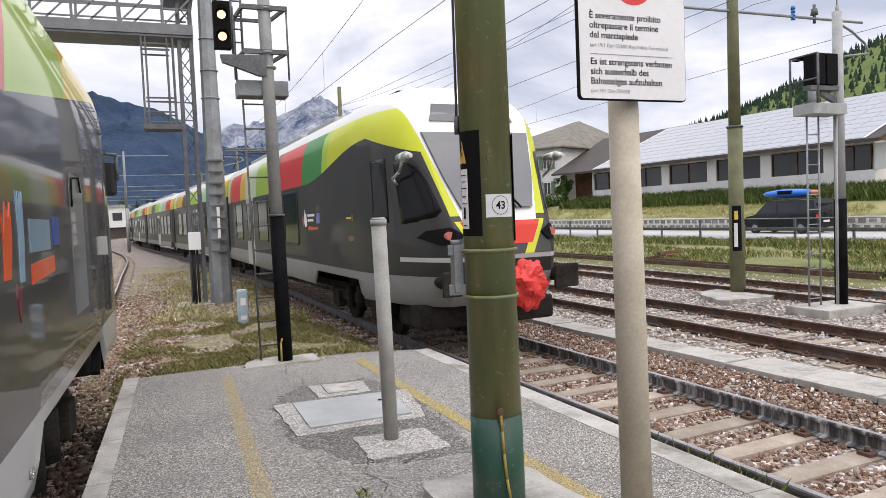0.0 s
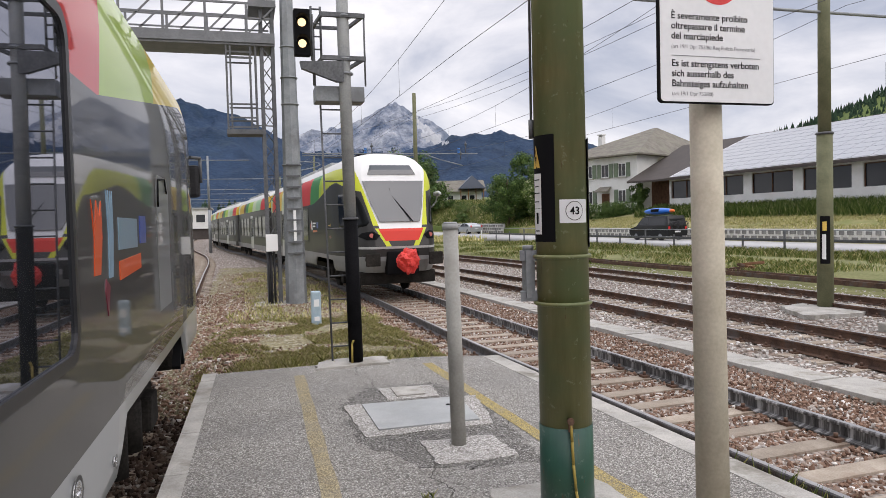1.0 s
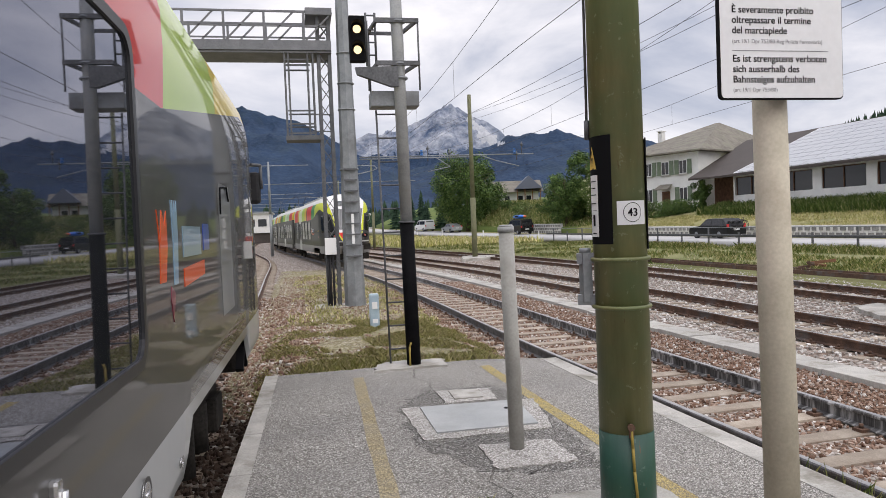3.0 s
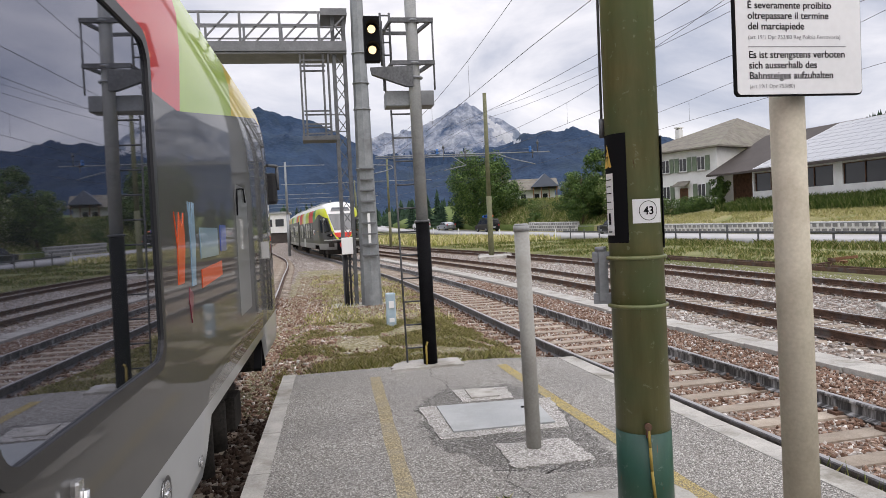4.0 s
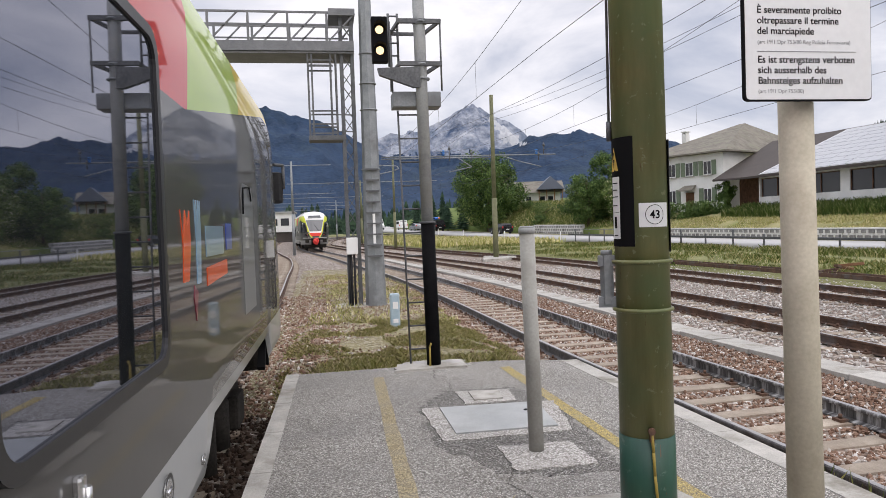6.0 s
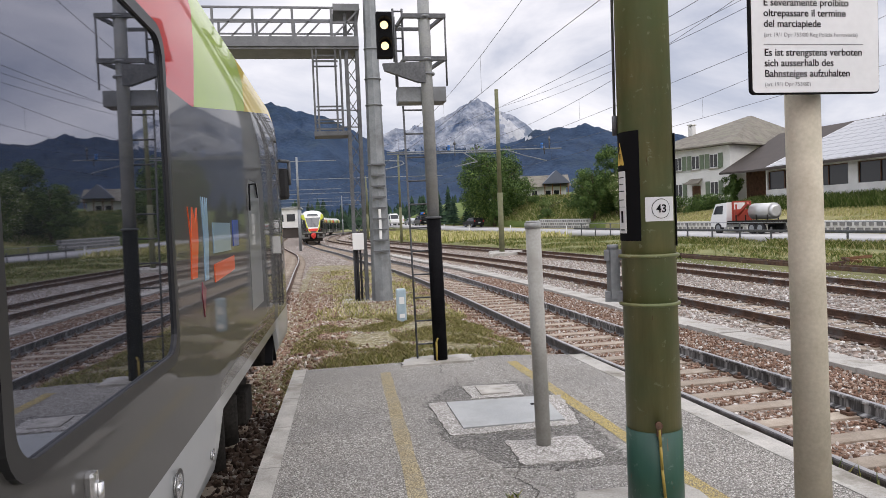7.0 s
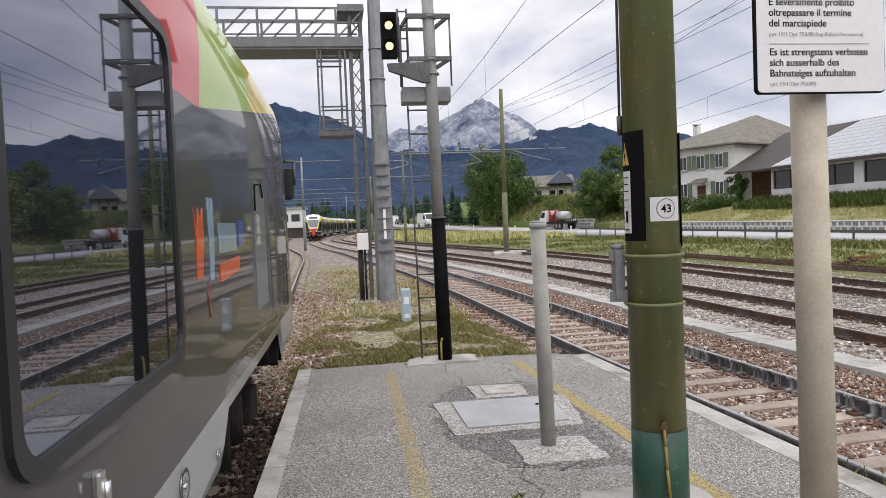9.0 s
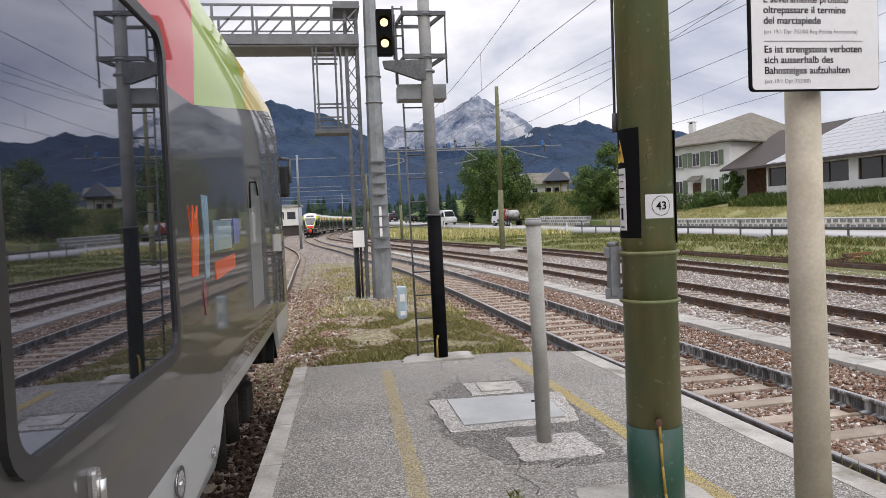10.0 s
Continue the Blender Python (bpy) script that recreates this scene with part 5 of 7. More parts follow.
for z in (4.35, 4.8):
    beam(bm, (0.4, GY - 0.2, z), (0.95, GY - 0.1, z), 0.03, 0.03)
part("hanging_cage", bm, M["galv_dark"], gantry)
bm = bmesh.new()
box(bm, 0.60, 0.90, GY - 0.36, GY - 0.17, 1.03, 1.48, 0.015)
part("control_box", bm, M["white"], gantry, "white control box")
bm = bmesh.new()
for x in (0.66, 0.72, 0.8):
    bar(bm, (x, GY - 0.2, -0.4), (x, GY - 0.2, 1.05), 0.03)
part("cable_duct", bm, M["rubber"], gantry)
bm = bmesh.new()
box(bm, 0.25, 1.15, GY - 0.5, GY + 0.5, -0.6, -0.37, 0.02)
part("concrete_footing", bm, M["concrete"], gantry)

tall = thing("tapered_pole", "tall grey tapered steel pole with step irons", "pole")
bm = bmesh.new()
bar(bm, (1.345, 19.05, -0.5), (1.32, 19.05, 9.5), 0.285, 0.145, 8, False)
part("shaft", bm, M["galv"], tall)
for k in range(9):
    bm = bmesh.new()
    z = 0.95 + k * 0.29
    r = 0.285 - 0.014 * (z + 0.5)
    box(bm, 1.34 - r * 0.75, 1.34 + r * 0.75, 18.99 - r - 0.03, 19.06 - r, z, z + 0.04)
    part("step_iron", bm, M["galv_dark"], tall)
bm = bmesh.new()
box(bm, 1.31, 1.38, 18.98 - 0.27, 19.02 - 0.27, 1.3, 2.1)
part("marker_strip", bm, M["white"], tall)
for z in (3.3, 4.9, 5.6, 6.4):
    bm = bmesh.new()
    ring(bm, (1.335, 19.05, z), 0.285 - 0.014 * (z + 0.5) + 0.01, 0.02, 20, 6)
    part("band", bm, M["galv"], tall)
bm = bmesh.new()
box(bm, 0.95, 1.95, 18.5, 19.6, -0.6, -0.385, 0.02)
part("concrete_footing", bm, M["concrete"], tall)
kiosk = thing("cable_marker", "small pale blue plastic cable cabinet", "cabinet")
bm = bmesh.new()
box(bm, 1.26, 1.45, 13.9, 14.06, -0.35, 0.38, 0.03)
part("cabinet_body", bm, M["blue_box"], kiosk)
for z0, z1 in ((0.08, 0.22), (-0.2, -0.12)):
    bm = bmesh.new()
    box(bm, 1.31, 1.41, 13.885, 13.905, z0, z1)
    part("label_plate", bm, M["white"], kiosk)

# ---- mountains ----
def ridge_sheet(name, label, profile, dist, depth, base_elev, material, rough, seed, step=0.25, rows=26):
    """A slope that rises away from the valley to a skyline given as (bearing, elevation) in degrees."""
    az = [p[0] for p in profile]
    el = [p[1] for p in profile]
    b = bmesh.new()
    grid = []
    a = az[0]
    while a <= az[-1] + 1e-6:
        e = float(np.interp(a, az, el))
        col = []
        for k in range(rows + 1):
            t = k / rows
            d = dist + depth * t
            top = (dist + depth) * math.tan(radians(e))
            z = top * (t ** 1.15)
            n1 = noise.fractal(Vector((a * 0.35 + seed, t * 5.0, seed)), 0.9, 2.1, 6)
            z += n1 * rough * top * 0.3 * min(1, t * 3) * (1.0 if k < rows else 0.35)
            x = d * math.sin(radians(a)) * (1 + 0.0 * n1)
            col.append((x, d * math.cos(radians(a)) + n1 * depth * 0.12 * (1 - t), z - 2))
        grid.append(col)
        a += step
    quad_sheet(b, grid)
    bmesh.ops.recalc_face_normals(b, faces=list(b.faces))
    return tagged(part(name, b, material), label, "mountain", kind="structure")


ridge_sheet("backdrop_peak", "pale rocky peak with scree under cloud, blue haze in its darks", ((-6, 7.5), (2, 6.5), (4.5, 7.2), (5.7, 7.9), (6.8, 7.5), (8, 7.8), (9.5, 8.6), (11, 9.2), (12, 9.55), (12.6, 9.75), (13.2, 9.5), (14, 9.0), (15.2, 8.4), (16.5, 7.5), (18, 6.2), (24, 5)), 3000, 900, 0, M["rock"], 0.5, 3.1, 0.06, 70)
# Far slope: the blue of the air lies in its material colour.
ridge_sheet("backdrop_forest_far", "forested mountainside with blue haze in its colour", ((-40, 9), (-12, 10.2), (-4.1, 9.75), (-2, 9.4), (0, 9.1), (1.5, 8.1), (3, 7.2), (5, 6.2), (7, 5.2), (9, 4.7), (11, 5.2), (13, 5.8), (15.5, 6.3), (17, 6.9), (18.9, 7.35), (20.5, 7.1), (23.3, 6.75), (27, 6.2), (31, 5.0), (36, 4.2), (60, 3.5)), 1500, 900, 0, M["forest"], 0.35, 8.7, 0.12, 46)
ridge_sheet("backdrop_slope", "meadow hillside above the valley road", ((29, 0.4), (34, 2.6), (37, 4.6), (39, 5.3), (42, 6.2), (44.7, 7.0), (48, 8.4), (52, 10.2), (56, 11.6), (64, 13), (90, 14)), 190, 340, 0, M["meadow"], 0.1, 5.5, 0.5, 24)
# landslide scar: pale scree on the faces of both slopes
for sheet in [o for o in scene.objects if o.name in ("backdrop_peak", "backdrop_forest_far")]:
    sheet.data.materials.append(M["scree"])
    # Low faces of the peak take the forest with its painted haze.
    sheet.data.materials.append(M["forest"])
    for f in sheet.data.polygons:
        c = f.center
        az_ = math.degrees(math.atan2(c.x, c.y))
        el_ = math.degrees(math.atan2(c.z, math.hypot(c.x, c.y)))
        mid_ = 13.9 + max(0, 8.6 - el_) * 0.95
        wide = 0.2 + 0.28 * max(0, 8.6 - el_) * (1 if el_ > 6.3 else 0.6)
        if 6.45 < el_ < 8.8 and abs(az_ - mid_ + 0.5 * noise.noise(Vector((az_ * 2, el_ * 3, 0)))) < wide:
            f.material_index = 1
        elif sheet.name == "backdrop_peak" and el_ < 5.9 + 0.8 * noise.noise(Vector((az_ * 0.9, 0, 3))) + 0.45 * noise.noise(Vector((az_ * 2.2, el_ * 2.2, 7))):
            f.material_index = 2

# ---- embankment, walls and fence beside the road ----
def bank_z(x, y):
    r = x - (ROAD(y) + 4.9)
    z = ROAD_Z(y) + 0.75 + float(np.interp(r, (0, 7, 14, 40, 90), (0.0, 1.75, 2.3, 3.6, 8.0)))
    z += 1.6 * float(np.interp(y, (78, 105, 130), (0, 1, 1))) * float(np.interp(r, (0, 10), (0, 1)))
    return z + 0.12 * noise.noise(Vector((x * 0.15, y * 0.15, 0)))


for y0_, y1_, mat_, label_ in ((-40, 80, "hay", "dry mown bank above the road"), (80, 176, "meadow", "green grassy bank above the road")):
    bm = bmesh.new()
    quad_sheet(bm, [[(ROAD(y) + 4.88, y, ROAD_Z(y) - 0.4)] + [(ROAD(y) + 4.9 + r, y, bank_z(ROAD(y) + 4.9 + r, y)) for r in (0, 1.5, 3, 5, 7, 10, 14, 20, 30, 50, 90, 160)] for y in np.arange(y0_, y1_ + 0.1, 4.0)])
    tagged(part("road_bank", bm, M[mat_]), label_, "bank", kind="structure")
strip("verge", "weedy green strip between the tracks and the road", lambda y: THIRD(y) + 2.2, lambda y: ROAD(y) - 3.6, -30, 130, 4, lambda y: BED_Z + 0.03 + max(0, ROAD_Z(y) + 0.2) * 0.3, M["ground"], "verge")
strip("shoulder", "gravel shoulder at the road's edge", lambda y: ROAD(y) + 3.3, lambda y: ROAD(y) + 5.0, -40, 176, 4, lambda y: ROAD_Z(y) + 0.02, M["hay"], "verge")

wall_blocks = []


def stone_wall(y0, y1, rows_n):
    w = thing("stone_wall", "low retaining wall of grey blocks and pale mortar", "wall")
    b = bmesh.new()
    for y in np.arange(y0, y1, 0.5):
        x = ROAD(y) + 4.6
        box(b, x - 0.08, x + 0.5, y, y + 0.5, ROAD_Z(y) - 0.3, ROAD_Z(y) + rows_n * 0.42)
    part("core", b, M["mortar"], w)
    b = bmesh.new()
    box(b, -0.12, 0.12, -0.24, 0.24, -0.135, 0.135, 0.03)
    me = bpy.data.meshes.new("block")
    b.to_mesh(me)
    b.free()
    me.materials.append(M["wall_stone"])
    for r in range(rows_n):
        y = y0 + 0.3 * (r % 2)
        while y < y1:
            o = new("block", me)
            o.parent = w
            s = 0.72 + 0.3 * random.random()
            o.matrix_basis = Matrix.Translation((ROAD(y) + 4.6 + 0.015, y, ROAD_Z(y) + 0.2 + r * 0.4)) @ Matrix.Diagonal((1, s, 0.85 + 0.2 * random.random(), 1))
            y += 0.62


stone_wall(14, 67, 2)
stone_wall(84, 97, 3)

fence = thing("road_fence", "galvanised guard rail and handrail along the road", "fence")
b = bmesh.new()
beam(b, (0, 0, -0.3), (0, 0, 1.0), 0.09, 0.09)
post_me = bpy.data.meshes.new("post")
b.to_mesh(post_me)
b.free()
post_me.materials.append(M["galv_dark"])
rail_rows, hand = [], []
for k, y in enumerate(np.arange(2, 70, 1.5)):
    x = ROAD(y) - 3.9
    z = ROAD_Z(y)
    rail_rows.append([(x - 0.06, y, z + 0.40), (x - 0.1, y, z + 0.44), (x - 0.06, y, z + 0.48), (x - 0.1, y, z + 0.52), (x - 0.06, y, z + 0.56)])
    hand.append(Vector((x, y, z + 1.02)))
    if k % 2 == 0:
        o = new("post", post_me)
        o.parent = fence
        o.matrix_basis = Matrix.Translation((x, y, z)) @ Matrix.Diagonal((1, 1, 1.0 if k % 4 == 0 else 0.72, 1))
b = bmesh.new()
quad_sheet(b, rail_rows)
quad_sheet(b, [[(p[0] + 0.01, p[1], p[2]) for p in r][::-1] for r in rail_rows])
part("guard_rail", b, M["galv_dark"], fence)
b = bmesh.new()
for p, q in zip(hand, hand[1:]):
    bar(b, p, q, 0.025, None, 8)
part("handrail", b, M["galv"], fence)

# ---- warehouse with solar roof, and house ----
shed = thing("warehouse", "white warehouse with dark windows and solar panel roof", "warehouse")
SA, SB = Vector((44.8, 33.0, 0)), Vector((41.9, 62.0, 0))
along_s = (SB - SA).normalized()
back_s = Vector((along_s.y, -along_s.x, 0))
SM = Matrix(((along_s.x, back_s.x, 0, SA.x), (along_s.y, back_s.y, 0, SA.y), (0, 0, 1, 0), (0, 0, 0, 1)))
SL = (SB - SA).length
# local: x along the front, y to the back, z up
shed.matrix_basis = SM
x = -2.55
bm = bmesh.new()
box(bm, 0, SL, 0, 0.3, 1.2, 3.55)
box(bm, 0, SL, 0, 0.3, 5.3, 5.6)
while x < SL:
    box(bm, max(0, x), min(SL, x + 0.95), 0, 0.3, 3.55, 5.3)
    x += 5.25
box(bm, 0, 0.3, 0.3, 20, 1.2, 5.6)
box(bm, SL - 0.3, SL, 0.3, 20, 1.2, 5.6)
box(bm, 0, SL, 19.7, 20, 1.2, 5.6)
part("wall", bm, M["plaster"], shed)
x = 3.65 - 5.25
while x < SL - 1:
    x0_, x1_ = max(0.3, x), min(x + 4.3, SL - 0.3)
    bm = bmesh.new()
    box(bm, x0_, x1_, 0.18, 0.24, 3.55, 5.3)
    w = part("window", bm, M["dark_glass"], shed, "dark window band")
    bm = bmesh.new()
    for q in (0, (x1_ - x0_) / 2, x1_ - x0_ - 0.07):
        box(bm, x0_ + q, x0_ + q + 0.07, 0.1, 0.18, 3.55, 5.3)
    box(bm, x0_, x1_, 0.1, 0.18, 5.22, 5.3)
    part("window_frame", bm, M["wood"], w)
    x += 5.25
for s0, s1, y0, z0, y1, z1 in ((-1.0, SL + 0.3, -1.1, 5.35, 10.0, 9.9), (-1.0, SL + 0.3, 10.0, 9.9, 21.0, 5.4)):
    bm = bmesh.new()
    vs = [bm.verts.new(p) for p in ((s0, y0, z0), (s1, y0, z0), (s1, y1, z1), (s0, y1, z1))]
    us = [bm.verts.new((p.co.x, p.co.y, p.co.z + 0.22)) for p in vs]
    for f in ((0, 1, 2, 3), ):
        bm.faces.new([vs[i] for i in f][::-1])
        bm.faces.new([us[i] for i in f])
    for i in range(4):
        bm.faces.new((vs[i], vs[(i + 1) % 4], us[(i + 1) % 4], us[i]))
    part("roof", bm, M["roof_brown"], shed)
b = bmesh.new()
PW, PH = 1.62, 1.13
box(b, 0.025, PW - 0.025, 0.035, PH - 0.035, 0.0, 0.02)
pan = bpy.data.meshes.new("solar_panel")
b.to_mesh(pan)
b.free()
pan.materials.append(M["solar"])
slope = math.atan2(9.9 - 5.35, 11.1)
n_x, n_y = int(SL / PW), 10
b = bmesh.new()
box(b, -0.2, n_x * PW + 0.2, -0.05, n_y * 1.13 + 0.1, 0, 0.03)
m_roof = Matrix.Translation((0.2, -0.95, 5.66)) @ Matrix.Rotation(slope, 4, "X")
fr = part("panel_frame", b, M["solar_frame"], shed, "bright aluminium panel frames")
fr.matrix_basis = m_roof
for i in range(n_x):
    for j in range(n_y):
        o = new("solar_panel", pan)
        o.parent = shed
        o.matrix_basis = m_roof @ Matrix.Translation((i * PW, j * 1.13, 0.035))
# gable of boards and the flue
bm = bmesh.new()
vs = [[bm.verts.new((x_, y_, z_)) for y_, z_ in ((0.0, 5.5), (10.0, 9.75), (20.0, 5.5))] for x_ in (-0.1, 0.15)]
for i in range(3):
    bm.faces.new((vs[0][i], vs[0][(i + 1) % 3], vs[1][(i + 1) % 3], vs[1][i]))
bm.faces.new(vs[0][::-1])
bm.faces.new(vs[1])
part("gable", bm, M["wood_warm"], shed, "brown boarded gable")
bm = bmesh.new()
bar(bm, (12, 11, 9.0), (12, 11, 13.2), 0.35, 0.35, 16)
part("flue", bm, M["galv"], shed, "tall steel flue")
bm = bmesh.new()
box(bm, SL + 0.35, SL + 5.3, 2.0, 2.3, 1.2, 5.8)
part("barn_front", bm, M["wood"], shed, "dark board barn front")
bm = bmesh.new()
vs = [bm.verts.new(p) for p in ((SL + 0.3, -1.0, 5.35), (SL + 5.7, -1.0, 5.45), (SL + 9.6, 10, 10.0), (SL + 0.3, 10, 9.9))]
us = [bm.verts.new(v.co + Vector((0, 0, 0.2))) for v in vs]
bm.faces.new(vs[::-1])
bm.faces.new(us)
for i in range(4):
    bm.faces.new((vs[i], vs[(i + 1) % 4], us[(i + 1) % 4], us[i]))
part("barn_roof", bm, M["roof_brown"], shed, "brown lean-to roof")

house = thing("house", "white two-storey house with hipped grey tile roof", "house")
hu, hv = Vector((-0.43, 0.903, 0)), Vector((0.903, 0.43, 0))
HC = Vector((42.6, 69.2, 0))
house.matrix_basis = Matrix(((hu.x, hv.x, 0, HC.x), (hu.y, hv.y, 0, HC.y), (0, 0, 1, 0), (0, 0, 0, 1)))
HL, HD, HB, HE = 10.5, 21.0, 2.2, 8.9
bm = bmesh.new()
box(bm, 0, HL, 0, HD, HB, HE + 0.2)
part("wall", bm, M["plaster"], house)
bm = bmesh.new()
o = 0.9
base = [bm.verts.new(p) for p in ((-o, -o, HE), (HL + o, -o, HE), (HL + o, HD + o, HE), (-o, HD + o, HE))]
low = [bm.verts.new(v.co - Vector((0, 0, 0.16))) for v in base]
top = [bm.verts.new((HL / 2 - 0.3, 12.4, 13.2)), bm.verts.new((HL / 2 + 0.3, 12.4, 13.2))]
for f in ((base[0], base[1], top[1], top[0]), (base[1], base[2], top[1]), (base[2], base[3], top[0], top[1]), (base[3], base[0], top[0])):
    bm.faces.new(f)
bm.faces.new(low[::-1])
for i in range(4):
    bm.faces.new((low[i], low[(i + 1) % 4], base[(i + 1) % 4], base[i]))
bmesh.ops.recalc_face_normals(bm, faces=list(bm.faces))
roof_h = part("roof", bm, M["roof_tile"], house, "weathered grey tile roof")
bm = bmesh.new()
box(bm, HL * 0.8, HL * 0.8 + 0.6, 5.4, 6.1, 9.8, 12.0)
box(bm, HL * 0.8 - 0.08, HL * 0.8 + 0.68, 5.3, 6.2, 12.2, 12.32)
for q_ in (0.02, 0.5):
    box(bm, HL * 0.8 + q_, HL * 0.8 + q_ + 0.1, 5.5, 6.0, 12.0, 12.2)
part("chimney", bm, M["plaster"], roof_h)
for wx in (1.9, 4.2, 6.5):
    for wz in (7.2, 4.2):
        if wx == 4.2 and wz < 5:
            bm = bmesh.new()
            box(bm, 3.65, 4.7, -0.06, 0.02, 2.4, 4.6)
            part("door", bm, M["wood"], house)
            bm = bmesh.new()
            vs = [bm.verts.new(p) for p in ((3.2, -1.1, 4.75), (5.1, -1.1, 4.75), (4.9, 0, 5.3), (3.4, 0, 5.3))]
            us = [bm.verts.new(v.co + Vector((0, 0, 0.1))) for v in vs]
            bm.faces.new(vs[::-1])
            bm.faces.new(us)
            for i in range(4):
                bm.faces.new((vs[i], vs[(i + 1) % 4], us[(i + 1) % 4], us[i]))
            part("porch_canopy", bm, M["roof_tile"], house)
            continue
        bm = bmesh.new()
        box(bm, wx - 0.5, wx + 0.5, -0.05, 0.02, wz - 0.75, wz + 0.75)
        w = part("window", bm, M["white"], house)
        for q in (-0.43, 0.04):
            bm = bmesh.new()
            box(bm, wx + q, wx + q + 0.39, -0.07, -0.052, wz - 0.68, wz + 0.68)
            part("pane", bm, M["dark_glass"], w)
        for q in (-1.08, 0.54):
            bm = bmesh.new()
            box(bm, wx + q, wx + q + 0.54, -0.09, -0.02, wz - 0.8, wz + 0.8)
            part("shutter", bm, M["shutter"], w, "faded green shutter")
        bm = bmesh.new()
        box(bm, wx - 0.65, wx + 0.65, -0.2, 0.0, wz - 0.88, wz - 0.79)
        part("window_sill", bm, M["concrete"], w)

chalet = thing("chalet", "pale house with brown roof and gabled loggia", "house")
chalet.matrix_basis = Matrix.Translation((38.6, 124, 4.7)) @ Matrix.Rotation(radians(-12), 4, "Z")
bm = bmesh.new()
box(bm, -4.2, 4.6, 0, 7, -1.5, 3.0)
part("wall", bm, M["plaster"], chalet)
bm = bmesh.new()
vs = [[bm.verts.new((x_, y_, z_)) for y_, z_ in ((-1.0, 2.7), (3.5, 5.0), (8.0, 2.7))] for x_ in (-5.0, 5.4)]
for i in range(3):
    bm.faces.new((vs[0][i], vs[0][(i + 1) % 3], vs[1][(i + 1) % 3], vs[1][i]))
bm.faces.new(vs[0][::-1])
bm.faces.new(vs[1])
part("roof", bm, M["roof_tile"], chalet)
bm = bmesh.new()
vs = [[bm.verts.new((x_, y_, z_)) for x_, z_ in ((0.2, 3.2), (2.7, 5.6), (5.2, 3.2))] for y_ in (-1.6, 4.0)]
for i in range(3):
    bm.faces.new((vs[0][i], vs[0][(i + 1) % 3], vs[1][(i + 1) % 3], vs[1][i]))
bm.faces.new(vs[0][::-1])
bm.faces.new(vs[1])
bmesh.ops.recalc_face_normals(bm, faces=list(bm.faces))
part("loggia_gable", bm, plain("slate_blue_gable", (0.11, 0.125, 0.165), 0.7), chalet, "slate-blue loggia gable")
for x_ in (0.6, 2.0, 3.4, 4.8):
    bm = bmesh.new()
    beam(bm, (x_, -1.2, -1.0), (x_, -1.2, 3.3), 0.16, 0.16)
    part("post", bm, M["wood_warm"], chalet)
for x_ in (-3.0, -1.2, 1.3, 2.8):
    bm = bmesh.new()
    box(bm, x_ - 0.45, x_ + 0.45, -0.06, 0.02, 0.7, 2.0)
    part("window", bm, M["dark_glass"], chalet)
bm = bmesh.new()
box(bm, 0.4, 5.0, -1.4, -1.2, 0.4, 0.9)
part("balcony", bm, M["wood_warm"], chalet)

depot = thing("station_building", "white flat-roofed station building in the distance", "building")
depot.matrix_basis = Matrix.Translation((-6.4, 158, -0.4))
bm = bmesh.new()
box(bm, -22, 0, 0, 12, 2.2, 6.4)
box(bm, -22, -5.5, 0.5, 12, 0, 2.2)
part("wall", bm, M["plaster"], depot)
bm = bmesh.new()
box(bm, -22.4, 0.4, -0.4, 12.4, 6.4, 6.7)
part("roof", bm, M["mast"], depot)
for x_ in (-4.4, -1.9):
    bm = bmesh.new()
    box(bm, x_ - 0.9, x_ + 0.9, -0.05, 0.02, 3.6, 5.2)
    part("window", bm, M["dark_glass"], depot)
# Dark panel stands for the shaded void under the upper floor.
bm = bmesh.new()
box(bm, -5.4, 0, 0.4, 0.7, 0, 2.2)
part("shop_front", bm, M["roof_brown"], depot)

# ---- trees ----
def leaf_mesh(centres, spread, size, per, rng):
    n = len(centres) * per
    c = np.repeat(np.array(centres), per, axis=0)
    r = np.repeat(np.array(spread), per)
    d = rng.normal(size=(n, 3))
    d /= np.linalg.norm(d, axis=1)[:, None]
    p = c + d * (r * rng.uniform(0.35, 1.0, n) ** 0.5)[:, None]
    a = rng.normal(size=(n, 3))
    a /= np.linalg.norm(a, axis=1)[:, None]
    b_ = np.cross(a, d)
    b_ /= np.maximum(1e-6, np.linalg.norm(b_, axis=1))[:, None]
    s = (size * rng.uniform(0.6, 1.3, n))[:, None]
    quads = np.stack([p - a * s, p + b_ * s * 0.6, p + a * s, p - b_ * s * 0.6], axis=1).reshape(-1, 3)
    return quads, np.arange(n * 4).reshape(-1, 4)


def mesh_object(name, verts, faces, material, parent=None):
    me = bpy.data.meshes.new(name)
    me.from_pydata([tuple(v) for v in verts], [], [tuple(int(i) for i in f) for f in faces])
    me.materials.append(material)
    ob = new(name, me)
    if parent:
        ob.parent = parent
    return ob


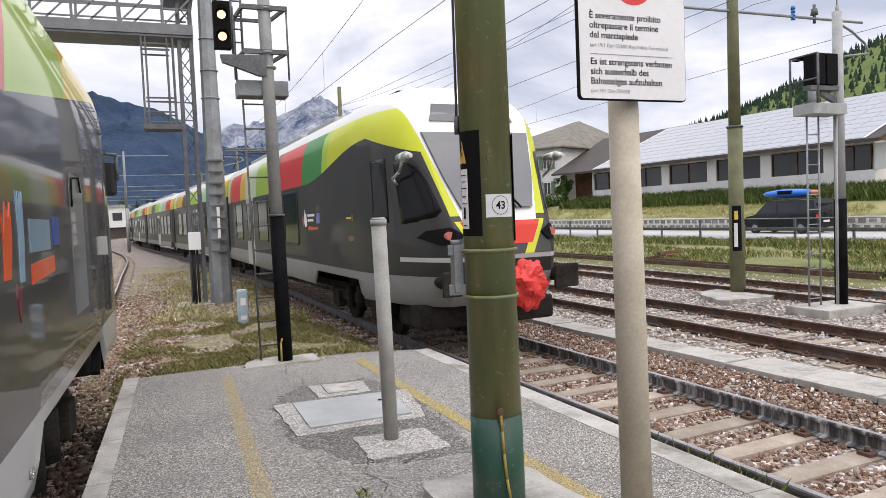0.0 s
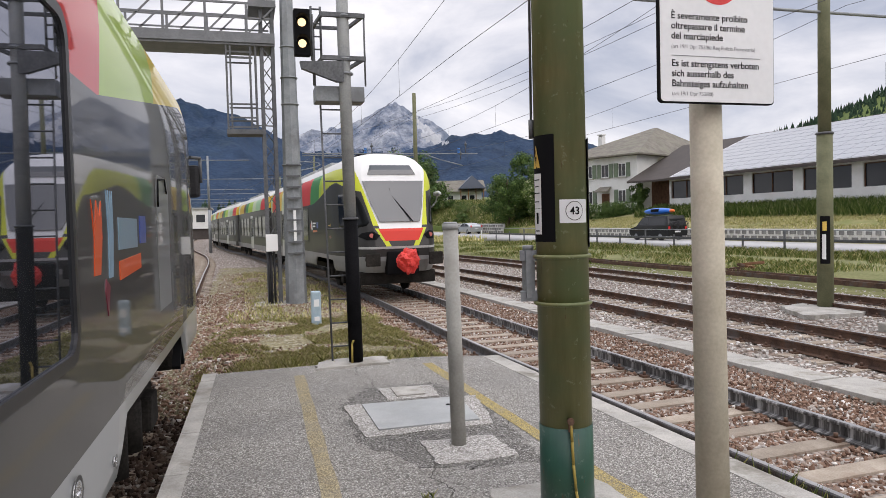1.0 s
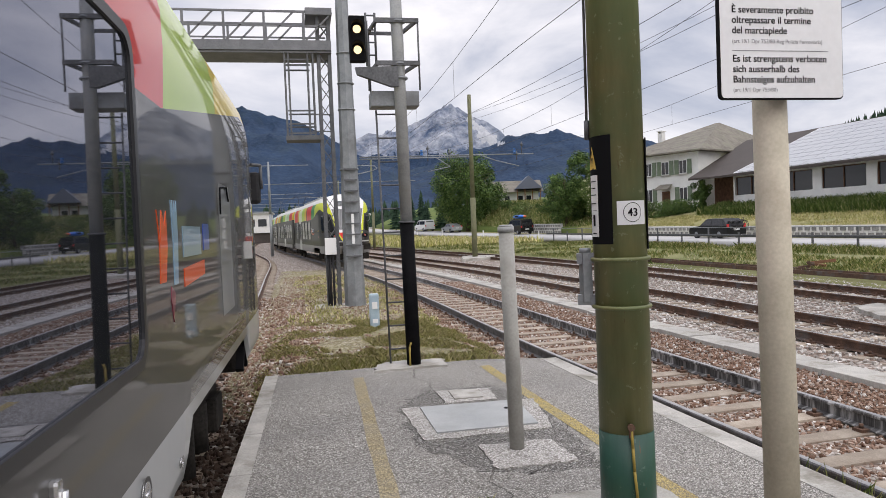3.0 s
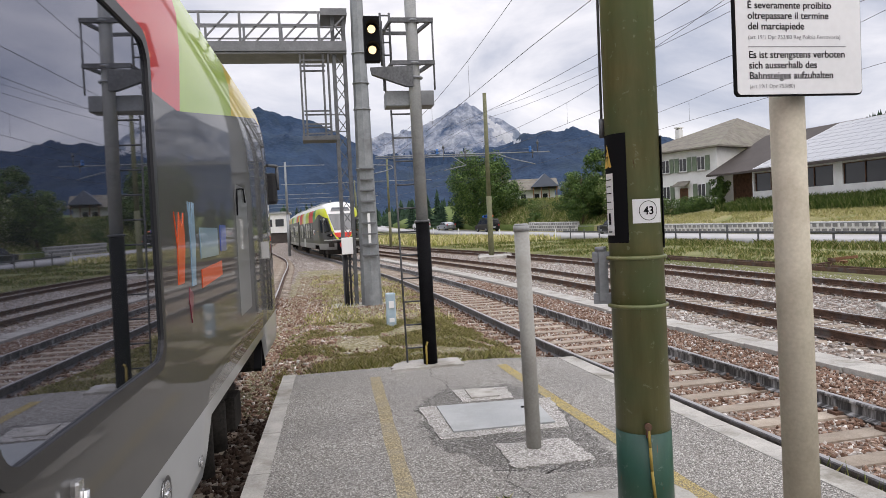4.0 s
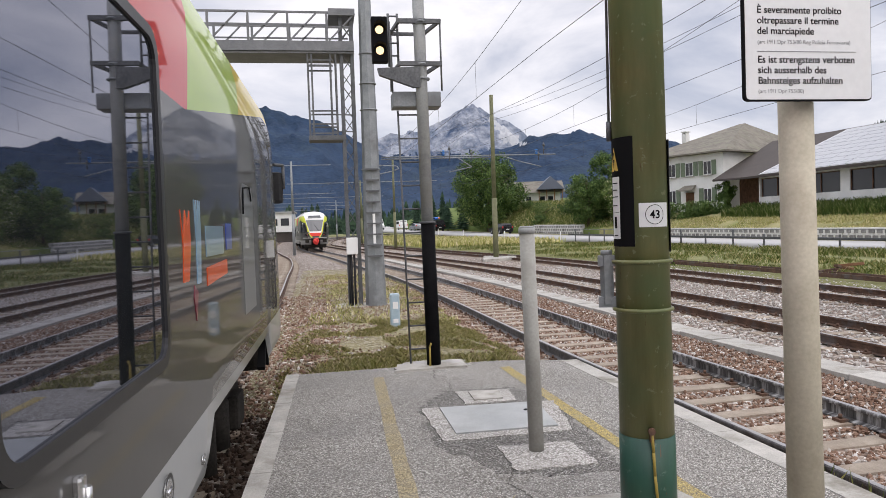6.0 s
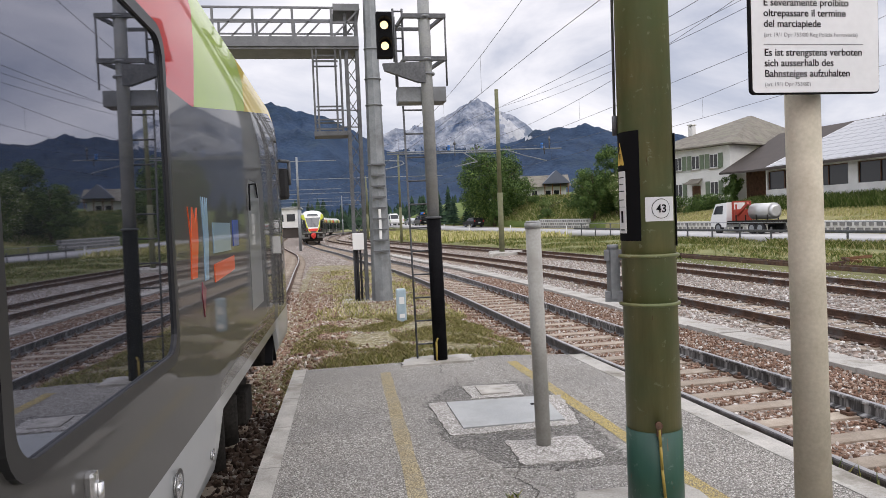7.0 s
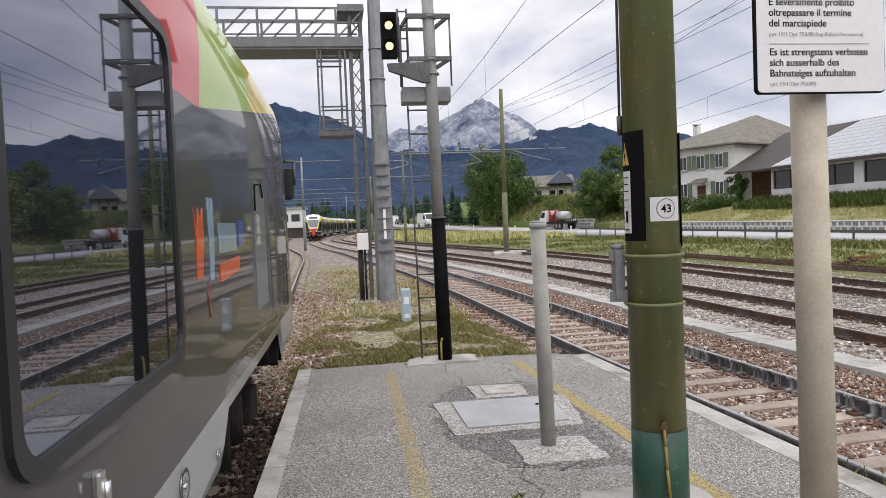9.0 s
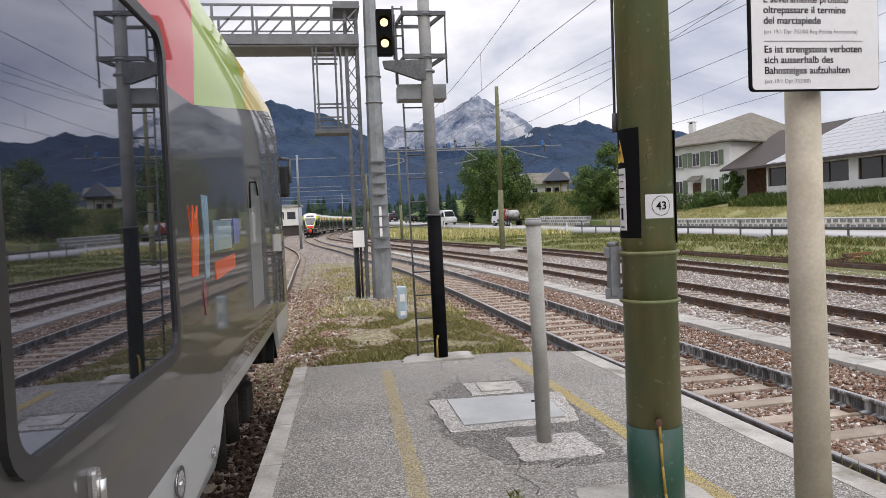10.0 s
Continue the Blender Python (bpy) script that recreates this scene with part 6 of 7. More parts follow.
def broad_tree(x, y, z, h, w, label, material, seed, clumps=70, per=110, low=0.12):
    rng = np.random.default_rng(seed)
    t = thing("tree", label, "tree", Matrix.Translation((x, y, z)), "trees beside the road")
    b = bmesh.new()
    bar(b, (0, 0, -0.5), (0.1, 0, h * 0.4), 0.28 * h / 11, 0.18 * h / 11, 10)
    for k in range(8):
        a = k * 2.4
        z0 = h * (0.2 + 0.05 * k)
        bar(b, (0.05, 0, z0), (w * 0.33 * math.cos(a), w * 0.33 * math.sin(a), z0 + h * 0.22), 0.1 * h / 11, 0.03, 7)
    bar(b, (0.1, 0, h * 0.4), (0.0, 0.1, h * 0.85), 0.18 * h / 11, 0.03, 8)
    part("trunk", b, M["bark"], t)
    cs, sp = [], []
    while len(cs) < clumps:
        u = rng.uniform(-1, 1, 3)
        zz = (u[2] + 1) / 2
        rad = math.sin(math.pi * (0.12 + 0.80 * zz)) ** 0.6
        if math.hypot(u[0], u[1]) > rad:
            continue
        cs.append((u[0] * w / 2 * 0.9, u[1] * w / 2 * 0.9, h * (low + (0.95 - low) * zz)))
        sp.append(w * rng.uniform(0.09, 0.17))
    v, f = leaf_mesh(cs, sp, 0.10 * h / 11 + 0.045, int(per * 2.3), rng)
    mesh_object("crown", v, f, material, t)
    return t


def conifer_mesh(x, y, z, h, w, rng, tiers=7, seg=9):
    vs, fs = [], []
    for k in range(tiers):
        t0 = k / tiers
        z0 = z + h * (0.08 + 0.9 * t0)
        z1 = z + h * min(1.0, 0.08 + 0.9 * (t0 + 1.7 / tiers))
        r = w / 2 * (1 - t0) ** 0.9
        base_i = len(vs)
        for s in range(seg):
            a = s * math.tau / seg + k
            q = r * (1 if s % 2 else 0.6) * rng.uniform(0.8, 1.15)
            vs.append((x + q * math.cos(a), y + q * math.sin(a), z0 - (0.05 * h / tiers if s % 2 else 0)))
        vs.append((x, y, z1))
        for s in range(seg):
            fs.append((base_i + s, base_i + (s + 1) % seg, base_i + seg))
    return vs, fs


def conifer(x, y, z, h, w, seed):
    rng = np.random.default_rng(seed)
    t = thing("tree", "dark green spruce beside the road", "tree", Matrix.Translation((x, y, z)), "trees beside the road")
    b = bmesh.new()
    bar(b, (0, 0, -0.5), (0, 0, h * 0.9), 0.16, 0.03, 8)
    part("trunk", b, M["bark"], t)
    vs, fs = conifer_mesh(0, 0, 0, h, w, rng, 12, 15)
    mesh_object("crown", vs, fs, M["needle"], t)


broad_tree(26.8, 112, 0.9, 12.8, 12.0, "large dark green broadleaf tree beside the road", M["leaf"], 1, 90, 130)
broad_tree(31.2, 118, 1.2, 10.0, 8.0, "dark green broadleaf tree beside the road", M["leaf"], 2)
for k, (x, y, h, w) in enumerate(((22.5, 126, 5.6, 3.6), (20.6, 131, 7.0, 3.8), (24.2, 121, 4.6, 3.2), (18.6, 139, 6.5, 4.0), (23.0, 134, 8.0, 4.0))):
    conifer(x, y, 0.9, h, w, 20 + k)
broad_tree(33.0, 84, 1.5, 6.6, 5.6, "rounded green tree below the white house", M["leaf"], 3, 60, 120, 0.02)
broad_tree(36.0, 84, 1.7, 9.0, 6.0, "tall green tree below the white house", M["leaf"], 4, 60, 120, 0.05)
broad_tree(36.2, 79, 1.5, 7.4, 5.8, "flowering green tree below the white house", M["leaf_pale"], 5, 70, 130, 0.02)
for k, (x, y, h, w) in enumerate(((35.5, 97, 2.2, 4.5), (33.5, 103, 2.0, 4.5), (31.5, 98, 1.4, 3.5), (44.5, 118, 4.0, 4.5), (33.5, 112, 1.8, 4.0))):
    broad_tree(x, y, bank_z(x, y) - 0.3, h, w, "low green bush on the bank", M["leaf_pale"] if k % 2 else M["leaf"], 30 + k, 26, 110, 0.0)
rng = np.random.default_rng(9)
cs = [(35.9 + 4.0 * q + rng.normal() * 0.3, 74.5 - 9.0 * q + rng.normal() * 0.3, 1.3 + rng.uniform(0, 1.9)) for q in rng.uniform(0, 1, 90)]
v, f = leaf_mesh(cs, [0.55] * 90, 0.075, 240, rng)
tagged(mesh_object("hedge", v, f, M["leaf"]), "dense dark green hedge before the white house", "hedge")
cs = [(41.5 + rng.normal() * 0.2, 66.3 + 1.6 * q, 1.8 + 3.4 * rng.uniform(0, 1) ** 1.2) for q in rng.uniform(0, 1, 34)]
v, f = leaf_mesh(cs, [0.38] * 34, 0.08, 200, rng)
tagged(mesh_object("ivy", v, f, M["leaf"]), "ivy climbing on the barn front", "ivy")
# wooded hillside
vs, fs = [], []
rng = np.random.default_rng(11)
for k in range(2600):
    a = rng.uniform(33, 66)
    t = rng.uniform(0.3, 1.0) if k % 4 else rng.uniform(0.93, 1.0)
    e = float(np.interp(a, (29, 34, 37, 39, 42, 44.7, 48, 52, 56, 64), (0.4, 2.6, 4.6, 5.3, 6.2, 7.0, 8.4, 10.2, 11.6, 13)))
    if t < 0.9 and noise.noise(Vector((a * 0.3, t * 4, 2))) < -0.22:
        continue
    d = 190 + 340 * t
    z = 530 * math.tan(radians(e)) * t ** 1.15 - 5
    v, f = conifer_mesh(d * math.sin(radians(a)), d * math.cos(radians(a)), z, rng.uniform(5, 10), rng.uniform(3, 5.5), rng, 5, 8)
    fs += [tuple(i + len(vs) for i in q) for q in f]
    vs += v
tagged(mesh_object("hill_forest", vs, fs, M["needle"]), "dark conifer wood on the hillside", "forest", kind="stuff")
# distant valley woods behind the tracks
vs, fs = [], []
for k in range(260):
    x, y = rng.uniform(-60, 40), rng.uniform(190, 330)
    v, f = conifer_mesh(x, y, 0, rng.uniform(5, 11), rng.uniform(4, 8), rng, 5, 8)
    fs += [tuple(i + len(vs) for i in q) for q in f]
    vs += v
tagged(mesh_object("valley_woods", vs, fs, M["needle"]), "dark line of trees along the valley", "forest", kind="stuff")

# ---- vehicles ----
def wheel_set(car, xs, ys, r, w=0.2):
    for s in (-1, 1):
        for y in ys:
            b = bmesh.new()
            bar(b, (s * xs, y, r), (s * (xs - w), y, r), r, r, 20)
            tyre = part("wheel", b, M["rubber"], car)
            b = bmesh.new()
            bar(b, (s * (xs + 0.012), y, r), (s * (xs - 0.02), y, r), r * 0.62, r * 0.6, 14)
            part("rim", b, M["galv"], tyre)


def car_shape(profile, half, material, car):
    """A body from a side outline (y, z), rounded in at the top."""
    b = bmesh.new()
    rows = []
    zmax = max(p[1] for p in profile)
    for s, k in ((-1, 0.0), (-0.93, 0.06), (0, 0.09), (0.93, 0.06), (1, 0.0)):
        row = []
        for y, z in profile:
            t = max(0, (z - 0.95) / max(0.1, zmax - 0.95))
            row.append((s * half * (1 - 0.16 * t), y, z - 0.35 * (0.09 - k) * (1 if z > 0.9 else 0)))
        rows.append(row + row[:1])
    quad_sheet(b, rows, False)
    for r in (rows[0], rows[-1]):
        b.faces.new([b.verts.new(p) for p in r[:-1]])
    bmesh.ops.remove_doubles(b, verts=list(b.verts), dist=0.001)
    bmesh.ops.recalc_face_normals(b, faces=list(b.faces))
    return part("body", b, material, car)


def glass_side(car, pts, half, zmax):
    for s in (-1, 1):
        b = bmesh.new()
        vs = [b.verts.new((s * (half * (1 - 0.16 * max(0, (z - 0.95) / (zmax - 0.95))) + 0.006), y, z)) for y, z in pts]
        b.faces.new(vs)
        part("side_window", b, M["dark_glass"], car)


def make_car(label, profile, glass, half, material, wheels, r=0.33, rear_glass=None):
    c = thing("car", label, "car")
    zmax = max(p[1] for p in profile)
    car_shape(profile, half, material, c)
    for g in glass:
        glass_side(c, g, half, zmax)
    wheel_set(c, half + 0.01, wheels, r)
    y_back = min(p[0] for p in profile)
    for s in (-1, 1):
        b = bmesh.new()
        box(b, s * half * 0.86 - 0.09, s * half * 0.86 + 0.09, y_back - 0.02, y_back + 0.06, 0.85, 1.1)
        part("tail_light", b, M["red"], c)
    b = bmesh.new()
    box(b, -half * 0.7, half * 0.7, y_back - 0.015 + (0.1 if rear_glass is None else rear_glass[0]), y_back + 0.12 + (0.1 if rear_glass is None else rear_glass[0]), 1.15, zmax - 0.25)
    part("rear_window", b, M["dark_glass"], c)
    b = bmesh.new()
    box(b, -0.26, 0.26, y_back - 0.03, y_back + 0.02, 0.62, 0.74)
    part("number_plate", b, M["white"], c)
    return c


VAN_P = ((-2.4, 0.35), (2.3, 0.35), (2.45, 0.6), (2.4, 0.95), (1.55, 1.15), (0.85, 1.85), (0.4, 1.95), (-2.2, 1.95), (-2.4, 1.2))
suv = make_car("black van with a blue and orange kayak on its roof", VAN_P, (((1.3, 1.2), (0.75, 1.78), (0.1, 1.78), (0.1, 1.2)), ((0.0, 1.2), (0.0, 1.78), (-2.1, 1.78), (-2.1, 1.2))), 0.95, M["car_black"], (1.55, -1.5))
kayak = bmesh.new()
bmesh.ops.create_uvsphere(kayak, u_segments=20, v_segments=12, radius=1.0)
bmesh.ops.transform(kayak, matrix=Matrix.Translation((0.1, -0.05, 2.32)) @ Matrix.Diagonal((0.36, 1.8, 0.27, 1)), verts=list(kayak.verts))
part("kayak", kayak, M["kayak_blue"], suv, "blue kayak tied on the roof")
kayak = bmesh.new()
bmesh.ops.create_uvsphere(kayak, u_segments=20, v_segments=12, radius=1.0)
bmesh.ops.transform(kayak, matrix=Matrix.Translation((0.1, -1.62, 2.32)) @ Matrix.Diagonal((0.19, 0.32, 0.15, 1)), verts=list(kayak.verts))
part("kayak_stern", kayak, M["kayak_orange"], suv, "orange kayak end")
kayak = bmesh.new()
box(kayak, -0.30, -0.02, -0.45, 0.5, 2.28, 2.5, 0.06)
part("kayak_cockpit", kayak, M["black_flat"], suv)
b = bmesh.new()
for y in (-0.9, 0.7):
    beam(b, (-0.8, y, 2.02), (0.8, y, 2.02), 0.05, 0.05)
part("roof_rack", b, M["galv_dark"], suv)


def bicycles(car, y, z):
    for k in range(2):
        b = bmesh.new()
        for x in (-0.5, 0.5):
            for s in range(18):
                a0, a1 = s * math.tau / 18, (s + 1) * math.tau / 18
                beam(b, (x + 0.33 * math.cos(a0), y - 0.14 * k, z + 0.33 * math.sin(a0)), (x + 0.33 * math.cos(a1), y - 0.14 * k, z + 0.33 * math.sin(a1)), 0.03, 0.03)
        for p, q in (((-0.5, 0), (-0.15, 0.4)), ((-0.15, 0.4), (0.35, 0.42)), ((0.35, 0.42), (0.5, 0)), ((-0.15, 0.4), (0.05, -0.05)), ((0.05, -0.05), (0.35, 0.42)), ((-0.5, 0), (0.05, -0.05)), ((0.35, 0.42), (0.4, 0.58))):
            beam(b, (p[0], y - 0.14 * k, z + p[1]), (q[0], y - 0.14 * k, z + q[1]), 0.03, 0.03)
        part("bicycle", b, M["wire"], car, "bicycle on a rear carrier")


bicycles(suv, -2.6, 1.15)
EST_P = ((-2.25, 0.3), (2.2, 0.3), (2.35, 0.55), (2.25, 0.85), (1.0, 1.02), (0.35, 1.5), (0.0, 1.56), (-1.7, 1.53), (-2.2, 1.0))
estate = make_car("dark estate car with bicycles on the back", EST_P, (((0.9, 1.05), (0.3, 1.45), (-0.4, 1.48), (-0.4, 1.05)), ((-0.5, 1.05), (-0.5, 1.48), (-1.6, 1.45), (-1.9, 1.05))), 0.9, M["car_black"], (1.4, -1.35))
bicycles(estate, -2.45, 1.0)
SIL_P = ((-2.2, 0.3), (2.1, 0.3), (2.25, 0.5), (2.15, 0.8), (1.0, 0.95), (0.3, 1.4), (-0.5, 1.44), (-1.3, 1.3), (-1.9, 1.0), (-2.2, 0.95))
silver = make_car("silver saloon car on the road", SIL_P, (((0.85, 0.98), (0.25, 1.34), (-0.3, 1.37), (-0.3, 0.98)), ((-0.4, 0.98), (-0.4, 1.37), (-1.2, 1.24), (-1.6, 0.98))), 0.88, M["car_silver"], (1.35, -1.3), 0.31)
WV_P = ((-2.4, 0.35), (2.2, 0.35), (2.4, 0.6), (2.35, 1.0), (1.6, 1.2), (0.95, 1.9), (0.5, 2.0), (-2.25, 2.0), (-2.4, 1.2))
white_van = make_car("white minibus on the road", WV_P, (((1.4, 1.2), (0.85, 1.8), (0.2, 1.8), (0.2, 1.2)), ((0.1, 1.2), (0.1, 1.8), (-2.1, 1.8), (-2.1, 1.2))), 0.95, M["car_white"], (1.5, -1.5))
VAN2_P = ((-2.8, 0.4), (2.5, 0.4), (2.8, 0.7), (2.75, 1.1), (2.1, 1.35), (1.4, 2.3), (0.9, 2.5), (-2.7, 2.5), (-2.8, 1.2))
tall_van = make_car("white delivery van on the road", VAN2_P, (((1.9, 1.35), (1.3, 2.1), (0.6, 2.1), (0.6, 1.35)),), 1.0, M["car_white"], (1.8, -1.8), 0.36)
b = bmesh.new()
vs = [b.verts.new(p) for p in ((-0.85, 2.1, 1.4), (0.85, 2.1, 1.4), (0.75, 1.42, 2.26), (-0.75, 1.42, 2.26))]
for v in vs:
    v.co.y += 0.06
b.faces.new(vs)
part("windscreen", b, M["dark_glass"], tall_van)

truck = thing("tank_truck", "white-cabbed flatbed truck carrying a steel tank", "truck")
car_shape(((1.4, 0.5), (3.3, 0.5), (3.4, 1.0), (3.3, 1.5), (2.9, 2.4), (1.5, 2.5), (1.4, 1.2)), 1.0, M["car_white"], truck)
glass_side(truck, ((3.1, 1.55), (2.8, 2.2), (1.9, 2.25), (1.9, 1.55)), 1.0, 2.5)
wheel_set(truck, 1.02, (2.4, -1.6, -2.5), 0.42, 0.25)
b = bmesh.new()
box(b, -1.0, 1.0, -3.4, 1.3, 0.72, 1.0)
for y_ in (-3.3, -2.1, -0.9, 0.2):
    beam(b, (-0.98, y_, 1.0), (-0.98, y_, 1.45), 0.07, 0.07)
    beam(b, (0.98, y_, 1.0), (0.98, y_, 1.45), 0.07, 0.07)
part("chassis", b, M["under"], truck)
b = bmesh.new()
for y0_, y1_, r0_, r1_ in ((-3.05, -2.9, 0.35, 0.6), (-2.9, -0.7, 0.62, 0.62), (-0.7, -0.55, 0.6, 0.35)):
    bar(b, (0, y0_, 1.68), (0, y1_, 1.68), r0_, r1_, 24)
part("tank", b, M["steel_tank"], truck, "brushed steel tank")
b = bmesh.new()
for x in (-0.8, 0.8):
    beam(b, (x, 0.8, 0.95), (x, 0.8, 2.5), 0.12, 0.12)
    beam(b, (x, 0.4, 0.95), (x, 0.4, 2.3), 0.1, 0.1)
beam(b, (-0.8, 0.8, 2.5), (0.8, 0.8, 2.5), 0.12, 0.12)
box(b, -0.8, 0.8, 0.55, 0.75, 1.0, 1.9)
beam(b, (-0.5, 0.7, 1.4), (-0.5, -0.6, 2.35), 0.16, 0.2)
beam(b, (0.5, 0.7, 1.4), (0.5, -0.2, 2.2), 0.14, 0.16)
part("headboard", b, M["truck_red"], truck, "red steel headboard")

TRAFFIC = (
    (suv, 1.6, ((0.0, 30.9), (0.5, 40.0), (1.0, 50.0), (1.5, 60.0), (2.0, 71.0), (2.5, 80.3), (3.0, 89.0), (4.5, 110.3), (5.5, 121.0), (7.0, 138.0), (10.0, 168.0))),
    (estate, 1.6, ((0.0, 4.0), (1.0, 18.5), (2.0, 33.5), (2.5, 41.5), (3.0, 50.5), (4.5, 78.0), (5.5, 94.0), (7.0, 113.0), (7.5, 118.0), (10.0, 146.0))),
    (truck, 1.6, ((0.0, -38.0), (4.0, -5.0), (6.0, 32.0), (7.0, 50.5), (7.5, 60.0), (8.0, 70.5), (8.5, 79.2), (9.0, 87.0), (9.5, 94.5), (10.0, 101.0))),
    (silver, 1.6, ((0.0, 70.0), (1.0, 87.0), (1.5, 94.5), (2.0, 100.5), (2.5, 106.0), (4.5, 124.0), (10.0, 172.0))),
    (white_van, 1.6, ((0.0, 98.0), (1.5, 109.5), (2.5, 117.5), (4.5, 136.0), (10.0, 186.0))),
    (tall_van, -1.6, ((0.0, 226.0), (5.0, 170.0), (9.0, 127.5), (9.5, 122.0), (10.0, 117.0))),
)

# ---- overhead line ----
def line_pole(x, y, top, arms, label, base=-0.5, r=0.12, material=None):
    p = thing("catenary_pole", label, "pole", None, "catenary poles")
    mat = material or M["olive_far"]
    b = bmesh.new()
    bar(b, (x, y, base), (x, y, 3.4), r * 1.25, r * 1.2, 16)
    bar(b, (x, y, 3.4), (x, y, top), r, r * 0.85, 16)
    part("shaft", b, mat, p)
    for x0, x1, z in arms:
        b = bmesh.new()
        bar(b, (x0, y, z), (x1, y, z + 0.02), 0.035, None, 8)
        part("cross_arm", b, M["galv"], p)
    return p


pole_b = line_pole(12.42, 12.56, 8.3, ((7.7, 16.65, 6.05),), "green steel catenary pole on a concrete slab", -0.4, 0.135)
b = bmesh.new()
ring(b, (12.42, 12.56, 3.42), 0.16, 0.03)
part("collar", b, M["galv_dark"], pole_b)
b = bmesh.new()
wrap(b, Vector((12.42, 12.56)), 0.165, 190, 262, 0.55, 1.6, 10, 0.004)
warn = part("warning_panel", b, M["black_flat"], pole_b)
b = bmesh.new()
wrap(b, Vector((12.42, 12.56)), 0.165, 205, 232, 0.65, 1.2, 6, 0.008)
part("paper_label", b, M["white"], warn)
b = bmesh.new()
wrap(b, Vector((12.42, 12.56)), 0.165, 208, 236, 1.28, 1.48, 6, 0.008)
part("warning_triangle", b, M["yellow_sign"], warn)
b = bmesh.new()
prism(b, ragged([(11.0, 11.6), (12.3, 11.4), (13.2, 12.4), (12.6, 13.3), (11.6, 13.0)], 0.09, 6, 40), -0.6, -0.41)
part("footing", b, M["concrete"], pole_b)
p2 = line_pole(10.75, 43.2, 9.9, ((3.7, 14.9, 6.1), (3.7, 10.7, 5.98)), "green steel catenary pole with long cross arm", -0.5, 0.14)
b = bmesh.new()
prism(b, ragged([(9.3, 40.5), (11.4, 41.5), (12.2, 44.0), (10.4, 45.0)], 0.12, 6, 41), -0.6, -0.33)
part("footing", b, M["concrete"], p2)
line_pole(-2.75, 67, 8.3, ((-7.6, 0.9, 8.9 - 1.0),), "grey catenary pole between the curving tracks", -0.5, 0.11, M["galv"])
line_pole(7.4, 73, 9.0, ((-3.5, 12.0, 6.6),), "green steel catenary pole in the distance")
line_pole(5.6, 104, 9.0, ((-9.0, 9.0, 6.6),), "green steel catenary pole in the distance")
line_pole(-8.5, 104, 9.0, ((-14.0, 2.0, 7.2),), "grey catenary pole in the distance", -0.5, 0.13, M["galv"])
line_pole(7.6, 138, 9.0, ((-12.0, 12.0, 6.6),), "green steel catenary pole in the distance")
line_pole(-5.6, 138, 9.0, ((-16.0, 4.0, 7.2),), "grey catenary pole in the distance", -0.5, 0.13, M["galv"])
line_pole(3.2, 170, 9.0, ((-18.0, 14.0, 6.8),), "grey catenary pole in the distance", -0.5, 0.13, M["galv"])
for ob_, x, y, zs in ((pole_b, 14.3, 12.56, 5.95), (pole_b, 8.9, 12.56, 5.95), (p2, 7.56, 43.2, 6.1), (p2, 13.6, 43.2, 6.1)):
    b = bmesh.new()
    for k in range(4):
        bar(b, (x, y, zs + 0.04 + k * 0.085), (x, y, zs + 0.11 + k * 0.085), 0.10 if ob_ is p2 else 0.055, 0.075 if ob_ is p2 else 0.042, 12)
    part("insulator", b, M["insulator"], ob_)
ARMS = ((p2, 43.2, ((8.47, 6.0), (9.37, 5.41), (7.93, 5.12))), (p2, 43.2, ((11.4, 6.05), (12.4, 5.72), (13.9, 5.35))),
        (p2, 43.2, ((3.5, 5.62), (4.6, 5.55), (4.75, 5.4), (4.4, 5.25), (3.4, 5.05))), (pole_b, 12.56, ((15.9, 5.98), (16.3, 5.82), (16.75, 5.55), (16.9, 5.32), (16.0, 5.2))))
for ob_, y, pts_ in ARMS:
    b = bmesh.new()
    for p_, q_ in zip(pts_, pts_[1:]):
        bar(b, (p_[0], y, p_[1]), (q_[0], y, q_[1]), 0.03, None, 8)
    part("steady_arm", b, M["galv"], ob_)
for ob_, x, y, z0_, z1_ in ((p2, 7.95, 43.2, 5.8, 6.75), (p2, 9.35, 43.2, 5.85, 6.45), (p2, 13.75, 43.2, 5.75, 6.3), (p2, 14.1, 43.2, 6.1, 6.9), (pole_b, 15.0, 12.56, 5.95, 6.4)):
    b = bmesh.new()
    bar(b, (x, y, z0_), (x, y, z1_), 0.035, None, 8)
    bar(b, (x, y, z1_ - 0.25), (x, y, z1_ - 0.1), 0.09, 0.07, 10)
    part("clamp", b, M["galv_dark"], ob_)


def overhead(cx, label, y0=-25, y1=150, offset=0.0):
    o = thing("overhead_line", label, "overhead wire")
    spans = [-20, 12.56, 43.2, 73, 104, 138, 170]
    b = bmesh.new()
    for i, (s0, s1) in enumerate(zip(spans, spans[1:])):
        n = 12
        pm = pc = None
        for k in range(n + 1):
            t = k / n
            y = s0 + (s1 - s0) * t
            x = cx(y) + offset + 0.2 * (-1) ** i * math.cos(math.pi * t)
            zm = 6.25 - 0.9 * 4 * t * (1 - t) * 0.75
            m_, c_ = Vector((x, y, zm)), Vector((x, y, 4.95))
            if pm is not None:
                bar(b, pm, m_, 0.0045 + 0.00009 * abs(y), None, 5)
                bar(b, pc, c_, 0.0045 + 0.00009 * abs(y), None, 5)
            if 0 < k < n and k % 2 == 0:
                d = bmesh.new()
                bar(d, m_, c_, 0.003 + 0.00003 * abs(y), None, 4)
                part("dropper_wire", d, M["wire"], o)
            pm, pc = m_, c_
    part("wire", b, M["wire"], o)


